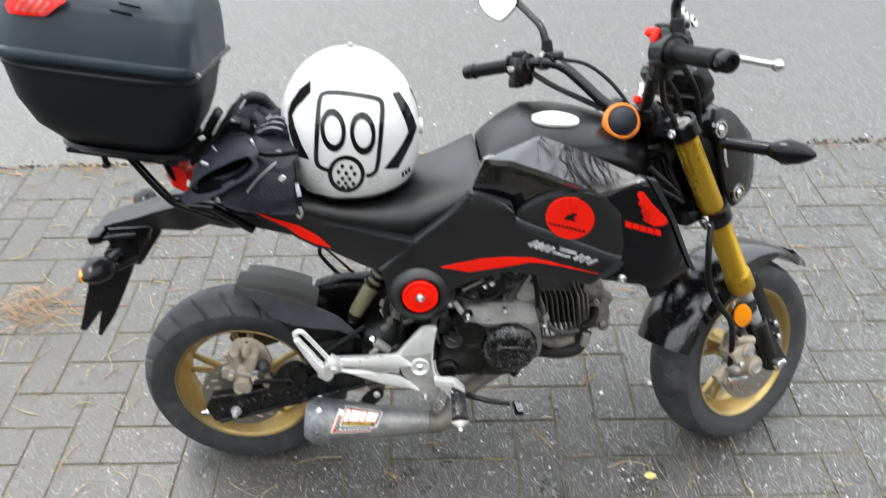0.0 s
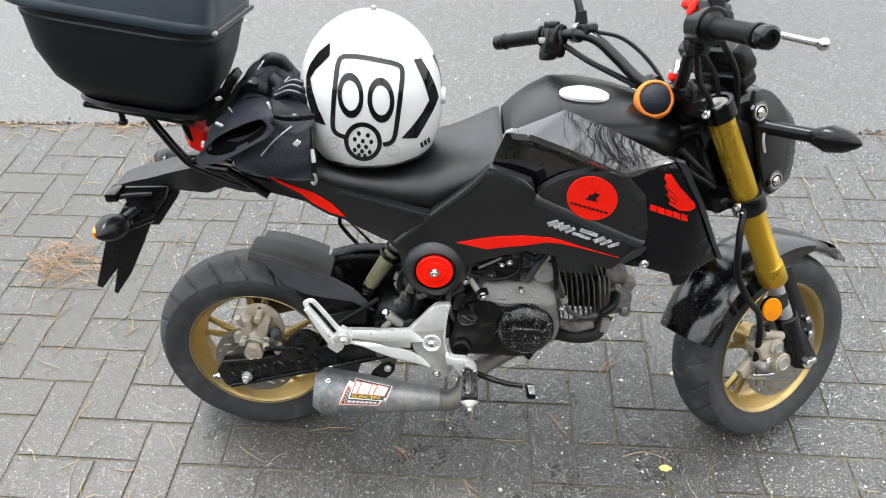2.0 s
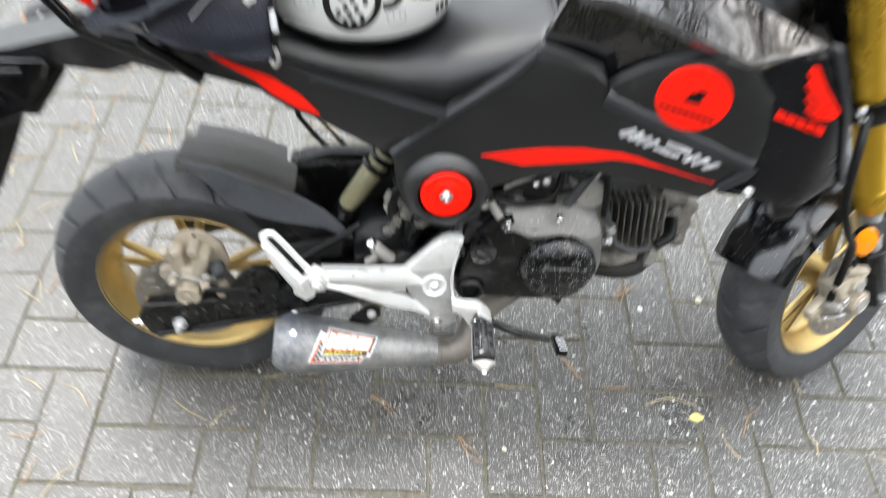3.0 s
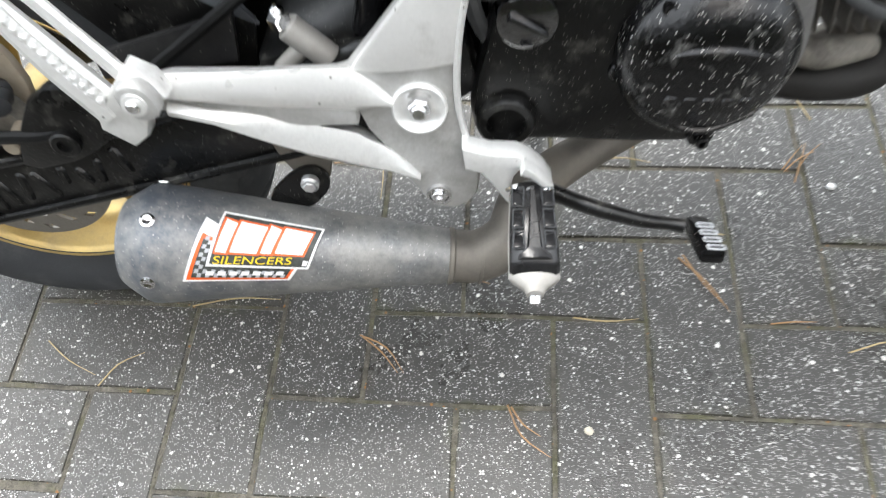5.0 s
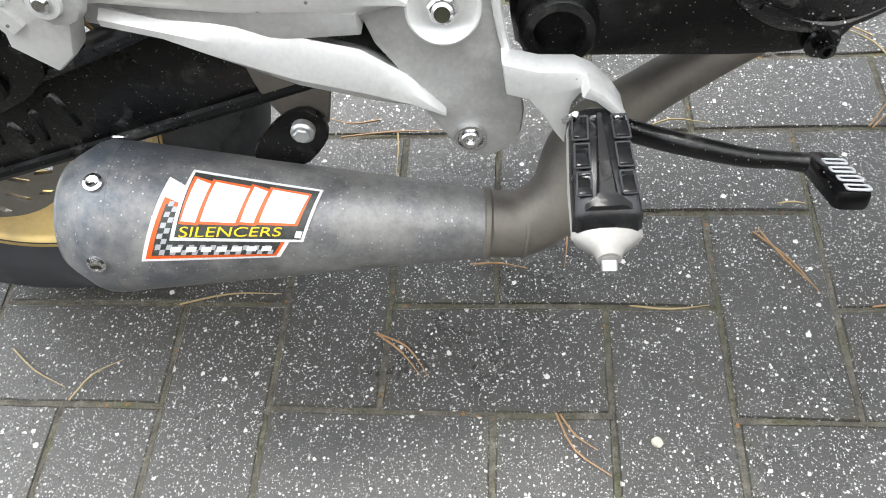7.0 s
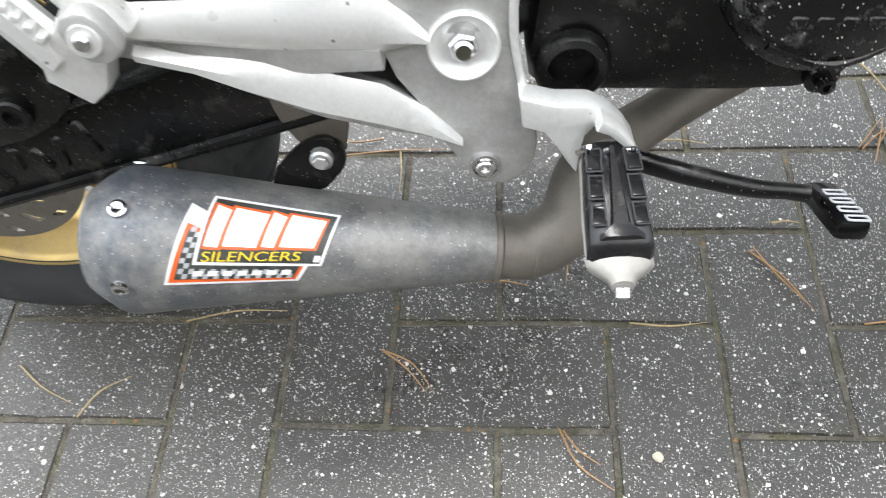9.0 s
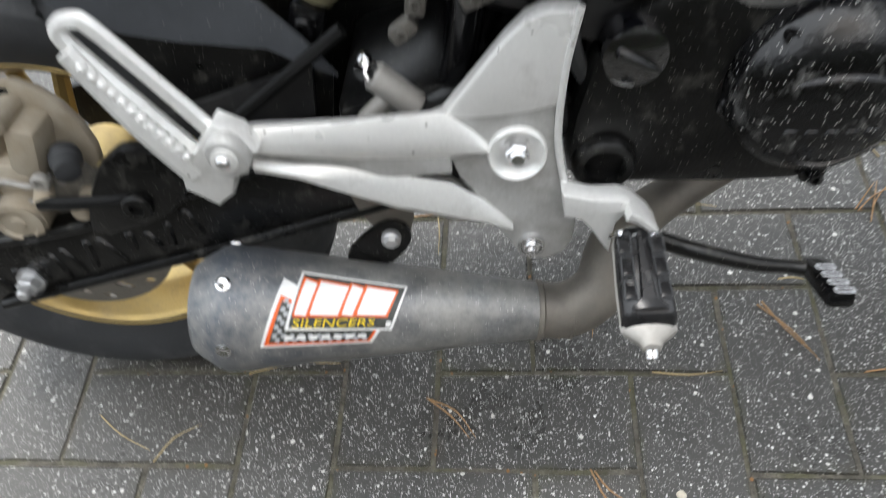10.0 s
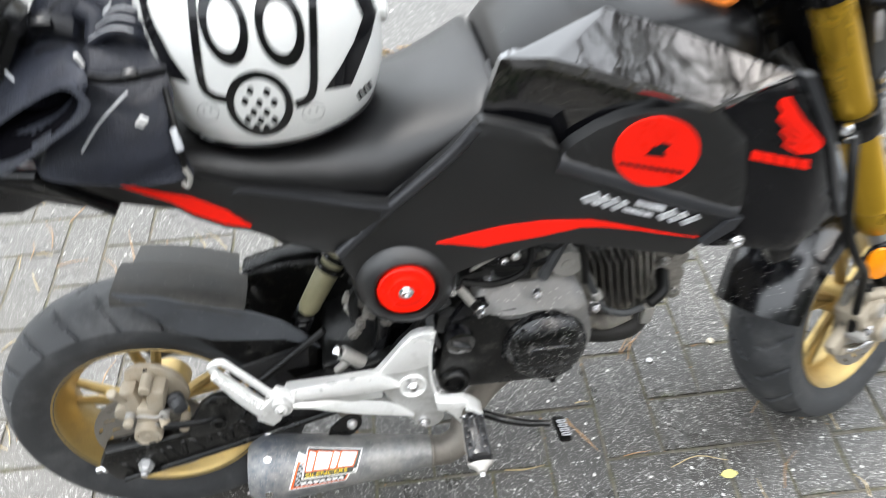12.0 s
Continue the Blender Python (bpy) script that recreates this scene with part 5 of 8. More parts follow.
side_panel = part("side_panel", drape(PANEL, 0.004, 0.02, edge=0.004), M["matte_black"], bike, "matte black side panel with a red flash")
part("side_panel", drape([(x, z - 0.06) for x, z in PANEL], 0.0, 0.02, edge=0.004, mirror=-1), M["matte_black"], bike)
part("red_flash", drape([(0.468, 0.623), (0.525, 0.617), (0.547, 0.624), (0.593, 0.638), (0.636, 0.654), (0.662, 0.656), (0.699, 0.653), (0.764, 0.643), (0.698, 0.656), (0.662, 0.663), (0.643, 0.665), (0.593, 0.660), (0.545, 0.649), (0.506, 0.636)], 0.0056, 0.003, cell=0.012), M["red_paint"], side_panel, "red painted flash")
def on_flank(x, z, out):
    return (x, side_y(x, z) - out, z)
# ridge and edge roll carry a painted highlight, greyer than the panel
part("ridge", tube([on_flank(x, z, 0.0060 - 0.0150) for x, z in ((0.612, 0.738), (0.648, 0.7265), (0.689, 0.7125), (0.741, 0.6945), (0.778, 0.6815), (0.803, 0.6720))], 0.0150, 32, 6), M["edge_sheen"], side_panel, "rounded ridge of the panel")
part("edge_roll", tube([on_flank(x, z, 0.0056 - 0.0075) for x, z in ((0.348, 0.613), (0.382, 0.643), (0.411, 0.670), (0.440, 0.694), (0.492, 0.742), (0.524, 0.781))], 0.0075, 20, 6), M["edge_sheen"], side_panel)
part("corner_lip", drape([(0.808, 0.671), (0.801, 0.656), (0.772, 0.632), (0.766, 0.637), (0.794, 0.668)], 0.010, 0.008, edge=0.002), M["edge_sheen"], side_panel)
# the badge: plain slanted strokes of silver film
BADGE_A, BADGE_B, BADGE_UP = Vector((0.633, 0, 0.690)), Vector((0.755, 0, 0.662)), Vector((0.68, 0, 0.73))
def badge_at(u, v):
    q = BADGE_A + (BADGE_B - BADGE_A) * u + BADGE_UP * v
    return q.x, q.z
for u0, v0, u1, v1, w in ((0.00, 0.003, 0.06, 0.0185, 0.0046), (0.09, 0.002, 0.14, 0.0185, 0.0040), (0.18, 0.001, 0.23, 0.0175, 0.0034), (0.27, 0.000, 0.31, 0.0165, 0.0030),
                          (0.38, 0.0175, 0.63, 0.0175, 0.0042), (0.35, 0.0040, 0.61, 0.0040, 0.0030),
                          (0.68, 0.001, 0.74, 0.0175, 0.0040), (0.78, 0.000, 0.84, 0.0165, 0.0034), (0.90, -0.001, 0.96, 0.0155, 0.0030)):
    a, b = Vector((*badge_at(u0, v0), 0)), Vector((*badge_at(u1, v1), 0))
    side = Vector((-(b - a).y, (b - a).x, 0)).normalized() * w * 0.85
    part("badge_stroke", drape([(q.x, q.y) for q in (a - side, b - side, b + side, a + side)], 0.0075, 0.003, cell=0.01), M["silver_film"], side_panel)

# round red pivot cap in its black surround
CAPY = -0.174
ring = part("cap_surround", lathe([(-0.06, 0.074), (-0.012, 0.0665), (0.002, 0.0600), (0.010, 0.0500), (0.012, 0.0460), (0.010, 0.0415), (0.002, 0.0385), (0.002, 0)], (0.425, CAPY + 0.012, 0.5575), (0, -1, 0.05), 72), M["matte_black"], bike, "round matte black surround")
part("cap", lathe([(0.0, 0.0372), (0.006, 0.0368), (0.0085, 0.0345), (0.0072, 0.030), (0.0075, 0.0235), (0.0095, 0.021), (0.0095, 0.0)], (0.424, CAPY + 0.008, 0.559), (0, -1, 0.05), 64), M["red_cap"], ring, "bright red anodised cap")
part("cap_bolt", bolt((0.424, CAPY - 0.0015, 0.5595), r=0.0072, h=0.006, washer=0.010), M["chrome"], ring)

# gloss flank in front of the tank
FLANK = [(0.754, 0.811), (0.793, 0.824), (0.828, 0.836), (0.846, 0.832), (0.891, 0.755), (0.937, 0.661), (0.959, 0.625), (0.939, 0.620), (0.889, 0.599), (0.853, 0.610), (0.810, 0.620), (0.778, 0.622), (0.800, 0.668), (0.700, 0.704), (0.700, 0.785)]
flank = part("gloss_flank", drape(FLANK, 0.0, 0.022, edge=0.006, cell=0.016), M["flank_black"], bike, "gloss black tank flank mirroring sky and branches")
part("gloss_flank", drape([(x, z - 0.12) for x, z in FLANK], 0.0, 0.022, edge=0.006, cell=0.03, mirror=-1), M["gloss_black"], bike)
scoop_y = lambda x, z: -(0.150 + 0.072 * step(x, 0.55, 0.76))
SCOOP = [(0.555, 0.845), (0.567, 0.851), (0.583, 0.849), (0.619, 0.843), (0.659, 0.833), (0.698, 0.823), (0.737, 0.81), (0.745, 0.789), (0.676, 0.758), (0.617, 0.73), (0.595, 0.741), (0.568, 0.756), (0.531, 0.774), (0.538, 0.801)]
part("air_scoop", drape(SCOOP, 0.0, 0.012, scoop_y, edge=0.002, cell=0.014), M["gloss_black"], flank)
part("inset_panel", drape([(0.614, 0.753), (0.625, 0.765), (0.647, 0.783), (0.670, 0.796), (0.699, 0.806), (0.733, 0.814), (0.757, 0.812), (0.794, 0.771), (0.805, 0.713), (0.805, 0.675), (0.741, 0.698), (0.689, 0.716), (0.648, 0.729), (0.616, 0.741)], 0.005, 0.020, edge=0.003, cell=0.014), M["matte_black"], flank)
SCX, SCZ = 0.705, 0.758
sticker = part("round_sticker", drape([(SCX + 0.0425 * math.cos(a), SCZ + 0.0425 * math.sin(a)) for a in lin(0, 2 * math.pi, 48, endpoint=False)], 0.0068, 0.003, cell=0.02), M["red_paint"], flank, "round red sticker with a small black shape")
part("sticker_figure", drape([(SCX + x, SCZ + z) for x, z in ((-0.011, -0.002), (0.009, -0.004), (0.006, 0.003), (0.012, 0.010), (0.004, 0.013), (0.0, 0.008), (-0.005, 0.008), (-0.006, 0.003))], 0.0076, 0.0025, cell=0.01), M["black_film"], sticker)
for k in range(9):
    x, z = 0.669 + 0.00737 * k, 0.747 - 0.00125 * k
    part("plain_bar", drape([(x, z), (x + 0.0055, z - 0.0017), (x + 0.0055, z - 0.0052), (x, z - 0.0035)], 0.0076, 0.0022, cell=0.01), M["black_film"], sticker)
wing = part("wing_emblem", drape([(0.82, 0.815), (0.829, 0.815), (0.849, 0.79), (0.879, 0.759), (0.881, 0.751), (0.873, 0.745), (0.854, 0.746), (0.834, 0.759), (0.836, 0.766), (0.828, 0.775), (0.831, 0.781), (0.822, 0.791), (0.825, 0.799), (0.819, 0.807)], 0.0016, 0.003, cell=0.01), M["red_paint"], flank, "plain red wing emblem")
for k in range(3):
    part("feather_gap", drape([(0.8240, 0.7930 - 0.013 * k), (0.8460, 0.7720 - 0.006 * k), (0.8464, 0.7710 - 0.006 * k), (0.8240, 0.7918 - 0.013 * k)], 0.0026, 0.0025, cell=0.02), M["black_film"], wing)
R0, R1, R2, R3 = [Vector((x, 0, z)) for x, z in [(0.804, 0.756), (0.872, 0.735), (0.874, 0.723), (0.804, 0.745)]]
for k in range(5):
    a, b = 0.2 * k, 0.2 * k + 0.172
    part("plain_bar", drape([(q.x, q.z) for q in (R0.lerp(R1, a), R0.lerp(R1, b), R3.lerp(R2, b), R3.lerp(R2, a))], 0.0016, 0.003, cell=0.01), M["red_paint"], wing)
part("panel_screw", bolt((0.810, side_y(0.810, 0.62) - 0.002, 0.633), r=0.0068, h=0.005, washer=0.009), M["chrome"], flank)
part("front_edge", drape([(0.836, 0.839), (0.851, 0.835), (0.897, 0.755), (0.943, 0.661), (0.964, 0.624), (0.956, 0.623), (0.935, 0.661), (0.888, 0.754)], 0.003, 0.014, edge=0.002), M["edge_sheen"], flank)
part("lower_tab", slab([(0.862, 0.605), (0.905, 0.602), (0.898, 0.578), (0.876, 0.572)], -0.235, -0.21, 0.004), M["satin_black"], flank)

# slanted gloss top edge that mirrors the sky
def along(points, n):
    """n points at even steps of the share of each leg of a polyline."""
    out = []
    for k in range(n):
        u = k / (n - 1) * (len(points) - 1)
        i = min(int(u), len(points) - 2)
        out.append(Vector(points[i]).lerp(Vector(points[i + 1]), u - i))
    return out


UP = along([(0.557, -0.148, 0.846), (0.653, -0.178, 0.9015), (0.72, -0.202, 0.8805), (0.83, -0.243, 0.837), (0.832, -0.2435, 0.8365)], 41)
LOW = along([(0.559, -0.150, 0.847), (0.600, -0.181, 0.8560), (0.66, -0.208, 0.8425), (0.752, -0.246, 0.814), (0.829, -0.246, 0.834)], 41)
def bevel_rows(mir, drop=0.0, narrow=1.0):
    rows = [[a + Vector((0, 0.055, -0.035)) for a in UP]]
    for k in range(9):
        t = k / 8
        rows.append([a.lerp(b, t) + Vector((0, -0.0005, 0.0007)) * math.sin(math.pi * t) for a, b in zip(UP, LOW)])
    rows = [[Vector((p.x, p.y * mir * narrow, p.z - drop)) for p in r] for r in rows]
    bm = skin(rows, cap=False, closed=False)
    ex = bmesh.ops.extrude_face_region(bm, geom=bm.faces[:])
    bmesh.ops.translate(bm, vec=(0, 0.006 * mir, -0.014), verts=[v for v in ex["geom"] if isinstance(v, bmesh.types.BMVert)])
    return bm
shoulder = part("gloss_shoulder", bevel_rows(1), M["gloss_black"], bike, "gloss black slanted tank shoulder")
part("gloss_shoulder", bevel_rows(-1, 0.13, 0.9), M["gloss_black"], bike)

# matte tank cover
TANK = ((0.560, 0.110, 0.815, 0.780), (0.580, 0.118, 0.834, 0.798), (0.612, 0.126, 0.856, 0.820), (0.655, 0.132, 0.876, 0.842), (0.71, 0.132, 0.876, 0.838), (0.77, 0.130, 0.868, 0.822), (0.83, 0.122, 0.852, 0.80), (0.875, 0.095, 0.832, 0.785), (0.90, 0.065, 0.815, 0.775))
def tank_at(x):
    for a, b in zip(TANK, TANK[1:]):
        if a[0] <= x <= b[0]:
            t = (x - a[0]) / (b[0] - a[0])
            return [u + (v - u) * t for u, v in zip(a, b)]
    return TANK[-1]
def tank_z(x, y):
    _, w, zt, ze = tank_at(x)
    c = min(1.0, abs(y) / w) ** (1 / 0.8)
    return ze + (zt - ze) * math.sqrt(max(0.0, 1 - c * c)) ** 0.8
rows = []
for x in lin(0.560, 0.90, 26):
    _, w, zt, ze = tank_at(x)
    arc = [math.pi * i / 28 for i in range(29)]
    rows.append([(x, -w * math.copysign(abs(math.cos(a)) ** 0.8, math.cos(a)), ze + (zt - ze) * max(0.0, math.sin(a)) ** 0.8) for a in arc] + [(x, w * 0.9, ze - 0.05), (x, -w * 0.9, ze - 0.05)])
tank = part("tank_cover", skin(rows), M["tank_plastic"], bike, "matte black tank cover", sharp=60)
def oval_rows(grow, lift):
    out = []
    for r in lin(0, 1, 7):
        ring_ = []
        for a in lin(0, 2 * math.pi, 44, endpoint=False):
            x, y = 0.708 + 0.047 * grow * r * math.cos(a), -0.036 + 0.033 * grow * r * math.sin(a)
            ring_.append((x, y, tank_z(x, y) + lift))
        out.append(ring_)
    return out
part("oval_patch", skin(oval_rows(1.0, 0.0055)[::-1] + [oval_rows(1.0, 0.001)[-1]], cap=False), M["oval_white"], tank, "plain white oval film")

# seat
rows = []
for x, w, zt, zb, p in ((0.02, 0.085, 0.800, 0.765, 0.55), (0.10, 0.112, 0.790, 0.748, 0.55), (0.20, 0.126, 0.770, 0.722, 0.55), (0.28, 0.130, 0.757, 0.702, 0.58), (0.36, 0.133, 0.753, 0.680, 0.62), (0.415, 0.135, 0.761, 0.672, 0.68), (0.46, 0.137, 0.772, 0.700, 0.74), (0.50, 0.139, 0.785, 0.728, 0.80), (0.530, 0.140, 0.797, 0.748, 0.85), (0.547, 0.139, 0.803, 0.762, 0.88), (0.555, 0.130, 0.802, 0.768, 0.90)):
    arc = [math.pi * i / 22 for i in range(23)]
    rows.append([(x, -w * math.copysign(abs(math.cos(a)) ** p, math.cos(a)), zb + 0.012 + (zt - zb - 0.012) * math.sin(a) ** 0.8) for a in arc] + [(x, w * 0.96, zb), (x, -w * 0.96, zb)])
seat = part("seat", skin(rows), M["seat_vinyl"], bike, "black vinyl one-piece seat")
part("seat_piping", tube([(0.556, -0.06, 0.802), (0.555, -0.110, 0.792), (0.548, -0.142, 0.772), (0.512, -0.146, 0.744), (0.455, -0.134, 0.708), (0.416, -0.136, 0.676)], 0.004, 8), M["seat_vinyl"], seat)

# tail panels under the seat
tail_y = lambda x, z: -0.138 - 0.02 * step(x, 0.25, 0.42) + 0.30 * max(0, 0.64 - z)
TAIL = [(0.085, 0.772), (0.2, 0.742), (0.25, 0.722), (0.36, 0.696), (0.418, 0.684), (0.415, 0.662), (0.35, 0.602), (0.318, 0.614), (0.247, 0.658), (0.219, 0.668), (0.188, 0.688), (0.166, 0.709), (0.129, 0.731), (0.098, 0.754), (0.07, 0.765)]
tail = part("tail_panel", drape(TAIL, 0.0, 0.016, tail_y, edge=0.003), M["matte_black"], bike, "matte black tail panel with a red flash")
part("tail_panel", drape([(x, z - 0.02) for x, z in TAIL], 0.0, 0.016, tail_y, mirror=-1), M["matte_black"], bike)
part("red_flash", drape([(0.108, 0.758), (0.15, 0.736), (0.195, 0.718), (0.228, 0.694), (0.251, 0.666), (0.223, 0.676), (0.192, 0.696), (0.17, 0.717), (0.133, 0.739)], 0.0022, 0.004, tail_y, cell=0.012), M["red_paint"], tail, "red painted flash")
part("trim_strip", drape([(0.240, 0.716), (0.25, 0.7205), (0.36, 0.6945), (0.420, 0.681), (0.418, 0.676), (0.36, 0.689), (0.262, 0.713)], 0.002, 0.006, tail_y), M["edge_sheen"], tail)
part("carrier_brace", slab([(-0.010, 0.838), (0.004, 0.832), (0.060, 0.914), (0.054, 0.926), (0.044, 0.922)], -0.075, -0.020, 0.004), M["satin_black"], bike)
part("under_tray", skin([[(x, y, z) for y, z in ((-w, zt), (-w, zb), (w, zb), (w, zt))] for x, w, zt, zb in ((-0.245, 0.036, 0.676, 0.668), (-0.205, 0.040, 0.690, 0.674), (-0.1678, 0.042, 0.698, 0.679), (-0.1129, 0.045, 0.714, 0.6746), (-0.0422, 0.052, 0.733, 0.671), (0.0, 0.066, 0.738, 0.692), (0.05, 0.092, 0.738, 0.694), (0.10, 0.106, 0.748, 0.702), (0.25, 0.110, 0.70, 0.66))]), M["dusty_plastic"], tail)
part("side_rail", tube([(0.03, -0.120, 0.757), (0.105, -0.126, 0.706)], 0.009, 8), M["satin_black"], tail)

# tail light, number plate hanger, rear indicators
rear = part("tail_light", skin([[(x, y, z) for y, z in ((-w, z0), (-w * .8, z1), (w * .8, z1), (w, z0))] for x, w, z0, z1 in ((-0.075, 0.030, 0.785, 0.800), (-0.060, 0.050, 0.772, 0.812), (-0.03, 0.058, 0.760, 0.806))]), M["red_lens"], bike, "red tail light lens")
hanger = part("plate_hanger", merged(
    slab([(-0.205, 0.690), (-0.117, 0.692), (-0.1281, 0.6635), (-0.1602, 0.6255), (-0.1986, 0.5555), (-0.2445, 0.4771), (-0.2879, 0.4221), (-0.2944, 0.4283), (-0.2718, 0.4900), (-0.3174, 0.4383), (-0.3296, 0.4430), (-0.2797, 0.5602), (-0.2420, 0.6150), (-0.2080, 0.6600)], -0.066, -0.058, 0.002),
    slab([(-0.205, 0.672), (-0.105, 0.690), (-0.150, 0.610), (-0.205, 0.540), (-0.240, 0.54), (-0.225, 0.615)], 0.038, 0.046, 0.002),
    box((-0.17, 0, 0.672), (0.09, 0.13, 0.02), 0.005, (0, -12, 0)),
    box((-0.205, -0.01, 0.600), (0.012, 0.10, 0.13), 0.004, (0, 30, 0)), box((-0.2330, -0.055, 0.6720), (0.026, 0.050, 0.019), 0.004, (0, -4, 0)), tube([(-0.225, -0.068, 0.668), (-0.195, -0.070, 0.674), (-0.150, -0.068, 0.676)], 0.0055, 8)), M["satin_black"], bike, "black plastic number plate hanger")
part("hanger_brace", merged(rod((-0.165, -0.07, 0.625), (-0.185, -0.13, 0.640), 0.012), box((-0.19, -0.07, 0.635), (0.05, 0.03, 0.03), 0.006, (0, 20, 0))), M["satin_black"], hanger)


def indicator(root, tip, forward, lens_label, steer=False, neck=0.35, stalk=0.010):
    """An arrow-shaped indicator on a short stalk."""
    root, tip = Vector(root), Vector(tip)
    mid = root.lerp(tip, neck)
    f = Vector(forward).normalized()
    d = (tip - mid).normalized()
    up = d.cross(f).normalized()
    body = skin([[mid.lerp(tip, t) + f * a * math.cos(q) + up * b * math.sin(q) for q in lin(0, 2 * math.pi, 16, endpoint=False)] for t, a, b in ((0, 0.011, 0.009), (0.12, 0.020, 0.017), (0.40, 0.029, 0.026), (0.70, 0.023, 0.021), (0.93, 0.010, 0.009), (1.0, 0.003, 0.003))])
    ob = part("indicator", body, M["flank_black"], bike, "small black indicator", steer=steer)
    part("stalk", tube([root, root.lerp(mid, 0.5), mid + d * 0.010], [stalk, stalk * 0.9, stalk * 0.95], 14), M["flank_black"], ob, steer=steer)
    part("lens", skin([[mid.lerp(tip, t) + f * (a * math.cos(q) + 0.0090) + up * b * math.sin(q) for q in lin(0, 2 * math.pi, 14, endpoint=False)] for t, a, b in ((0.25, 0.010, 0.010), (0.45, 0.024, 0.017), (0.7, 0.019, 0.015), (0.90, 0.008, 0.007))]), M["amber"], ob, lens_label, steer=steer)
    return ob


indicator((-0.18, -0.10, 0.655), (-0.198, -0.222, 0.668), (-1, 0, -0.1), "amber lens")
indicator((-0.18, 0.05, 0.665), (-0.202, 0.172, 0.655), (-1, 0, -0.1), "amber lens")

# ---- front end, turned to the left ----
FC = (1.2, 0, FR)
FY = 0.108
def fork_x(z):
    return 0.905 + (0.827 - z) * 0.515

front_wheel = part("front_wheel", rim_mesh(FC, 0.047), M["gold_rim"], bike, "gold cast front rim", steer=True)
part("tyre", tyre_mesh(FC, FR, 0.061), M["rubber"], front_wheel, "grooved black front tyre", steer=True)
part("spokes", spokes_mesh(FC, 0.033, 0.050), M["gold_rim"], front_wheel, steer=True)
part("brake_disc", disc_mesh(FC, -0.068, 0.110, 0.070), M["disc"], front_wheel, "pierced steel brake disc", steer=True)
part("disc_carrier", lathe([(-.070, 0.030), (-.070, 0.074), (-.064, 0.074), (-.050, 0.034)], FC, (0, 1, 0), 36), M["disc"], front_wheel, steer=True)

def fork_point(z, y, dx=0.0):
    return Vector((fork_x(z) + dx, y, z))
for sgn, note in ((-1, "gold fork leg with a bright lower tube"), (1, "")):
    y = sgn * FY
    a, b = fork_point(0.835, y), fork_point(0.465, y)
    leg = part("fork_leg", lathe([(0, 0), (0, 0.0245), (0.17, 0.0250), (0.372, 0.0255), (0.376, 0.0285), (0.382, 0.0275), (0.386, 0.0290), (0.420, 0.0295), (0.424, 0.0270), (0.424, 0.018)], a, b - a, 40), M["gold_fork"], bike, note, steer=True)
    part("stanchion", rod(fork_point(0.46, y), fork_point(0.315, y), 0.0165), M["fork_steel"], leg, "bright stanchion tube", steer=True)
    foot = merged(rod(fork_point(0.365, y), fork_point(0.228, y), 0.0255, 0.0225), slab([(fork_x(0.345) - 0.016, 0.335), (fork_x(0.345) + 0.020, 0.345), (fork_x(0.225) + 0.030, 0.24), (fork_x(0.225) + 0.016, 0.212), (fork_x(0.225) - 0.018, 0.222)], y - 0.022, y + 0.012, 0.006))
    part("axle_clamp", foot, M["satin_black"], leg, steer=True)
    part("axle_bolt", merged(rod((1.205, y - 0.02 * (1 if sgn < 0 else -1), 0.238), (1.205, y + sgn * 0.032, 0.238), 0.011, seg=24), bolt((1.228, y + sgn * 0.020, 0.238), (0, sgn, 0), 0.007)), M["chrome"], leg, steer=True)
    part("fork_cap", merged(rod(fork_point(0.835, y), fork_point(0.856, y), 0.022), rod(fork_point(0.854, y), fork_point(0.862, y), 0.012, seg=6)), M["bare_alu"], leg, steer=True)
    part("lower_clamp", lathe([(-0.019, 0.0255), (-0.019, 0.0325), (-0.016, 0.034), (0.016, 0.034), (0.019, 0.0325), (0.019, 0.0255)], fork_point(0.652, y), b - a, 40), M["satin_black"], leg, steer=True)
    part("upper_clamp", lathe([(-0.016, 0.0245), (-0.016, 0.0320), (0.016, 0.0320), (0.016, 0.0245)], fork_point(0.845, y), b - a, 40), M["satin_black"], leg, steer=True)
    for z, dy, dx, r in ((0.652, 0.012, -0.038, 0.0075), (0.636, 0.012, -0.034, 0.0065), (0.842, 0.010, -0.036, 0.0075)):
        part("clamp_bolt", bolt(fork_point(z, y + sgn * dy, dx), (-0.9, sgn * 0.45, -0.2), r, 0.010), M["chrome"], leg, steer=True)
yoke = part("steering_yoke", merged(
    slab([(0.865, 0.832), (0.93, 0.838), (0.93, 0.860), (0.865, 0.856)], -0.11, 0.11, 0.006),
    slab([(0.93, 0.635), (1.02, 0.645), (1.015, 0.672), (0.93, 0.665)], -0.10, 0.10, 0.006),
    rod((0.895, 0, 0.85), (0.985, 0, 0.655), 0.026)), M["satin_black"], bike, steer=True)
part("stem_nut", rod((0.893, 0, 0.855), (0.883, 0, 0.877), 0.018, seg=6), M["chrome"], yoke, steer=True)
for y in (-0.045, 0.045):
    part("bar_riser", box((0.870, y, 0.872), (0.040, 0.036, 0.044), 0.008, (0, -25, 0)), M["satin_black"], yoke, steer=True)

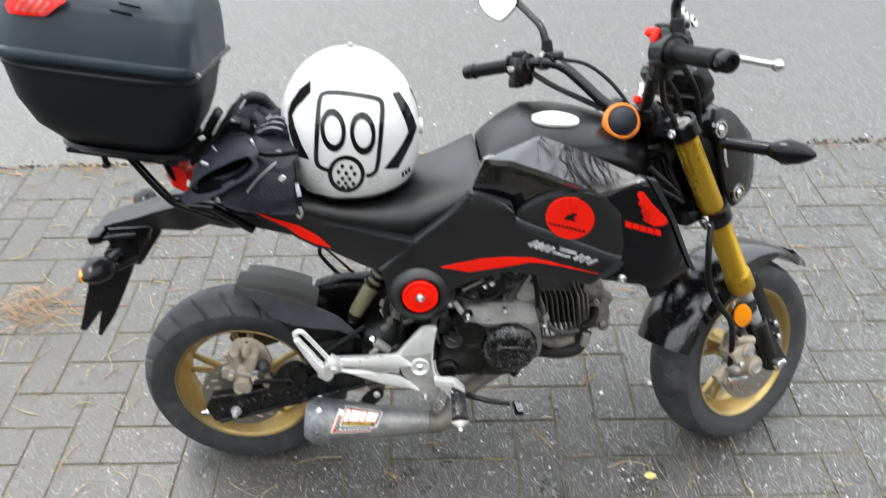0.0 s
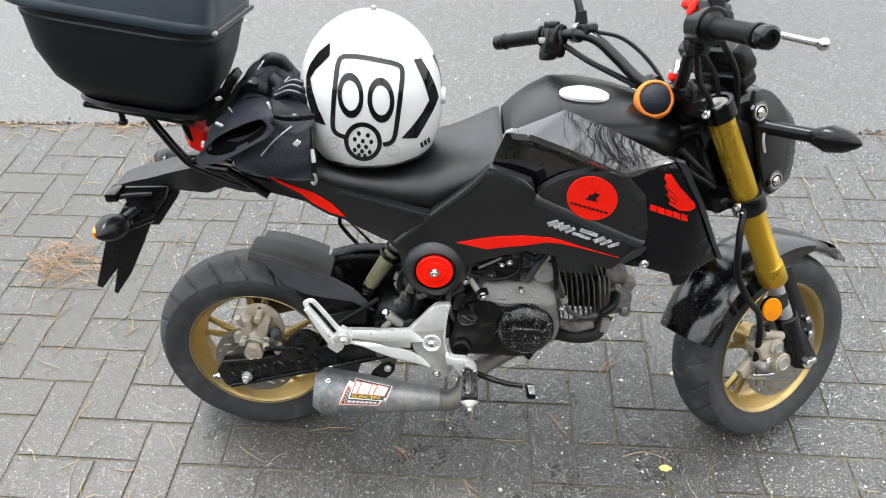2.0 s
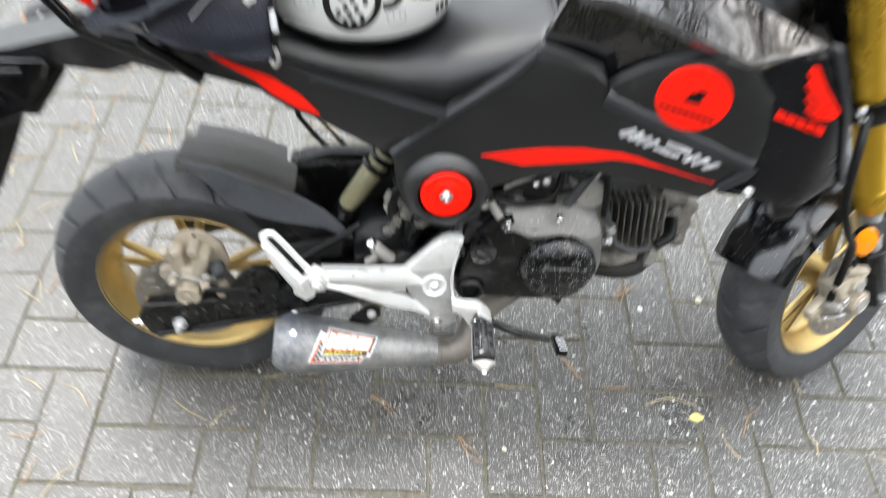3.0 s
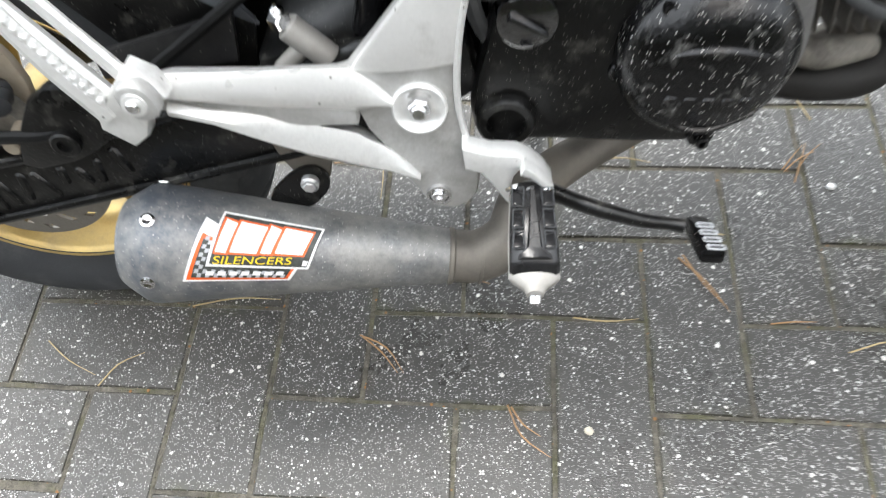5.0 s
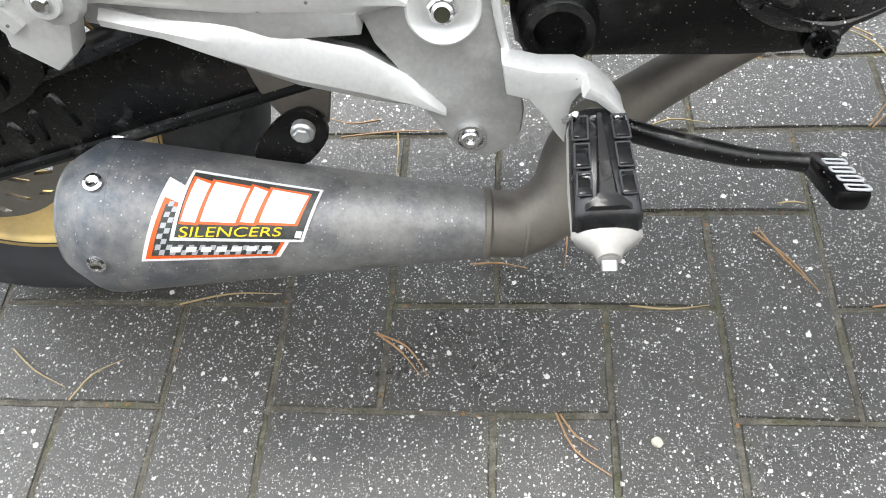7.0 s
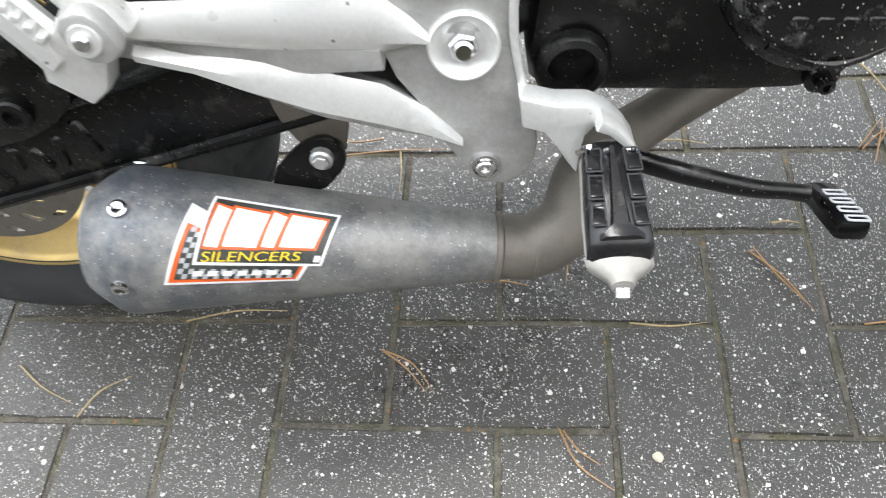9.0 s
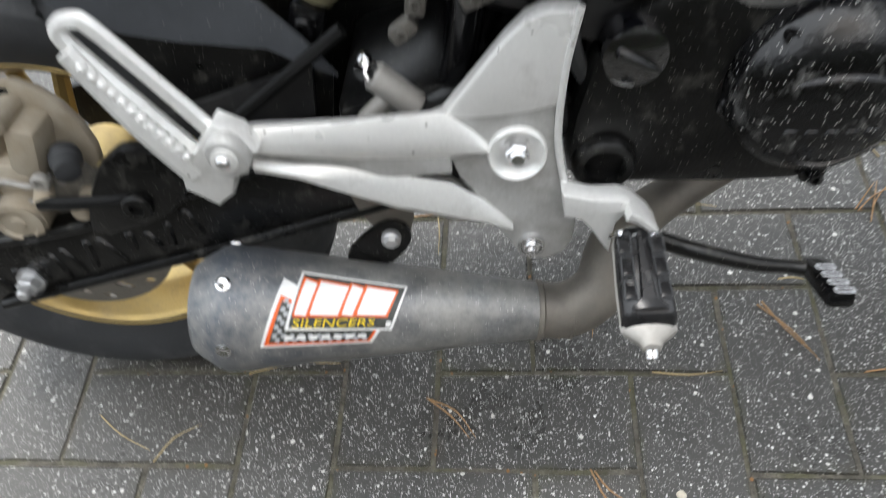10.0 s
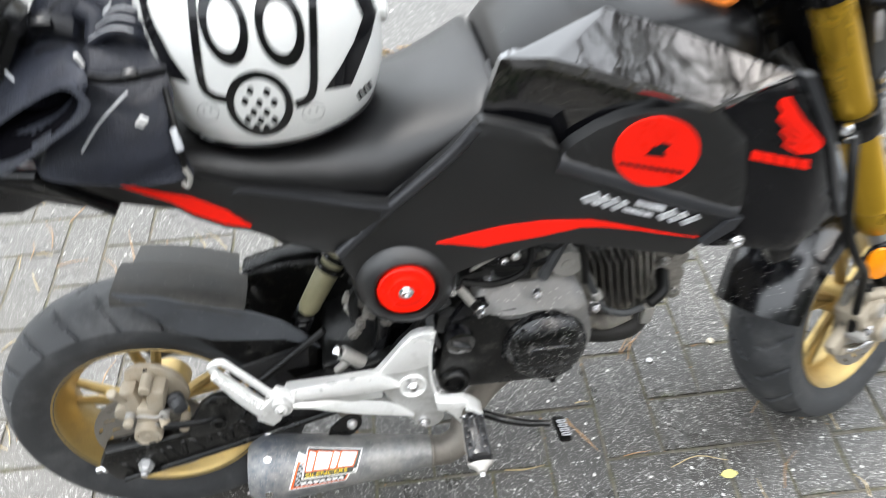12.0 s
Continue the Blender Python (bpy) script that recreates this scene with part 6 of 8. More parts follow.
# front mudguard
guard = part("front_mudguard", arch(FC, 160, 52, lambda t: [(-0.084 + 0.018 * t * t, 0.258 - 0.035 * math.sin(math.pi * min(1, t * 1.25)) - 0.006 * t), (-0.082 + 0.018 * t * t, 0.262), (-0.069 + 0.010 * t, 0.278 - 0.010 * t), (-0.035, 0.288 - 0.016 * t), (0, 0.290 - 0.016 * t), (0.035, 0.288 - 0.016 * t), (0.055 + 0.004 * t, 0.278 - 0.010 * t), (0.064, 0.262), (0.066, 0.258 - 0.035 * math.sin(math.pi * min(1, t * 1.25)))], 36), M["guard_black"], bike, "black front mudguard flecked with mud", steer=True)
part("peak", skin([[Vector((FC[0] + r * math.cos(radians(a)), y, FC[2] + r * math.sin(radians(a)))) for y in lin(-w, w, 9)] for a, r, w in ((60, 0.276, 0.060), (50, 0.274, 0.058), (42, 0.276, 0.050), (36, 0.282, 0.036))], cap=False, closed=False), M["gloss_black"], guard, steer=True)
part("fork_shield", slab([(1.13, 0.47), (1.165, 0.47), (1.265, 0.30), (1.255, 0.265), (1.235, 0.275)], -0.092, -0.082, 0.003), M["satin_black"], guard, steer=True)
for at in [(1.235, -0.094, 0.325), (1.25, -0.094, 0.285)]:
    part("guard_bolt", bolt(at, r=0.0075), M["chrome"], guard, steer=True)

# front caliper, hose and reflector
fcal = part("front_caliper", merged(
    box((1.100, -0.098, 0.290), (0.060, 0.050, 0.075), 0.012, (0, -28, 0)),
    rod((1.122, -0.075, 0.262), (1.122, -0.135, 0.262), 0.0235), rod((1.105, -0.080, 0.305), (1.105, -0.130, 0.305), 0.0185),
    rod((1.075, -0.112, 0.338), (1.128, -0.118, 0.322), 0.0105), box((1.062, -0.09, 0.25), (0.05, 0.02, 0.03), 0.006, (0, -30, 0)),
    rod((1.06, -0.098, 0.232), (1.115, -0.098, 0.212), 0.0075)), M["caliper"], bike, "front brake caliper, bronze and dusty", steer=True)
for at, r in (((1.084, -0.122, 0.275), 0.009), ((1.118, -0.100, 0.218), 0.008), ((1.148, -0.10, 0.274), 0.008), ((1.070, -0.105, 0.362), 0.009)):
    part("caliper_bolt", bolt(at, r=r), M["chrome"], fcal, steer=True)
part("caliper_carrier", slab([(1.062, 0.345), (1.090, 0.352), (1.132, 0.300), (1.150, 0.262), (1.135, 0.236), (1.100, 0.232), (1.070, 0.268)], -0.094, -0.084, 0.004, 1), M["dusty_head"], fcal, steer=True)
part("bleed_nipple", merged(rod((1.090, -0.112, 0.328), (1.082, -0.118, 0.352), 0.0042), rod((1.083, -0.117, 0.347), (1.080, -0.119, 0.358), 0.0058)), M["cable"], fcal, steer=True)
part("banjo_union", merged(rod((1.070, -0.100, 0.266), (1.070, -0.126, 0.266), 0.0085), rod((1.070, -0.124, 0.266), (1.070, -0.131, 0.266), 0.0065, seg=6)), M["bare_alu"], fcal, steer=True)
part("pad_pin", rod((1.060, -0.110, 0.240), (1.122, -0.112, 0.226), 0.0042), M["chrome"], fcal, steer=True)
for x, z, r in ((1.122, 0.262, 0.0165), (1.105, 0.305, 0.0125)):
    part("piston_cap", lathe([(0.0, r), (0.004, r * 0.98), (0.0045, r * 0.80), (0.0025, r * 0.74), (0.0025, 0)], (x, -0.1345 if r > 0.015 else -0.1295, z), (0, -1, 0), 28), M["bare_alu"], fcal, steer=True)
part("brake_hose", tube([(1.070, -0.105, 0.268), (1.062, -0.115, 0.345), (1.030, -0.132, 0.408), (0.985, -0.140, 0.455), (0.950, -0.140, 0.52), (0.952, -0.135, 0.600), (0.972, -0.12, 0.650), (0.97, -0.09, 0.75), (0.93, -0.10, 0.86)], 0.0068, 10, 6), M["cable"], fcal, "black rubber brake hose", steer=True)
REF_U, REF_N = Vector((0.90, -0.44, 0)), Vector((-0.44, -0.90, 0))
part("reflector_rim", skin([[Vector((1.077, -0.124, 0.403)) + REF_U * r * 0.0220 * math.cos(a) + REF_N * h + Vector((0, 0, r * 0.0285 * math.sin(a))) for a in lin(0, 2 * math.pi, 32, endpoint=False)] for r, h in ((0.9, -0.006), (1.0, -0.004), (1.0, 0.003), (0.9, 0.004))]), M["satin_black"], fcal, steer=True)
part("reflector", skin([[Vector((1.077, -0.124, 0.403)) + REF_U * r * 0.0220 * math.cos(a) + REF_N * h + Vector((0, 0, r * 0.0285 * math.sin(a))) for a in lin(0, 2 * math.pi, 32, endpoint=False)] for r, h in ((0.93, 0.0), (0.93, 0.006), (0.88, 0.009), (0.5, 0.0105), (0.02, 0.011))]), M["amber"], fcal, "amber side reflector", steer=True)
part("reflector_back", slab([(1.062, 0.380), (1.098, 0.385), (1.128, 0.40), (1.12, 0.43), (1.066, 0.425)], -0.127, -0.120, 0.002), M["satin_black"], fcal, steer=True)

# headlight and instruments
lamp_rows = []
for x, w, z0, z1 in ((0.985, 0.070, 0.690, 0.855), (1.01, 0.088, 0.655, 0.868), (1.06, 0.094, 0.632, 0.868), (1.11, 0.090, 0.622, 0.846), (1.155, 0.076, 0.632, 0.812), (1.185, 0.052, 0.660, 0.772), (1.195, 0.02, 0.69, 0.74)):
    zc, h = (z0 + z1) / 2, (z1 - z0) / 2
    lamp_rows.append([(x, w * math.copysign(abs(math.cos(a)) ** 0.6, math.cos(a)), zc + h * math.copysign(abs(math.sin(a)) ** 0.7, math.sin(a))) for a in lin(0, 2 * math.pi, 28, endpoint=False)])
lamp = part("headlight", skin(lamp_rows), M["satin_black"], bike, "angular black headlight shell", steer=True)
part("side_plate", slab([(0.985, 0.865), (1.02, 0.872), (1.075, 0.835), (1.10, 0.76), (1.085, 0.66), (1.055, 0.650), (1.03, 0.70), (1.01, 0.79)], -0.106, -0.092, 0.004, 1), M["matte_black"], lamp, steer=True)
for at in [(1.005, -0.104, 0.826), (1.066, -0.104, 0.682)]:
    rim = part("lamp_screw", lathe([(0, 0.022), (0.006, 0.021), (0.007, 0.012), (0.003, 0.010), (0.003, 0)], at, (0, -1, 0), 30), M["gloss_black"], lamp, steer=True)
    part("screw_ring", lathe([(0.0055, 0.0165), (0.0085, 0.0160), (0.0085, 0.0135), (0.0055, 0.0130)], at, (0, -1, 0), 30, True), M["chrome"], lamp, steer=True)
    part("screw_head", bolt((at[0], at[1] - 0.003, at[2]), r=0.0092), M["chrome"], lamp, steer=True)
    part("screw_core", bolt((at[0], at[1] - 0.004, at[2]), r=0.0062, h=0.008), M["chrome"], lamp, steer=True)
part("lens", skin([[(x, w * math.cos(a), 0.72 + h * math.sin(a)) for a in lin(0, 2 * math.pi, 24, endpoint=False)] for x, w, h in ((1.175, 0.058, 0.066), (1.198, 0.050, 0.055), (1.206, 0.02, 0.02))]), M["chrome"], lamp, steer=True)
part("wire", tube([(1.03, -0.108, 0.745), (1.018, -0.112, 0.77), (1.022, -0.108, 0.80)], 0.003, 6), M["piping"], lamp, steer=True)
dash = part("instrument", merged(box((0.99, -0.005, 0.925), (0.050, 0.150, 0.075), 0.014, (0, -38, 0)), box((1.005, -0.02, 0.885), (0.06, 0.10, 0.05), 0.012, (0, -30, 0))), M["satin_black"], bike, "small black instrument pod", steer=True)
part("display", box((0.968, -0.005, 0.935), (0.004, 0.120, 0.050), 0.002, (0, -38, 0)), M["gloss_black"], dash, steer=True)
switch = part("ignition_lock", merged(rod((0.915, -0.015, 0.84), (0.905, -0.015, 0.885), 0.020), box((0.925, -0.02, 0.868), (0.05, 0.05, 0.03), 0.008)), M["satin_black"], bike, steer=True)

indicator((1.020, -0.096, 0.797), (1.108, -0.250, 0.772), (1, 0, -0.2), "amber lens", True, 0.52, 0.0150)
indicator((1.020, 0.100, 0.800), (1.100, 0.245, 0.780), (1, 0, -0.2), "amber lens", True, 0.52, 0.0150)

# handlebar
BAR_L = [(0.723, 0.372, 0.958), (0.756, 0.25, 0.972), (0.785, 0.185, 0.976), (0.808, 0.14, 0.966), (0.828, 0.098, 0.930), (0.848, 0.062, 0.893), (0.862, 0.035, 0.878), (0.866, 0, 0.877)]
BAR_R = [(0.866, 0, 0.877), (0.862, -0.035, 0.879), (0.848, -0.065, 0.900), (0.828, -0.100, 0.948), (0.80, -0.14, 0.988), (0.770, -0.18, 1.003), (0.742, -0.24, 1.004), (0.715, -0.362, 0.995)]
bar = part("handlebar", merged(tube(BAR_L, 0.0112, 14, 6), tube(BAR_R, 0.0112, 14, 6)), M["satin_black"], bike, "black tapered handlebar", steer=True)


def grip(a, b, label):
    a, b = Vector(a), Vector(b)
    h = (b - a).length
    prof = [(0, 0.0), (0, 0.020), (0.004, 0.0225), (0.008, 0.0195)]
    for k in range(14):
        s = 0.012 + (h - 0.022) * k / 14
        prof += [(s, 0.0148), (s + (h - 0.022) / 28, 0.0155)]
    prof += [(h - 0.008, 0.0160), (h - 0.004, 0.0182), (h, 0.017), (h, 0.0)]
    ob = part("grip", lathe(prof, a, b - a, 28), M["grip_rubber"], bar, label, steer=True)
    d = (b - a).normalized()
    part("bar_end", lathe([(0, 0.0), (0, 0.0150), (0.010, 0.0170), (0.022, 0.0165), (0.026, 0.012), (0.026, 0.006), (0.021, 0.004), (0.021, 0)], b, d, 28), M["satin_black"], bar, steer=True)
    return ob


grip((0.744, -0.228, 1.004), (0.717, -0.345, 0.996), "ribbed black rubber grip")
grip((0.757, 0.250, 0.972), (0.726, 0.362, 0.959), "ribbed black rubber grip")
part("throttle_housing", merged(rod((0.752, -0.196, 1.004), (0.745, -0.232, 1.004), 0.030), box((0.760, -0.195, 1.012), (0.052, 0.040, 0.056), 0.012, (0, 15, 10)), box((0.755, -0.19, 0.975), (0.036, 0.034, 0.04), 0.010)), M["satin_black"], bar, "black throttle and switch housing", steer=True)
part("stop_switch", merged(box((0.741, -0.186, 1.036), (0.018, 0.028, 0.014), 0.005, (0, 25, 10)), box((0.733, -0.196, 1.030), (0.010, 0.012, 0.020), 0.004, (0, 20, 0))), M["red_paint"], bar, "red stop switch", steer=True)
part("brake_master", merged(box((0.792, -0.175, 1.020), (0.040, 0.060, 0.032), 0.008, (0, 10, 12)), rod((0.79, -0.15, 1.01), (0.80, -0.21, 1.012), 0.013), box((0.79, -0.18, 1.042), (0.036, 0.05, 0.014), 0.005)), M["satin_black"], bar, steer=True)
part("brake_lever", tube([(0.800, -0.198, 1.004), (0.812, -0.230, 0.998), (0.830, -0.285, 0.986), (0.838, -0.330, 0.978), (0.840, -0.343, 0.976)], [0.009, 0.0075, 0.0062, 0.0058, 0.0062], 12, 6, flat=0.8), M["chrome"], bar, "polished brake lever with a ball end", steer=True)
part("lever_ball", lathe([(-0.0095 * math.cos(a), 0.0095 * math.sin(a)) for a in lin(0, math.pi, 12)], (0.841, -0.350, 0.975), (0, -1, 0), 20), M["chrome"], bar, steer=True)
part("mirror_eyelets", merged(*[lathe([(0.0025 * math.sin(b), 0.0085 + 0.0022 * math.cos(b)) for b in lin(0, 2 * math.pi, 8, endpoint=False)], at, (0.4, -1, 0.2), 24, True) for at in ((0.792, -0.205, 1.062), (0.803, -0.215, 1.048))]), M["chrome"], bar, steer=True)
part("left_switchgear", merged(rod((0.762, 0.245, 0.973), (0.772, 0.205, 0.975), 0.022), box((0.762, 0.222, 0.960), (0.050, 0.040, 0.060), 0.010, (0, 10, -14)), box((0.748, 0.224, 0.935), (0.030, 0.030, 0.020), 0.006), box((0.76, 0.226, 0.995), (0.03, 0.022, 0.016), 0.005)), M["satin_black"], bar, "black left switchgear", steer=True)
part("switch_button", box((0.735, 0.224, 0.966), (0.008, 0.020, 0.012), 0.003), M["bare_alu"], bar, steer=True)
part("switch_button", box((0.74, 0.215, 0.952), (0.008, 0.010, 0.010), 0.003), M["bare_alu"], bar, steer=True)
part("lever_pivot", rod((0.80, 0.19, 0.985), (0.792, 0.19, 0.992), 0.009), M["bare_alu"], bar, steer=True)
part("clutch_bracket", merged(rod((0.790, 0.172, 0.976), (0.797, 0.198, 0.973), 0.0165), box((0.805, 0.165, 0.985), (0.03, 0.04, 0.025), 0.006)), M["satin_black"], bar, steer=True)
part("clutch_lever", tube([(0.815, 0.185, 0.975), (0.825, 0.23, 0.972), (0.830, 0.30, 0.962), (0.828, 0.36, 0.955)], [0.008, 0.007, 0.006, 0.006], 10, 5, flat=0.8), M["satin_black"], bar, steer=True)
for points, r in (
    ([(0.815, 0.150, 0.980), (0.855, 0.115, 0.965), (0.885, 0.075, 0.925), (0.905, 0.04, 0.87), (0.92, 0.02, 0.80)], 0.0042),
    ([(0.775, 0.205, 0.955), (0.795, 0.150, 0.925), (0.828, 0.095, 0.895), (0.86, 0.05, 0.868)], 0.0062),
    ([(0.780, -0.165, 0.985), (0.83, -0.13, 0.95), (0.885, -0.11, 0.90), (0.93, -0.08, 0.83)], 0.0050),
    ([(0.755, -0.19, 0.965), (0.80, -0.155, 0.91), (0.87, -0.115, 0.86), (0.92, -0.08, 0.79)], 0.0055),
    ([(0.80, -0.17, 1.005), (0.86, -0.14, 0.97), (0.93, -0.115, 0.90), (0.955, -0.10, 0.80)], 0.0055),
    ([(0.92, -0.05, 0.76), (0.90, -0.10, 0.715), (0.86, -0.12, 0.735), (0.82, -0.10, 0.78)], 0.0055),
    ([(0.93, -0.05, 0.75), (0.905, -0.105, 0.70), (0.865, -0.125, 0.715), (0.82, -0.10, 0.75)], 0.0045),
):
    part("control_cable", tube(points, r, 8, 6), M["cable"], bar, steer=True)


def rear_mirror(base, bend, mid, neck, head, facing, shape, label):
    """A mirror on a bent stalk; its glass faces the given way."""
    head, n = Vector(head), Vector(facing).normalized()
    u = Vector((0, 0, 1)).cross(n).normalized()
    v = n.cross(u)
    stalk = part("mirror", tube([base, bend, mid, Vector(neck) - n * 0.010], [0.0090, 0.0080, 0.0080, 0.0085], 12, 7), M["satin_black"], bike, label, steer=True)
    part("boot", rod(Vector(base) + Vector((0, 0, -0.022)), Vector(base) + Vector((0, 0, 0.016)), 0.0150, 0.0110), M["grip_rubber"], stalk, steer=True)
    count = len(shape)
    def outline(k, back):
        ring_ = []
        for i in range(count):
            p0, p1, p2, p3 = [Vector(shape[(i + j) % count]) for j in (-1, 0, 1, 2)]
            for t in lin(0, 1, 6, endpoint=False):
                q = 0.5 * (2 * p1 + (p2 - p0) * t + (2 * p0 - 5 * p1 + 4 * p2 - p3) * t * t + (3 * p1 - p0 - 3 * p2 + p3) * t ** 3)
                ring_.append(head + u * q.x * k + v * q.y * k - n * back)
        return ring_
    part("shell", skin([outline(k, b) for k, b in ((0.955, -0.003), (0.99, -0.0045), (1.0, -0.002), (1.0, 0.006), (0.95, 0.017), (0.76, 0.027), (0.38, 0.032))]), M["satin_black"], stalk, steer=True)
    part("glass", skin([outline(k, b) for k, b in ((0.952, -0.002), (0.952, -0.0036))]), M["mirror"], stalk, "mirror glass", steer=True)
    return stalk


rear_mirror((0.768, -0.212, 1.040), (0.766, -0.213, 1.082), (0.770, -0.250, 1.099), (0.779, -0.306, 1.121), (0.800, -0.352, 1.150), (-0.906, -0.424, -0.004),
            [(-0.0517, -0.0250), (-0.0436, -0.0065), (-0.0239, 0.0257), (0.0071, 0.0497), (0.0368, 0.0520), (0.0536, 0.0398), (0.0568, 0.0164), (0.0435, -0.0056), (0.0176, -0.0327), (-0.0057, -0.0488), (-0.0227, -0.0542), (-0.0404, -0.0444)],
            "black teardrop rear mirror reflecting dark trees")
rear_mirror((0.812, 0.195, 1.005), (0.812, 0.212, 1.046), (0.822, 0.262, 1.072), (0.824, 0.314, 1.103), (0.802, 0.340, 1.106), (-0.710, -0.676, 0.195),
            [(0.0278, 0.0354), (0.0051, 0.0412), (-0.0262, 0.0349), (-0.0525, 0.0215), (-0.0569, 0.0035), (-0.0436, -0.0199), (-0.0206, -0.0374), (-0.0029, -0.0400), (0.0217, -0.0210), (0.0340, 0.0)],
            "black teardrop rear mirror reflecting pale sky")

# side stand on the far side
stand = part("side_stand", merged(tube([(0.46, 0.10, 0.30), (0.50, 0.155, 0.17), (0.535, 0.215, 0.045)], [0.013, 0.012, 0.011], 10), box((0.537, 0.222, 0.045), (0.05, 0.035, 0.010), 0.003, (-BIKE_LEAN + 20, 0, 0))), M["satin_black"], bike)

# ---- rack and luggage ----
rack = thing("luggage_rack", "black tubular luggage rack bolted over the tail", "rack", matrix=BIKE)
part("rack_tube", tube([(0.09, -0.085, 0.690), (-0.03, -0.085, 0.742), (-0.066, -0.083, 0.770), (-0.115, -0.080, 0.850), (-0.122, -0.078, 0.872)], 0.0085, 12), M["satin_black"], rack)
part("rack_tube", tube([(0.09, 0.085, 0.690), (-0.03, 0.085, 0.742), (-0.066, 0.083, 0.770), (-0.115, 0.080, 0.850), (-0.122, 0.078, 0.872)], 0.0085, 12), M["satin_black"], rack)
part("rack_stay", tube([(0.02, -0.055, 0.745), (-0.035, -0.045, 0.765), (-0.062, -0.04, 0.80), (-0.072, -0.04, 0.862)], 0.007, 12), M["satin_black"], rack)
part("rack_plate", box((-0.115, -0.02, 0.868), (0.20, 0.20, 0.010), 0.004, (0, 11, 0)), M["satin_black"], rack)
part("fixing_bolt", merged(rod((-0.155, -0.10, 0.868), (-0.155, -0.10, 0.848), 0.0055), rod((-0.155, -0.10, 0.850), (-0.155, -0.10, 0.842), 0.009, seg=6)), M["satin_black"], rack)
part("fixing_bolt", merged(rod((-0.085, -0.055, 0.868), (-0.085, -0.055, 0.838), 0.0055), rod((-0.085, -0.055, 0.842), (-0.085, -0.055, 0.830), 0.009, seg=6)), M["satin_black"], rack)

CASE = BIKE @ Matrix.Translation((-0.124, -0.015, 0.876)) @ pose(0, 0, 0, -3.5, 11.0, 0)
case = thing("top_case", "black textured plastic motorcycle top case with red reflectors", "top case", matrix=CASE)


def case_ring(z, x0, x1, w, power=4.0, n=64, front_w=None):
    """A rounded outline at height z; the front end may be narrower."""
    fw = w if front_w is None else front_w
    out = []
    for i in range(n):
        a = 2 * math.pi * i / n
        c, s = math.cos(a), math.sin(a)
        r = (abs(c) ** power + abs(s) ** power) ** (-1 / power)
        u = c * r
        x = (x0 + x1) / 2 + u * (x1 - x0) / 2
        hw = w + (fw - w) * (u + 1) / 2
        out.append((x, hw * s * r, z))
    return out


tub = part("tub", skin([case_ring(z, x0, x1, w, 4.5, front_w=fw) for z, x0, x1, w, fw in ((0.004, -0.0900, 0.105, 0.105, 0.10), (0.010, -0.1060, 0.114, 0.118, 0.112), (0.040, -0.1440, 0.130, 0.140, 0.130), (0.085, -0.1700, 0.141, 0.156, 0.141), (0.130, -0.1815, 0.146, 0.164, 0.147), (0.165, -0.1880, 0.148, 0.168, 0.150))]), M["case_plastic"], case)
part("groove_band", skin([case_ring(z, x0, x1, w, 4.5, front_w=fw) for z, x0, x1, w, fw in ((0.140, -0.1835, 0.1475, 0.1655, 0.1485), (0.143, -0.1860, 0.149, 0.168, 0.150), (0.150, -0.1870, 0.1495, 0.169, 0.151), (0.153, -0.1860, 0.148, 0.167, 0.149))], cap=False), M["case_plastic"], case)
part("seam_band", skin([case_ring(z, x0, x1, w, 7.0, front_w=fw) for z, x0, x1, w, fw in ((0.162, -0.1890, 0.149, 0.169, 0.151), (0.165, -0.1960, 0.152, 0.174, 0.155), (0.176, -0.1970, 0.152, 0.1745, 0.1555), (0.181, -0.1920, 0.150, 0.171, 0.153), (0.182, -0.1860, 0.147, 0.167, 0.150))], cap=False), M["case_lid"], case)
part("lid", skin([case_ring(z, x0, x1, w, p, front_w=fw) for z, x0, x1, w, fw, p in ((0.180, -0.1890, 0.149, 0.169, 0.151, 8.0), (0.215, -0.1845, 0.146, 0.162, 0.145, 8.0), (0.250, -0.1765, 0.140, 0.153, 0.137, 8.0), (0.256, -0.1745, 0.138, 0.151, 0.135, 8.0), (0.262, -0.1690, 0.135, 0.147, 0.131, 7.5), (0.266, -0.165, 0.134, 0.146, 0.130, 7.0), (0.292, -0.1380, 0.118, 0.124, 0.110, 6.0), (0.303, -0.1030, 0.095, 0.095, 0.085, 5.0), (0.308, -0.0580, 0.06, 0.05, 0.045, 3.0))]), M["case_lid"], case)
for k in (0, 1):
    part("vent_slot", box((0.046 - 0.012 * k, -0.147 - 0.006 * k, 0.272 - 0.012 * k), (0.036, 0.004, 0.0050), 0.0018, (60, 4, 0), 1), M["glove_lining"], case)
reflect_y = lambda x, z: -0.160 + 0.9 * max(0, z - 0.258) + 0.6 * max(0, -0.125 - x)
part("reflector", drape([(-0.156, 0.231), (-0.126, 0.272), (-0.052, 0.265), (-0.082, 0.238)], 0.003, 0.010, reflect_y), M["red_lens"], case, "red corner reflector")
# pale strips paint the white glare across the reflector
for k in range(4):
    x = -0.128 + 0.0120 * k
    part("reflector_facet", drape([(x, 0.2400 + 0.0004 * k), (x + 0.016, 0.2640 - 0.001 * k), (x + 0.0215, 0.2635 - 0.001 * k), (x + 0.0060, 0.2400 + 0.0004 * k)], 0.0042, 0.002, reflect_y, cell=0.008), M["pale_red"], case)
part("hinge_rod", rod((0.150, -0.118, 0.166), (0.153, 0.118, 0.166), 0.0055), M["satin_black"], case)
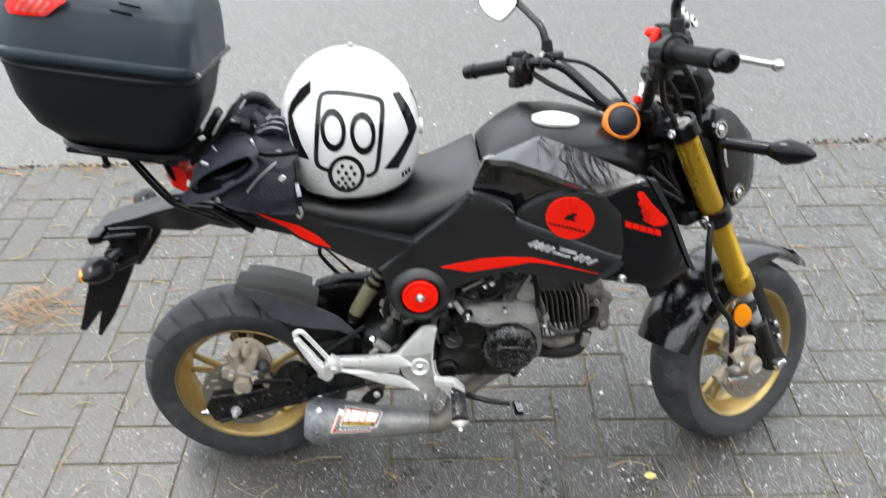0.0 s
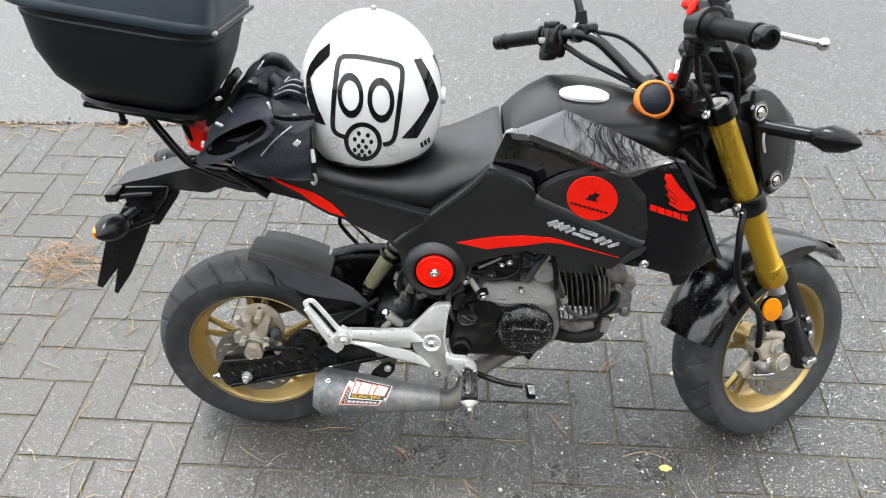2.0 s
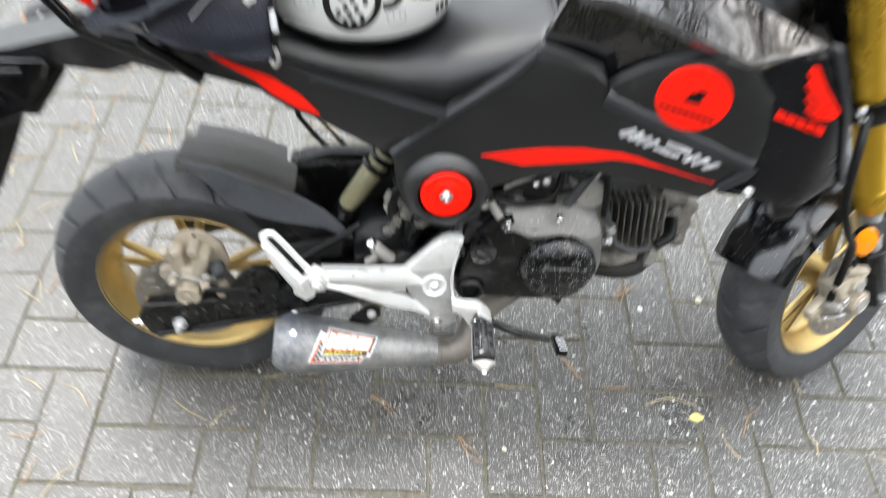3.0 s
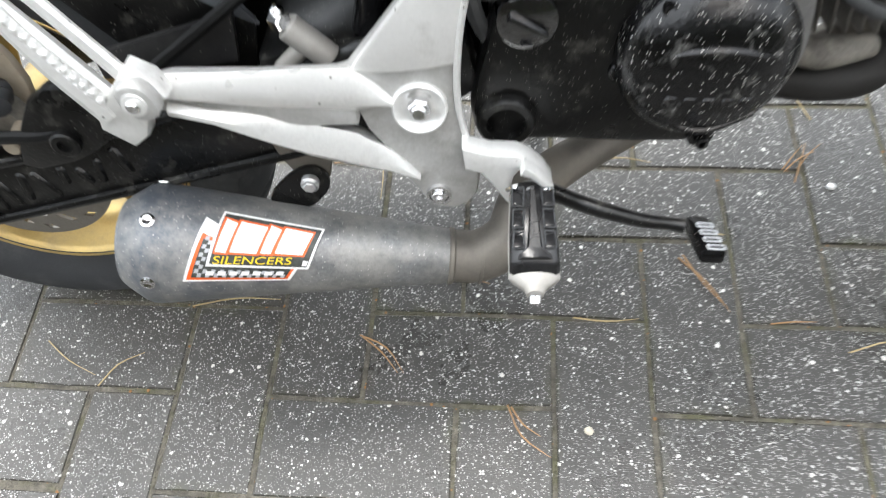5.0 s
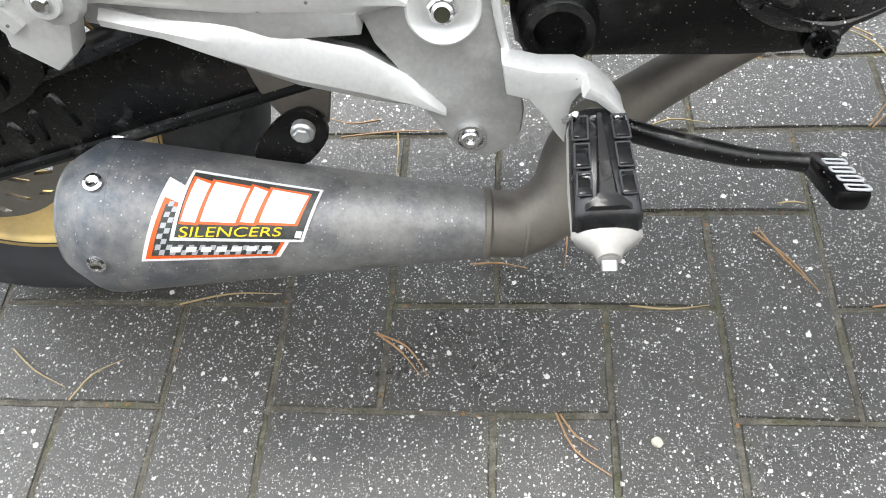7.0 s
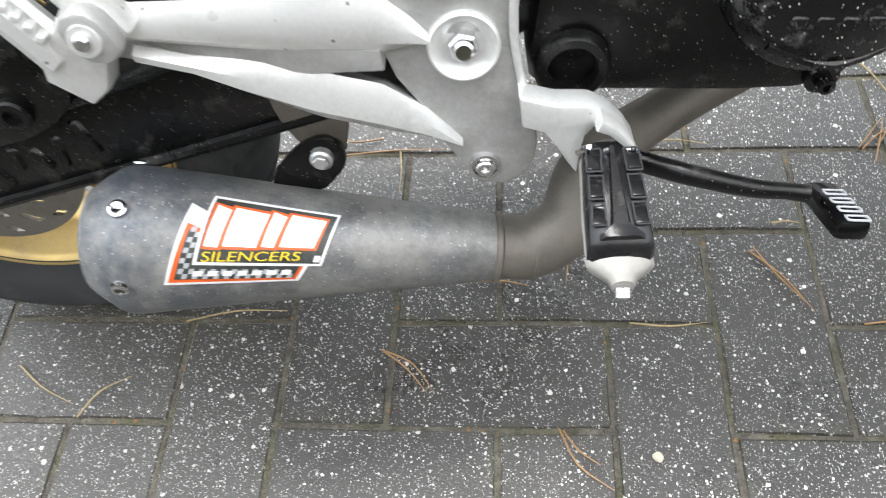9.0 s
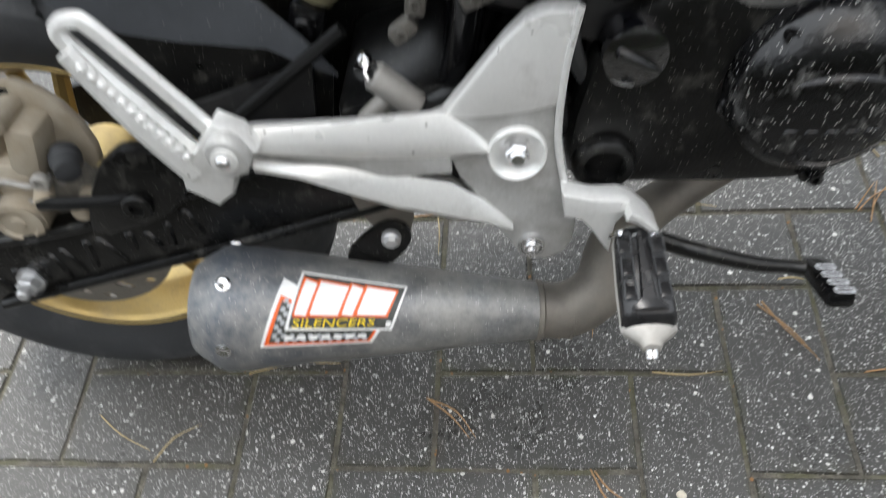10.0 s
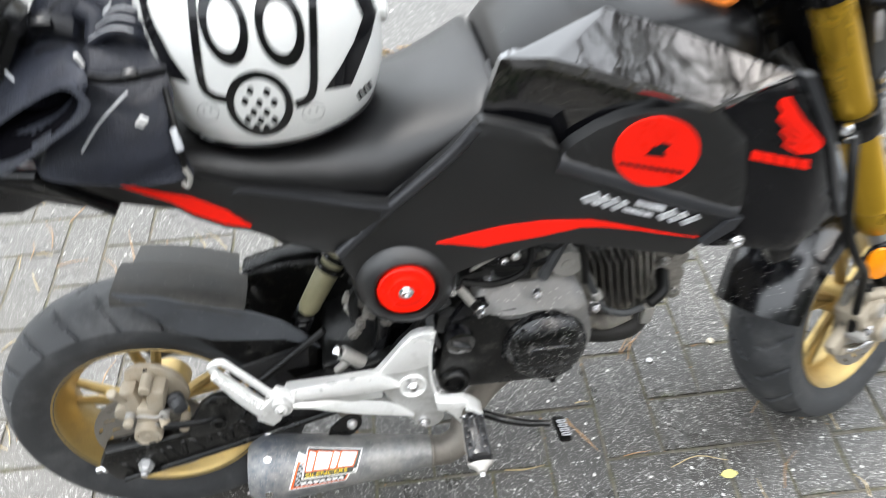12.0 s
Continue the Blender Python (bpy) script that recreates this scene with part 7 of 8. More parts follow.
part("hinge_pin", rod((0.150, -0.117, 0.166), (0.149, -0.128, 0.166), 0.0045), M["bare_alu"], case)
part("base_plate", skin([case_ring(z, x0, x1, w, 4.0, front_w=fw) for z, x0, x1, w, fw in ((-0.008, -0.100, 0.140, 0.118, 0.11), (-0.002, -0.108, 0.146, 0.124, 0.116), (0.006, -0.104, 0.144, 0.122, 0.114))]), M["satin_black"], case)
part("front_lip", skin([[(x, y, z) for y in lin(-w, w, 7)] + [(x + 0.006, y, z - 0.010) for y in lin(w, -w, 7)] for x, w, z in ((0.135, 0.118, 0.002), (0.160, 0.116, 0.030), (0.178, 0.112, 0.062), (0.186, 0.108, 0.080))]), M["satin_black"], case)

# ---- helmet on the seat ----
HEL = BIKE @ Matrix.Translation((0.302, -0.012, 0.874))
helmet = thing("helmet", "white full-face helmet with black graphics, resting on the seat", "helmet", matrix=HEL)
HA, HB, HC = 0.137, 0.143, 0.153
def girth(z):
    """How wide the shell is at height z, as a share of its widest: domed above, steep-sided below."""
    t = min(1.0, abs(z) / HC)
    return math.sqrt(1 - t * t) if z > 0 else (1 - t ** 2.7) ** (1 / 2.7)
def shell_point(th, z, k=1.0):
    w = girth(z) * k
    return Vector((HA * w * math.cos(th), HB * w * math.sin(th), z))
HBASE = -0.102
rings = []
for ph in lin(math.pi / 2 - 0.02, 0, 26):
    rings.append([shell_point(th, HC * math.sin(ph)) for th in lin(0, 2 * math.pi, 128, endpoint=False)])
for z in lin(-0.006, HBASE, 18):
    rings.append([shell_point(th, z) for th in lin(0, 2 * math.pi, 128, endpoint=False)])
for k, z in ((0.97, HBASE - 0.005), (0.92, HBASE - 0.004), (0.88, HBASE + 0.02)):
    rings.append([shell_point(th, HBASE, k) + Vector((0, 0, z - HBASE)) for th in lin(0, 2 * math.pi, 128, endpoint=False)])
part("shell", skin(rings), M["white_shell"], helmet, "glossy white shell, lightly scratched")

# graphics are laid on the shell's side, drawn in a plane that faces its flank
GN = Vector((0.098, -0.925, 0.365)).normalized()
GU = Vector((0, 0, 1)).cross(GN).normalized()
GV = GN.cross(GU)
def inside(p):
    if abs(p.z) >= HC:
        return False
    w = girth(p.z)
    return (p.x / (HA * w)) ** 2 + (p.y / (HB * w)) ** 2 < 1
def on_shell(u, v, proud=0.0009):
    """The point of the shell's skin behind (u, v) of that plane."""
    p = GU * u + GV * v
    far, near = 0.24, 0.0
    for _ in range(26):
        m = (far + near) / 2
        if inside(p + GN * m):
            near = m
        else:
            far = m
    return p + GN * (far + proud)


def decal(name, outer, inner=None, proud=0.0009, material="black_film", label=""):
    """A film on the shell: a band between two outlines of equal length, or a filled outline."""
    if inner is None:
        c = (sum(p[0] for p in outer) / len(outer), sum(p[1] for p in outer) / len(outer))
        rows = [[on_shell(c[0] + (p[0] - c[0]) * k, c[1] + (p[1] - c[1]) * k, proud) for p in outer] for k in (1.0, 0.75, 0.5, 0.25, 0.01)]
    else:
        rows = [[on_shell(a[0] + (b[0] - a[0]) * k, a[1] + (b[1] - a[1]) * k, proud) for a, b in zip(outer, inner)] for k in (0, 0.25, 0.5, 0.75, 1)]
    bm = skin(rows, cap=False)
    return part(name, bm, M[material], helmet, label)


def oval_line(cx, cy, a, b, n=48):
    return [(cx + a * math.cos(t), cy + b * math.sin(t)) for t in lin(0, 2 * math.pi, n, endpoint=False)]


def band_along(points, half):
    p = spline([(x, y, 0) for x, y in points], 14)
    left, right = [], []
    for i, q in enumerate(p):
        d = (p[min(i + 1, len(p) - 1)] - p[max(i - 1, 0)]).normalized()
        w = half if isinstance(half, float) else half(i / (len(p) - 1))
        left.append((q.x - d.y * w, q.y + d.x * w)), right.append((q.x + d.y * w, q.y - d.x * w))
    return left, right


def stripe(name, points, half, label="", material="black_film"):
    l, r = band_along(points, half)
    rows = [[on_shell(a[0] + (b[0] - a[0]) * k, a[1] + (b[1] - a[1]) * k, 0.0012) for a, b in zip(l, r)] for k in lin(0, 1, 9)]
    return part(name, skin(rows, cap=False, closed=False), M[material], helmet, label)


for c, a, b in (((-0.0347, -0.0100), 0.0227, 0.0391), ((0.0182, -0.0202), 0.0234, 0.0388)):
    decal("eye_ring", oval_line(*c, a, b), oval_line(*c, a * 0.67, b * 0.66), label="black oval ring")
c = (-0.0187, -0.0925)
decal("filter_ring", oval_line(*c, 0.0343, 0.0358), oval_line(*c, 0.0262, 0.0275), label="black round ring")
for dx, dy in ((-6, 16), (10, 12), (-14, 6), (0, 2), (15, 0), (-8, -7), (5, -9), (-16, -14), (-3, -17), (11, -19), (-9, -24), (1.5, -26)):
    decal("filter_dot", oval_line(c[0] + dx * 0.001, c[1] + dy * 0.001, 0.0035, 0.0044, 14))
stripe("mask_outline", ((-0.0491, -0.0825), (-0.0642, -0.0762), (-0.071, -0.063), (-0.0666, -0.0269), (-0.058, 0.0229), (-0.0524, 0.0476), (-0.0433, 0.0569), (-0.0171, 0.0556), (0.0225, 0.0477), (0.0507, 0.04), (0.058, 0.0294), (0.0555, 0.0042), (0.0451, -0.0567), (0.0386, -0.0858), (0.0304, -0.0957), (0.0174, -0.0988)), 0.0042, "black rounded outline of a mask")
def chevron(name, outer, inner, label=""):
    """An angular band of film between two lines of the graphic."""
    def fine(line):
        return [Vector(a).lerp(Vector(b), t) for a, b in zip(line, line[1:]) for t in lin(0, 1, 5, endpoint=False)] + [Vector(line[-1])]
    rows = [[on_shell(*a.lerp(b, k), 0.0012) for a, b in zip(fine(outer), fine(inner))] for k in lin(0, 1, 9)]
    return part(name, skin(rows, cap=False, closed=False), M["black_film"], helmet, label)


chevron("cheek_flash", [(-0.0656, 0.0843), (-0.0882, 0.0693), (-0.1067, 0.0488), (-0.1156, 0.029), (-0.1169, -0.0022), (-0.111, -0.0342), (-0.1059, -0.0536)], [(-0.0677, 0.0605), (-0.0826, 0.0478), (-0.0966, 0.037), (-0.1069, 0.0237), (-0.1038, 0.0017), (-0.0957, -0.0299), (-0.0835, -0.0601)], "black angular flash")
chevron("cheek_flash", [(0.0937, 0.0521), (0.1074, 0.0297), (0.1185, 0.0061), (0.1262, -0.0168), (0.1136, -0.0419), (0.0933, -0.0724), (0.0807, -0.0906)], [(0.0797, 0.0492), (0.0895, 0.028), (0.0985, 0.0037), (0.1059, -0.022), (0.0913, -0.0452), (0.0703, -0.0698), (0.0503, -0.0892)], "black angular flash")
chevron("rear_flash", [(0.1233, 0.0646), (0.1316, 0.0395), (0.1356, 0.0145), (0.1361, -0.0059)], [(0.1172, 0.0583), (0.1269, 0.0393), (0.1329, 0.0168), (0.1334, -0.0058)])
for k in range(3):
    bu, bv = 0.0860 + 0.0070 * k, -0.1010 + 0.0035 * k
    decal("plain_bar", [(bu, bv), (bu + 0.005, bv + 0.003), (bu + 0.008, bv - 0.007), (bu + 0.003, bv - 0.010)])
for c in ((-0.0745, -0.0930), (0.0345, -0.1110)):
    decal("ghost_ring", oval_line(*c, 0.0125, 0.0105, 24), oval_line(*c, 0.0112, 0.0092, 24), material="ghost_grey", label="faint grey worn ring")
    for d in (-0.004, 0.004):
        decal("ghost_mark", oval_line(c[0] + d, c[1] + 0.002, 0.0013, 0.0026, 12), material="ghost_grey")
part("top_screw", rod(Vector((0.012, 0.004, HC - 0.003)), Vector((0.013, 0.004, HC + 0.007)), 0.0055), M["bare_alu"], helmet)
part("visor_pivot", merged(rod((HA - 0.004, -0.01, -0.005), (HA + 0.006, -0.01, -0.005), 0.016)), M["white_shell"], helmet)
part("rim_trim", tube([shell_point(t, HBASE, 0.985) for t in lin(0, 2 * math.pi, 25)], 0.0045, 8, 2), M["black_film"], helmet)
part("lining", skin([[shell_point(t, z, 0.86) for t in lin(0, 2 * math.pi, 32, endpoint=False)] for z in (-0.118, -0.06, 0.02, 0.10)]), M["glove_lining"], helmet)

# ---- gloves tucked between helmet and case ----
def sleeve(rings, seg=40, wrinkle=0.0016, seed=1):
    """A soft open sleeve through oval rings, each (centre, half its width, half its depth); the last one is its mouth."""
    rng = random.Random(seed)
    ph = [rng.uniform(0, 6.28) for _ in range(5)]
    cs, ms, ns = (spline([r[k] for r in rings], 5) for k in range(3))
    outer = []
    for i, (c, m, w) in enumerate(zip(cs, ms, ns)):
        row = []
        for j in range(seg):
            a = 2 * math.pi * j / seg
            d = 1 + (wrinkle / 0.03) * (math.sin(3 * a + ph[0] + i * 0.5) + 0.7 * math.sin(5 * a + ph[1] - i * 0.7) + 0.9 * math.sin(i * 1.3 + ph[2] + 2 * a))
            row.append(c + (m * math.copysign(abs(math.cos(a)) ** 0.8, math.cos(a)) + w * math.copysign(abs(math.sin(a)) ** 0.8, math.sin(a))) * d)
        outer.append(row)
    hem = [[c0 + (q - c0) * k + (cs[-3] - cs[-1]) * b for q in outer[-1]] for c0, k, b in ((cs[-1], 1.03, 0.0), (cs[-1], 1.02, -0.06), (cs[-1], 0.94, -0.05))]
    inner = [[cs[n] + (q - cs[n]) * 0.90 for q in outer[n]] for n in (-3, -6, -10)]
    return skin(outer + hem + inner)


def lining_of(rings, seg=32):
    c, m, w = (spline([r[k] for r in rings], 5) for k in range(3))
    return skin([[c[n] + (m[n] * math.cos(a) + w[n] * math.sin(a)) * 0.88 for a in lin(0, 2 * math.pi, seg, endpoint=False)] for n in (-2, -4, -7, -9)], cap=False)


glove = thing("glove", "navy-black textile motorcycle glove, its open cuff hanging down", "glove", "pair of gloves", BIKE)
CUFF = [((0.098, -0.060, 0.885), (0.023, 0.000, -0.006), (0.000, 0.016, 0.018)),
    ((0.095, -0.085, 0.879), (0.028, 0.000, -0.005), (-0.002, 0.019, 0.019)),
    ((0.090, -0.117, 0.875), (0.040, -0.002, 0.004), (-0.004, 0.019, 0.020)),
    ((0.082, -0.155, 0.864), (0.058, -0.010, 0.022), (-0.005, 0.015, 0.020)),
    ((0.074, -0.181, 0.843), (0.072, -0.013, 0.039), (-0.007, 0.010, 0.019))]
part("cuff", sleeve(CUFF, seed=2), M["glove"], glove)
part("lining", lining_of(CUFF), M["glove_lining"], glove, "black fleece lining in the open cuff")
part("palm", tube([(0.092, -0.062, 0.888), (0.097, -0.050, 0.908), (0.112, -0.038, 0.921), (0.134, -0.032, 0.922), (0.152, -0.040, 0.910)], [0.028, 0.032, 0.031, 0.029, 0.022], 22, 6, flat=0.82), M["glove"], glove)
part("knuckle_guard", tube([(0.108, -0.052, 0.938), (0.124, -0.046, 0.946), (0.142, -0.044, 0.941), (0.156, -0.048, 0.926)], [0.013, 0.018, 0.018, 0.012], 16, 6, flat=0.7), M["glove_leather"], glove, "black leather knuckle guard")
for points, r in (([(0.150, -0.030, 0.918), (0.163, -0.040, 0.906), (0.160, -0.058, 0.892)], 0.0150), ([(0.140, -0.048, 0.922), (0.157, -0.056, 0.908), (0.150, -0.074, 0.890)], 0.0140), ([(0.126, -0.062, 0.918), (0.140, -0.070, 0.906), (0.134, -0.086, 0.888)], 0.0130)):
    part("finger", tube(points, [r, r, r * 0.72], 14, 6), M["glove"], glove)
for points in ([(0.086, -0.082, 0.906), (0.103, -0.080, 0.926), (0.121, -0.074, 0.937)], [(0.082, -0.104, 0.893), (0.097, -0.106, 0.898), (0.114, -0.100, 0.897)]):
    part("seam", tube(points, 0.0011, 6), M["cable"], glove)
part("wrist_strap", tube([(0.048, -0.070, 0.876), (0.078, -0.085, 0.908), (0.096, -0.088, 0.917), (0.117, -0.080, 0.905)], 0.011, 10, 5, flat=0.4), M["glove_leather"], glove)
part("buckle", box((0.097, -0.098, 0.919), (0.022, 0.010, 0.014), 0.003, (30, 10, 0)), M["satin_black"], glove)
for points in ([(0.107, -0.085, 0.941), (0.113, -0.082, 0.948), (0.118, -0.075, 0.954)], [(0.143, -0.075, 0.907), (0.151, -0.070, 0.915), (0.159, -0.065, 0.921)], [(0.055, -0.125, 0.886), (0.066, -0.135, 0.877), (0.081, -0.145, 0.864)]):
    part("piping", tube(points, 0.0012, 6), M["piping"], glove)
for at, size, rot in (((0.047, -0.164, 0.868), (0.013, 0.003, 0.008), (35, 35, 15)), ((0.012, -0.168, 0.832), (0.005, 0.003, 0.015), (20, 12, 25)), ((0.131, -0.130, 0.890), (0.005, 0.003, 0.016), (10, -15, 25)), ((0.032, -0.100, 0.892), (0.012, 0.003, 0.008), (30, -20, 0))):
    part("patch", box(at, size, 0.001, rot, 1), M["white_patch"], glove, "small white patch")

glove2 = thing("glove", "navy-black textile motorcycle glove lying flat, its cuff over the seat's edge", "glove", "pair of gloves", BIKE)
CUFF2 = [((0.163, -0.045, 0.899), (0.024, 0.000, -0.003), (0.000, 0.016, 0.018)),
    ((0.162, -0.075, 0.887), (0.030, 0.000, -0.004), (0.000, 0.020, 0.020)),
    ((0.163, -0.105, 0.873), (0.039, 0.000, -0.003), (0.000, 0.024, 0.022)),
    ((0.164, -0.133, 0.853), (0.043, 0.003, -0.006), (0.000, 0.022, 0.020)),
    ((0.147, -0.152, 0.821), (0.060, 0.003, -0.012), (0.000, 0.018, 0.016)),
    ((0.133, -0.164, 0.782), (0.071, 0.004, -0.016), (0.000, 0.012, 0.012))]
part("cuff", sleeve(CUFF2, seed=8, wrinkle=0.0012), M["glove"], glove2)
part("lining", lining_of(CUFF2), M["glove_lining"], glove2)
for points in ([(0.134, -0.090, 0.891), (0.161, -0.100, 0.904), (0.182, -0.100, 0.899), (0.193, -0.090, 0.878)], [(0.140, -0.080, 0.898), (0.165, -0.090, 0.911), (0.184, -0.090, 0.906), (0.195, -0.080, 0.888)], [(0.143, -0.065, 0.903), (0.167, -0.075, 0.915), (0.184, -0.075, 0.911), (0.194, -0.065, 0.895)]):
    part("accordion_rib", tube(points, 0.0060, 10, 6), M["glove"], glove2)
    part("piping", tube([(x, y - 0.004, z + 0.005) for x, y, z in points], 0.0010, 6), M["piping"], glove2)
part("strap", tube([(0.132, -0.135, 0.874), (0.160, -0.145, 0.872), (0.186, -0.145, 0.873), (0.208, -0.130, 0.869)], 0.010, 10, 5, flat=0.4), M["glove_leather"], glove2)
part("buckle", box((0.182, -0.153, 0.877), (0.016, 0.008, 0.016), 0.002, (35, 0, 5)), M["satin_black"], glove2)
part("piping", tube([(0.174, -0.155, 0.862), (0.143, -0.172, 0.841), (0.116, -0.176, 0.813)], 0.0013, 6), M["piping"], glove2)
part("patch", box((0.184, -0.176, 0.838), (0.009, 0.003, 0.016), 0.001, (25, 40, 10), 1), M["white_patch"], glove2, "small white patch")
for k in range(4):
    part("finger", tube([(0.185 + 0.012 * (k - 1.5), -0.03, 0.865), (0.188 + 0.016 * (k - 1.5), 0.025, 0.850), (0.188 + 0.018 * (k - 1.5), 0.075, 0.812)], [0.018, 0.016, 0.013], 12, 5), M["glove_leather"], glove2)

cord = thing("bungee_cord", "black elastic cord with a metal hook holding the gloves", "cord", matrix=BIKE)
part("cord", tube([(0.203, -0.130, 0.849), (0.207, -0.150, 0.828), (0.208, -0.162, 0.798), (0.206, -0.164, 0.769)], 0.0036, 8), M["cable"], cord)
part("hook", tube([(0.206, -0.166, 0.774), (0.209, -0.167, 0.761), (0.204, -0.166, 0.751), (0.199, -0.165, 0.756)], 0.0030, 8), M["bare_alu"], cord)
part("ferrule", tube([(0.206, -0.156, 0.817), (0.207, -0.162, 0.804), (0.208, -0.165, 0.795)], 0.0044, 8), M["piping"], cord)
part("hook", tube([(0.003, -0.120, 0.800), (-0.029, -0.100, 0.776), (-0.044, -0.100, 0.775), (-0.049, -0.098, 0.764), (-0.032, -0.095, 0.766)], 0.0036, 8), M["cable"], cord)

# ---- orange and black pouch at the steering head ----
pouch = thing("pouch", "small round orange and black cloth pouch behind the handlebar", "pouch", matrix=BIKE @ Matrix.Translation((0.838, -0.045, 0.868)) @ pose(0, 0, 0, -32, 10, -6))
part("core", lathe([(-0.026 * math.cos(a), 0.033 * math.sin(a)) for a in lin(0, math.pi, 16)], (0, 0, 0), (0, 1, 0), 32), M["glove"], pouch, "black cloth side")
part("orange_band", lathe([(0.014 * math.cos(b), 0.032 + 0.0055 * math.sin(b)) for b in lin(0, 2 * math.pi, 14, endpoint=False)], (0, 0, 0), (0, 1, 0), 40, True), M["orange_cloth"], pouch, "padded orange band")

key = thing("ignition_key", "ignition key with a red head in the lock", "key", matrix=BIKE)
part("blade", rod((0.878, -0.010, 0.872), (0.877, -0.010, 0.890), 0.0035), M["chrome"], key, steer=True)
part("bow", box((0.877, -0.010, 0.896), (0.034, 0.012, 0.016), 0.005, (0, 15, 30)), M["red_paint"], key, "red plastic key head", steer=True)
part("key_ring", tube([(0.880, -0.014, 0.902), (0.884, -0.012, 0.914), (0.888, -0.010, 0.926)], 0.0055, 8), M["chrome"], key, "bright metal tag", steer=True)

# ---- litter on the paving ----
def needle(rng, x0, y0, x1, y1, bend, r, z=0.003):
    a, b = Vector((x0, y0, z)), Vector((x1, y1, z + rng.uniform(0, 0.003)))
    m = a.lerp(b, 0.5) + Vector((-(y1 - y0), x1 - x0, 0)) * bend + Vector((0, 0, rng.uniform(0.0005, 0.004)))
    return tube([a, m, b], [r, r, r * 0.4], 4, 3)


def scatter():
    rng = random.Random(11)
    brown, straw = [], []
    for x0, y0, x1, y1, bend in ((0.700, 0.032, 0.753, -0.041, 0.04), (0.706, 0.036, 0.750, -0.036, -0.05), (0.315, -0.088, 0.372, -0.134, 0.12), (0.318, -0.090, 0.365, -0.134, 0.05), (0.493, -0.166, 0.541, -0.223, -0.14), (0.497, -0.168, 0.53, -0.20, -0.1),
                                 (0.510, 0.040, 0.506, -0.011, 0.02), (0.247, 0.167, 0.369, 0.173, 0.02), (0.847, 0.170, 0.880, 0.211, 0.0), (0.850, 0.168, 0.893, 0.20, 0.05), (0.409, -0.008, 0.468, -0.013, 0.06), (0.798, -0.054, 0.85, -0.05, 0.02), (0.86, 0.15, 0.885, 0.215, 0.0), (0.868, 0.173, 0.905, 0.215, 0.04), (1.16, -0.02, 1.15, 0.10, 0.05)):
        brown.append(needle(rng, x0, y0, x1, y1, bend, 0.0011))
    for x0, y0, x1, y1, bend in ((0.011, -0.166, 0.057, -0.122, 0.1), (-0.069, -0.112, 0.004, -0.153, -0.05), (0.569, -0.055, 0.646, -0.054, -0.06), (0.315, 0.173, 0.319, 0.107, 0.03), (0.731, 0.067, 0.760, 0.065, 0.02), (0.10, -0.058, 0.21, -0.045, 0.05), (1.36, 0.30, 1.40, 0.33, 0.2), (1.22, -0.05, 1.24, 0.07, 0.12)):
        straw.append(needle(rng, x0, y0, x1, y1, bend, 0.0010))
    for _ in range(46):                       # the heap of needles behind the bike
        x, y, a = -0.80 + rng.gauss(0, 0.075), 0.51 + rng.gauss(0, 0.042), rng.uniform(-0.9, 0.9)
        l = rng.uniform(0.04, 0.09)
        brown.append(needle(rng, x - l * math.cos(a), y - l * math.sin(a), x + l * math.cos(a), y + l * math.sin(a), rng.uniform(-0.1, 0.1), 0.0012, 0.004 + rng.uniform(0, 0.010)))
    for _ in range(230):                      # along the road's edge
        x, a = rng.uniform(-1.9, 0.6) if rng.random() < 0.75 else rng.uniform(0.6, 2.6), rng.gauss(0, 0.5)
        y = EDGE_Y - 0.02 + math.tan(radians(EDGE_TURN)) * x + rng.gauss(0, 0.022)
        l = rng.uniform(0.02, 0.05)
        (brown if rng.random() < 0.6 else straw).append(needle(rng, x - l * math.cos(a), y - l * math.sin(a), x + l * math.cos(a), y + l * math.sin(a), rng.uniform(-0.15, 0.15), 0.0011))
    for _ in range(340):                      # loose ones on the paving
        x, y, a = rng.uniform(-1.6, 0.2) if rng.random() < 0.65 else rng.uniform(0.2, 2.2), rng.uniform(-0.4, 1.25), rng.uniform(0, math.pi)
        l = rng.uniform(0.02, 0.055)
        if -0.15 < x < 0.75 and y < 0.15:
            continue
        (brown if rng.random() < 0.35 else straw).append(needle(rng, x - l * math.cos(a), y - l * math.sin(a), x + l * math.cos(a), y + l * math.sin(a), rng.uniform(-0.15, 0.15), 0.0011))
    tagged(part("pine_needles", merged(*brown), M["needle"]), "scattered dry brown pine needles on the paving", "needles", kind="stuff")
    tagged(part("straw", merged(*straw), M["pale_straw"]), "scattered pale dry grass stalks on the paving", "straw", kind="stuff")


scatter()


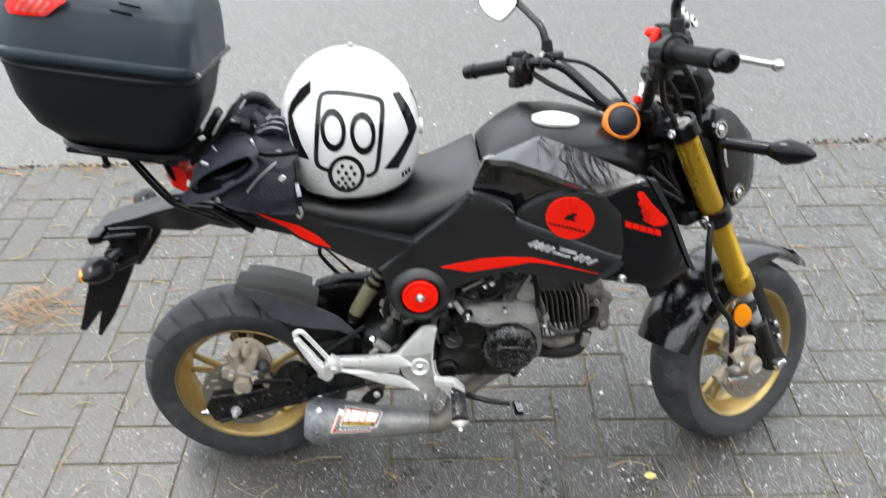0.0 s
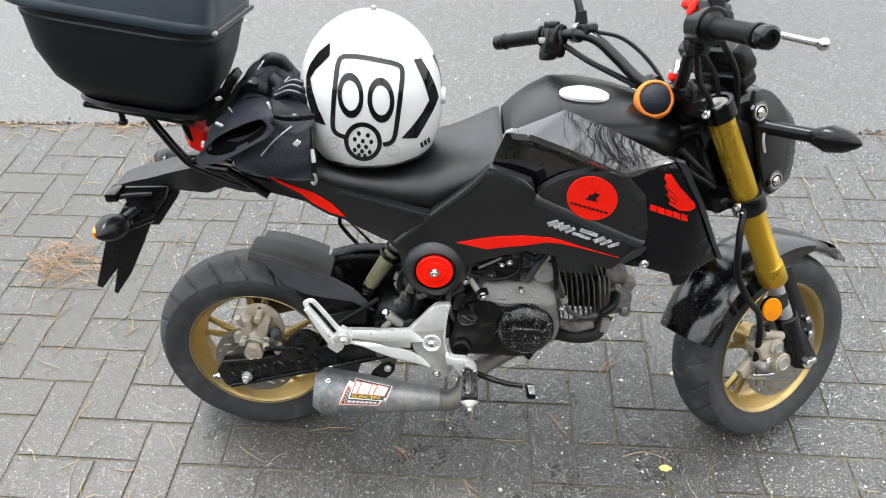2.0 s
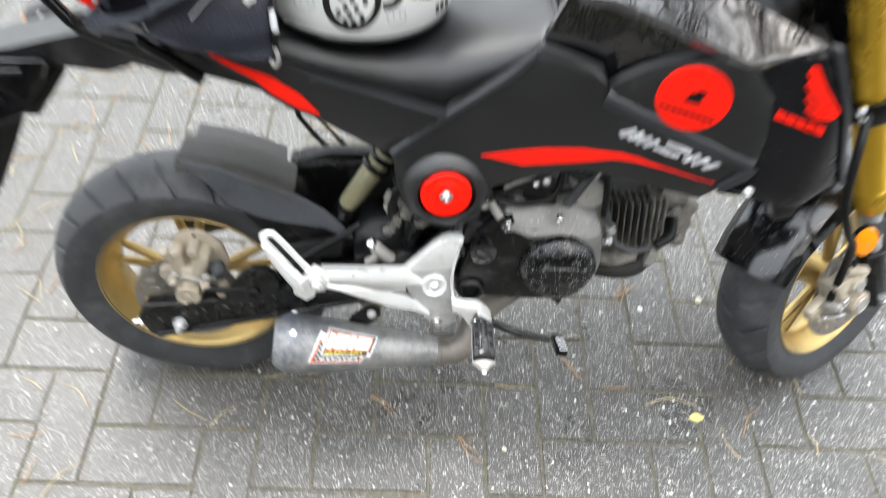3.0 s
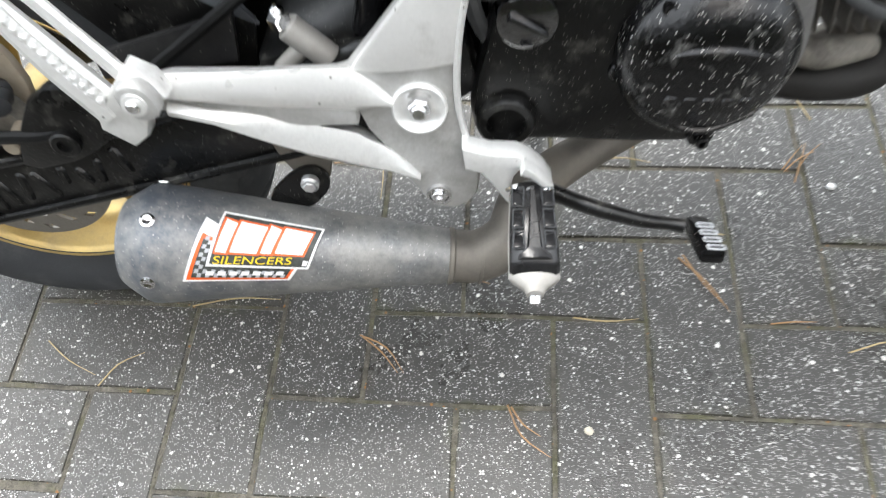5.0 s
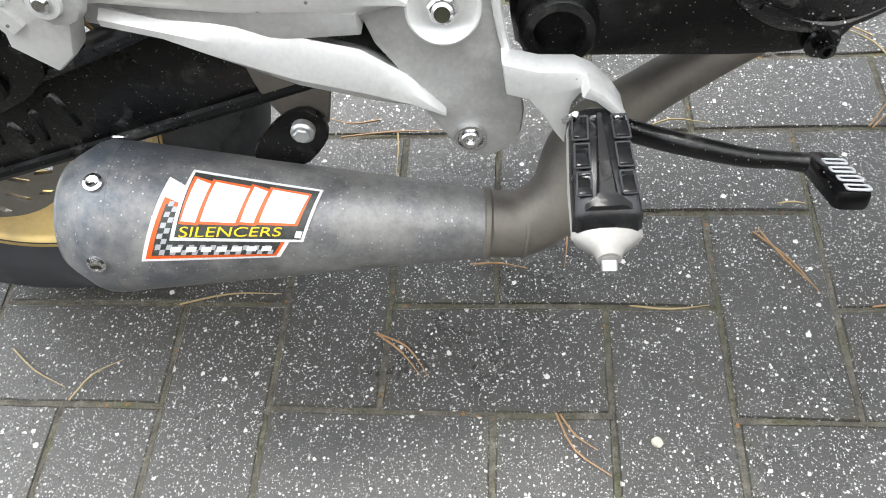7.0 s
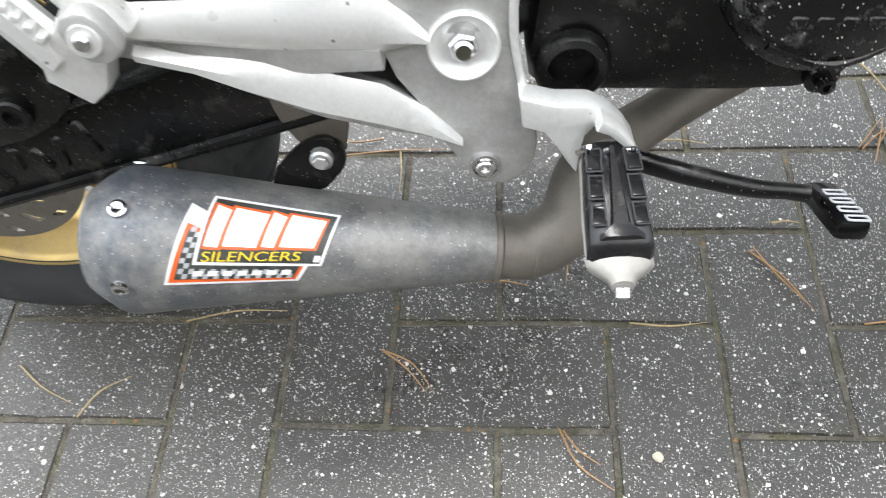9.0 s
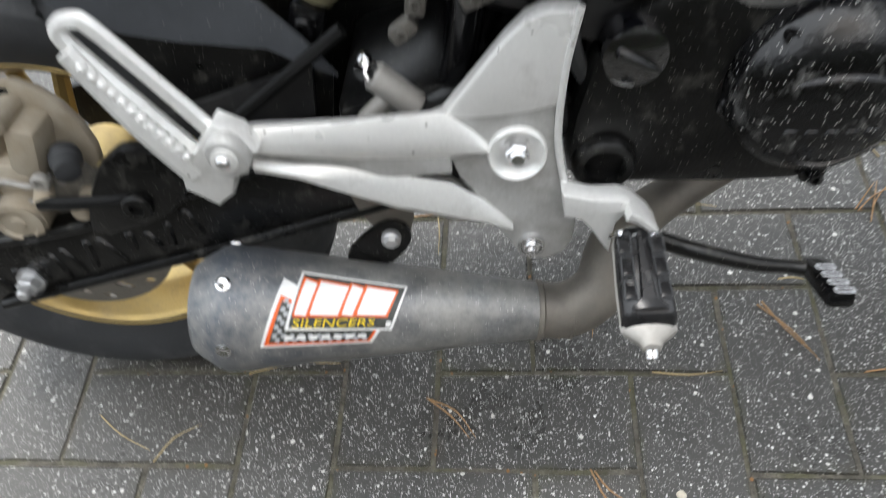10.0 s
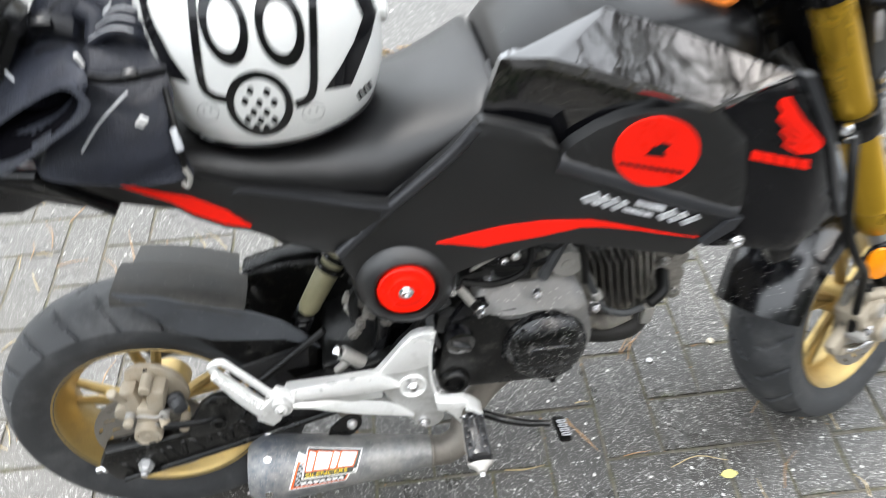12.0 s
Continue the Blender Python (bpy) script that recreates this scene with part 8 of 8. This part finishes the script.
def edge_dirt():
    """Crumbs of soil and rotted litter gathered where paving and road meet."""
    rng = random.Random(23)
    co, fa = [], []
    for _ in range(1700):
        x = rng.uniform(-2.2, 3.2)
        y = EDGE_Y + 0.004 + math.tan(radians(EDGE_TURN)) * x + rng.gauss(0, 0.010 + 0.008 * math.sin(x * 2.3) ** 2)
        r = abs(rng.gauss(0.0035, 0.003)) + 0.0015
        k = len(co)
        co += [(x + r * math.cos(a + x * 40) * rng.uniform(0.7, 1.5), y + r * math.sin(a + x * 40), -0.008) for a in (0, 1.57, 3.14, 4.71)] + [(x, y, r * rng.uniform(0.2, 0.7) - 0.001)]
        fa += [(k, k + 1, k + 4), (k + 1, k + 2, k + 4), (k + 2, k + 3, k + 4), (k + 3, k, k + 4)]
    me = bpy.data.meshes.new("edge_dirt")
    me.from_pydata(co, [], fa)
    me.materials.append(M["dark_soil"])
    tagged(new("edge_dirt", me), "dark crumbs of soil along the road's edge", "dirt", kind="stuff")


edge_dirt()


def pebble(x, y, r, material, label):
    rng = random.Random(int(x * 1000))
    bm = bmesh.new()
    bmesh.ops.create_icosphere(bm, subdivisions=2, radius=r)
    for v in bm.verts:
        v.co = Vector((v.co.x * rng.uniform(0.85, 1.1), v.co.y * rng.uniform(0.8, 1.1), v.co.z * 0.5)) + Vector((x, y, r * 0.42))
    return tagged(part("pebble", bm, material), label, "pebble", "loose pebbles")


pebble(0.583, -0.191, 0.0055, M["pebble"], "small pale pebble on the paving")
pebble(0.905, 0.145, 0.006, M["white_patch"], "small white pebble on the paving")
pebble(1.045, 0.175, 0.008, M["pebble"], "small pale pebble on the paving")
leaf_bm = skin([[(0.981 + u, -0.111 + v * 0.4, 0.004 + 0.006 * abs(v) * 20 * k) for u, v in ((-0.016, 0), (-0.008, 0.016 * k), (0.004, 0.020 * k), (0.016, 0.004 * k))] for k in (-1, 0, 1)], cap=False, closed=False)
ex = bmesh.ops.extrude_face_region(leaf_bm, geom=leaf_bm.faces[:])
bmesh.ops.translate(leaf_bm, vec=(0, 0, -0.0008), verts=[v for v in ex["geom"] if isinstance(v, bmesh.types.BMVert)])
tagged(part("fallen_leaf", leaf_bm, M["leaf"]), "small fallen yellow leaf on the paving", "leaf")

# ---- paving stones in a herringbone bond ----
PITCH, PX, PY = 0.1091, 0.1065, -0.1680
def lay_x(i):
    """Where the i-th joint lies along the strip: the stones close up a little towards one end."""
    return PX + (0.1098 if i > 0 else 0.1045) * i
def lay_y(j):
    return PY + 0.1129 * j
pavement = new("pavement")
tagged(pavement, "dark grey concrete paving stones in a herringbone bond", "pavement", kind="structure")


def paver_mesh(name, lx, ly, seed):
    """One stone: worn, uneven edges and a chamfered top."""
    rng = random.Random(seed)
    hx, hy, c = lx / 2, ly / 2, 0.0015
    across, along_ = (3, 2) if lx > ly else (2, 3)
    ring_ = [(-1 + 2 * k / across, -1) for k in range(across)] + [(1, -1 + 2 * k / along_) for k in range(along_)]
    ring_ += [(-x, -y) for x, y in ring_]
    wear = [(rng.uniform(0.0, 0.0018), rng.uniform(-0.0008, 0.0004)) for _ in ring_]
    mid = [(x * (hx - w), y * (hy - w), -0.0020) for (x, y), (w, _) in zip(ring_, wear)]
    low = [(x, y, -0.028) for x, y, _ in mid]
    top = [(x * (hx - w - c), y * (hy - w - c), z) for (x, y), (w, z) in zip(ring_, wear)]
    bm2 = skin([low, mid, top])
    me = bpy.data.meshes.new(name)
    bmesh.ops.recalc_face_normals(bm2, faces=bm2.faces)
    bm2.to_mesh(me)
    bm2.free()
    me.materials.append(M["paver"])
    return me


JOINT = 0.0034
flat_meshes = [paver_mesh("paver", 2 * PITCH - JOINT, PITCH - JOINT, k) for k in range(6)]
upright_meshes = [paver_mesh("paver", PITCH - JOINT, 2 * PITCH - JOINT, 9 + k) for k in range(6)]
rng = random.Random(5)
rest = []
for row in range(-24, 16):
    for col in range(-36, 38):
        k = (col - row) % 4
        if k == 2:
            cx, cy, meshes = lay_x(col + 1), lay_y(row + 0.5), flat_meshes
        elif k == 0:
            cx, cy, meshes = lay_x(col + 0.5), lay_y(row), upright_meshes
        else:
            continue
        if cy > EDGE_Y - 0.085 + math.tan(radians(EDGE_TURN)) * cx:
            continue
        z, me = rng.uniform(-0.0003, 0.0012), rng.choice(meshes)
        if -1.35 < cx < 2.05 and -0.36 < cy < 1.4:
            ob = new("paver", me)
            ob.parent = pavement
            ob.matrix_world = pose(cx, cy, z, rng.gauss(0, 0.12), rng.gauss(0, 0.12), rng.gauss(0, 0.35)) @ Matrix.Diagonal((1.005 if cx > 0.1 else 0.958, 1.034, 1, 1))
        else:
            b = bmesh.new()
            b.from_mesh(me)
            b.transform(pose(cx, cy, z, 0, 0, rng.gauss(0, 0.25)))
            rest.append(b)
outer = part("paving_stones", merged(*rest), M["paver"], pavement)
outer["kind"] = "stuff"
# a row of stones closes the paving off against the road
for k in range(44):
    x = -2.4 + 0.1091 * k
    ob = new("edge_stone", upright_meshes[k % 4])
    ob.parent = pavement
    ob.matrix_world = pose(x, EDGE_Y + math.tan(radians(EDGE_TURN)) * x - 0.112 + 0.0, rng.uniform(-0.0008, 0.0004), 0, 0, EDGE_TURN)
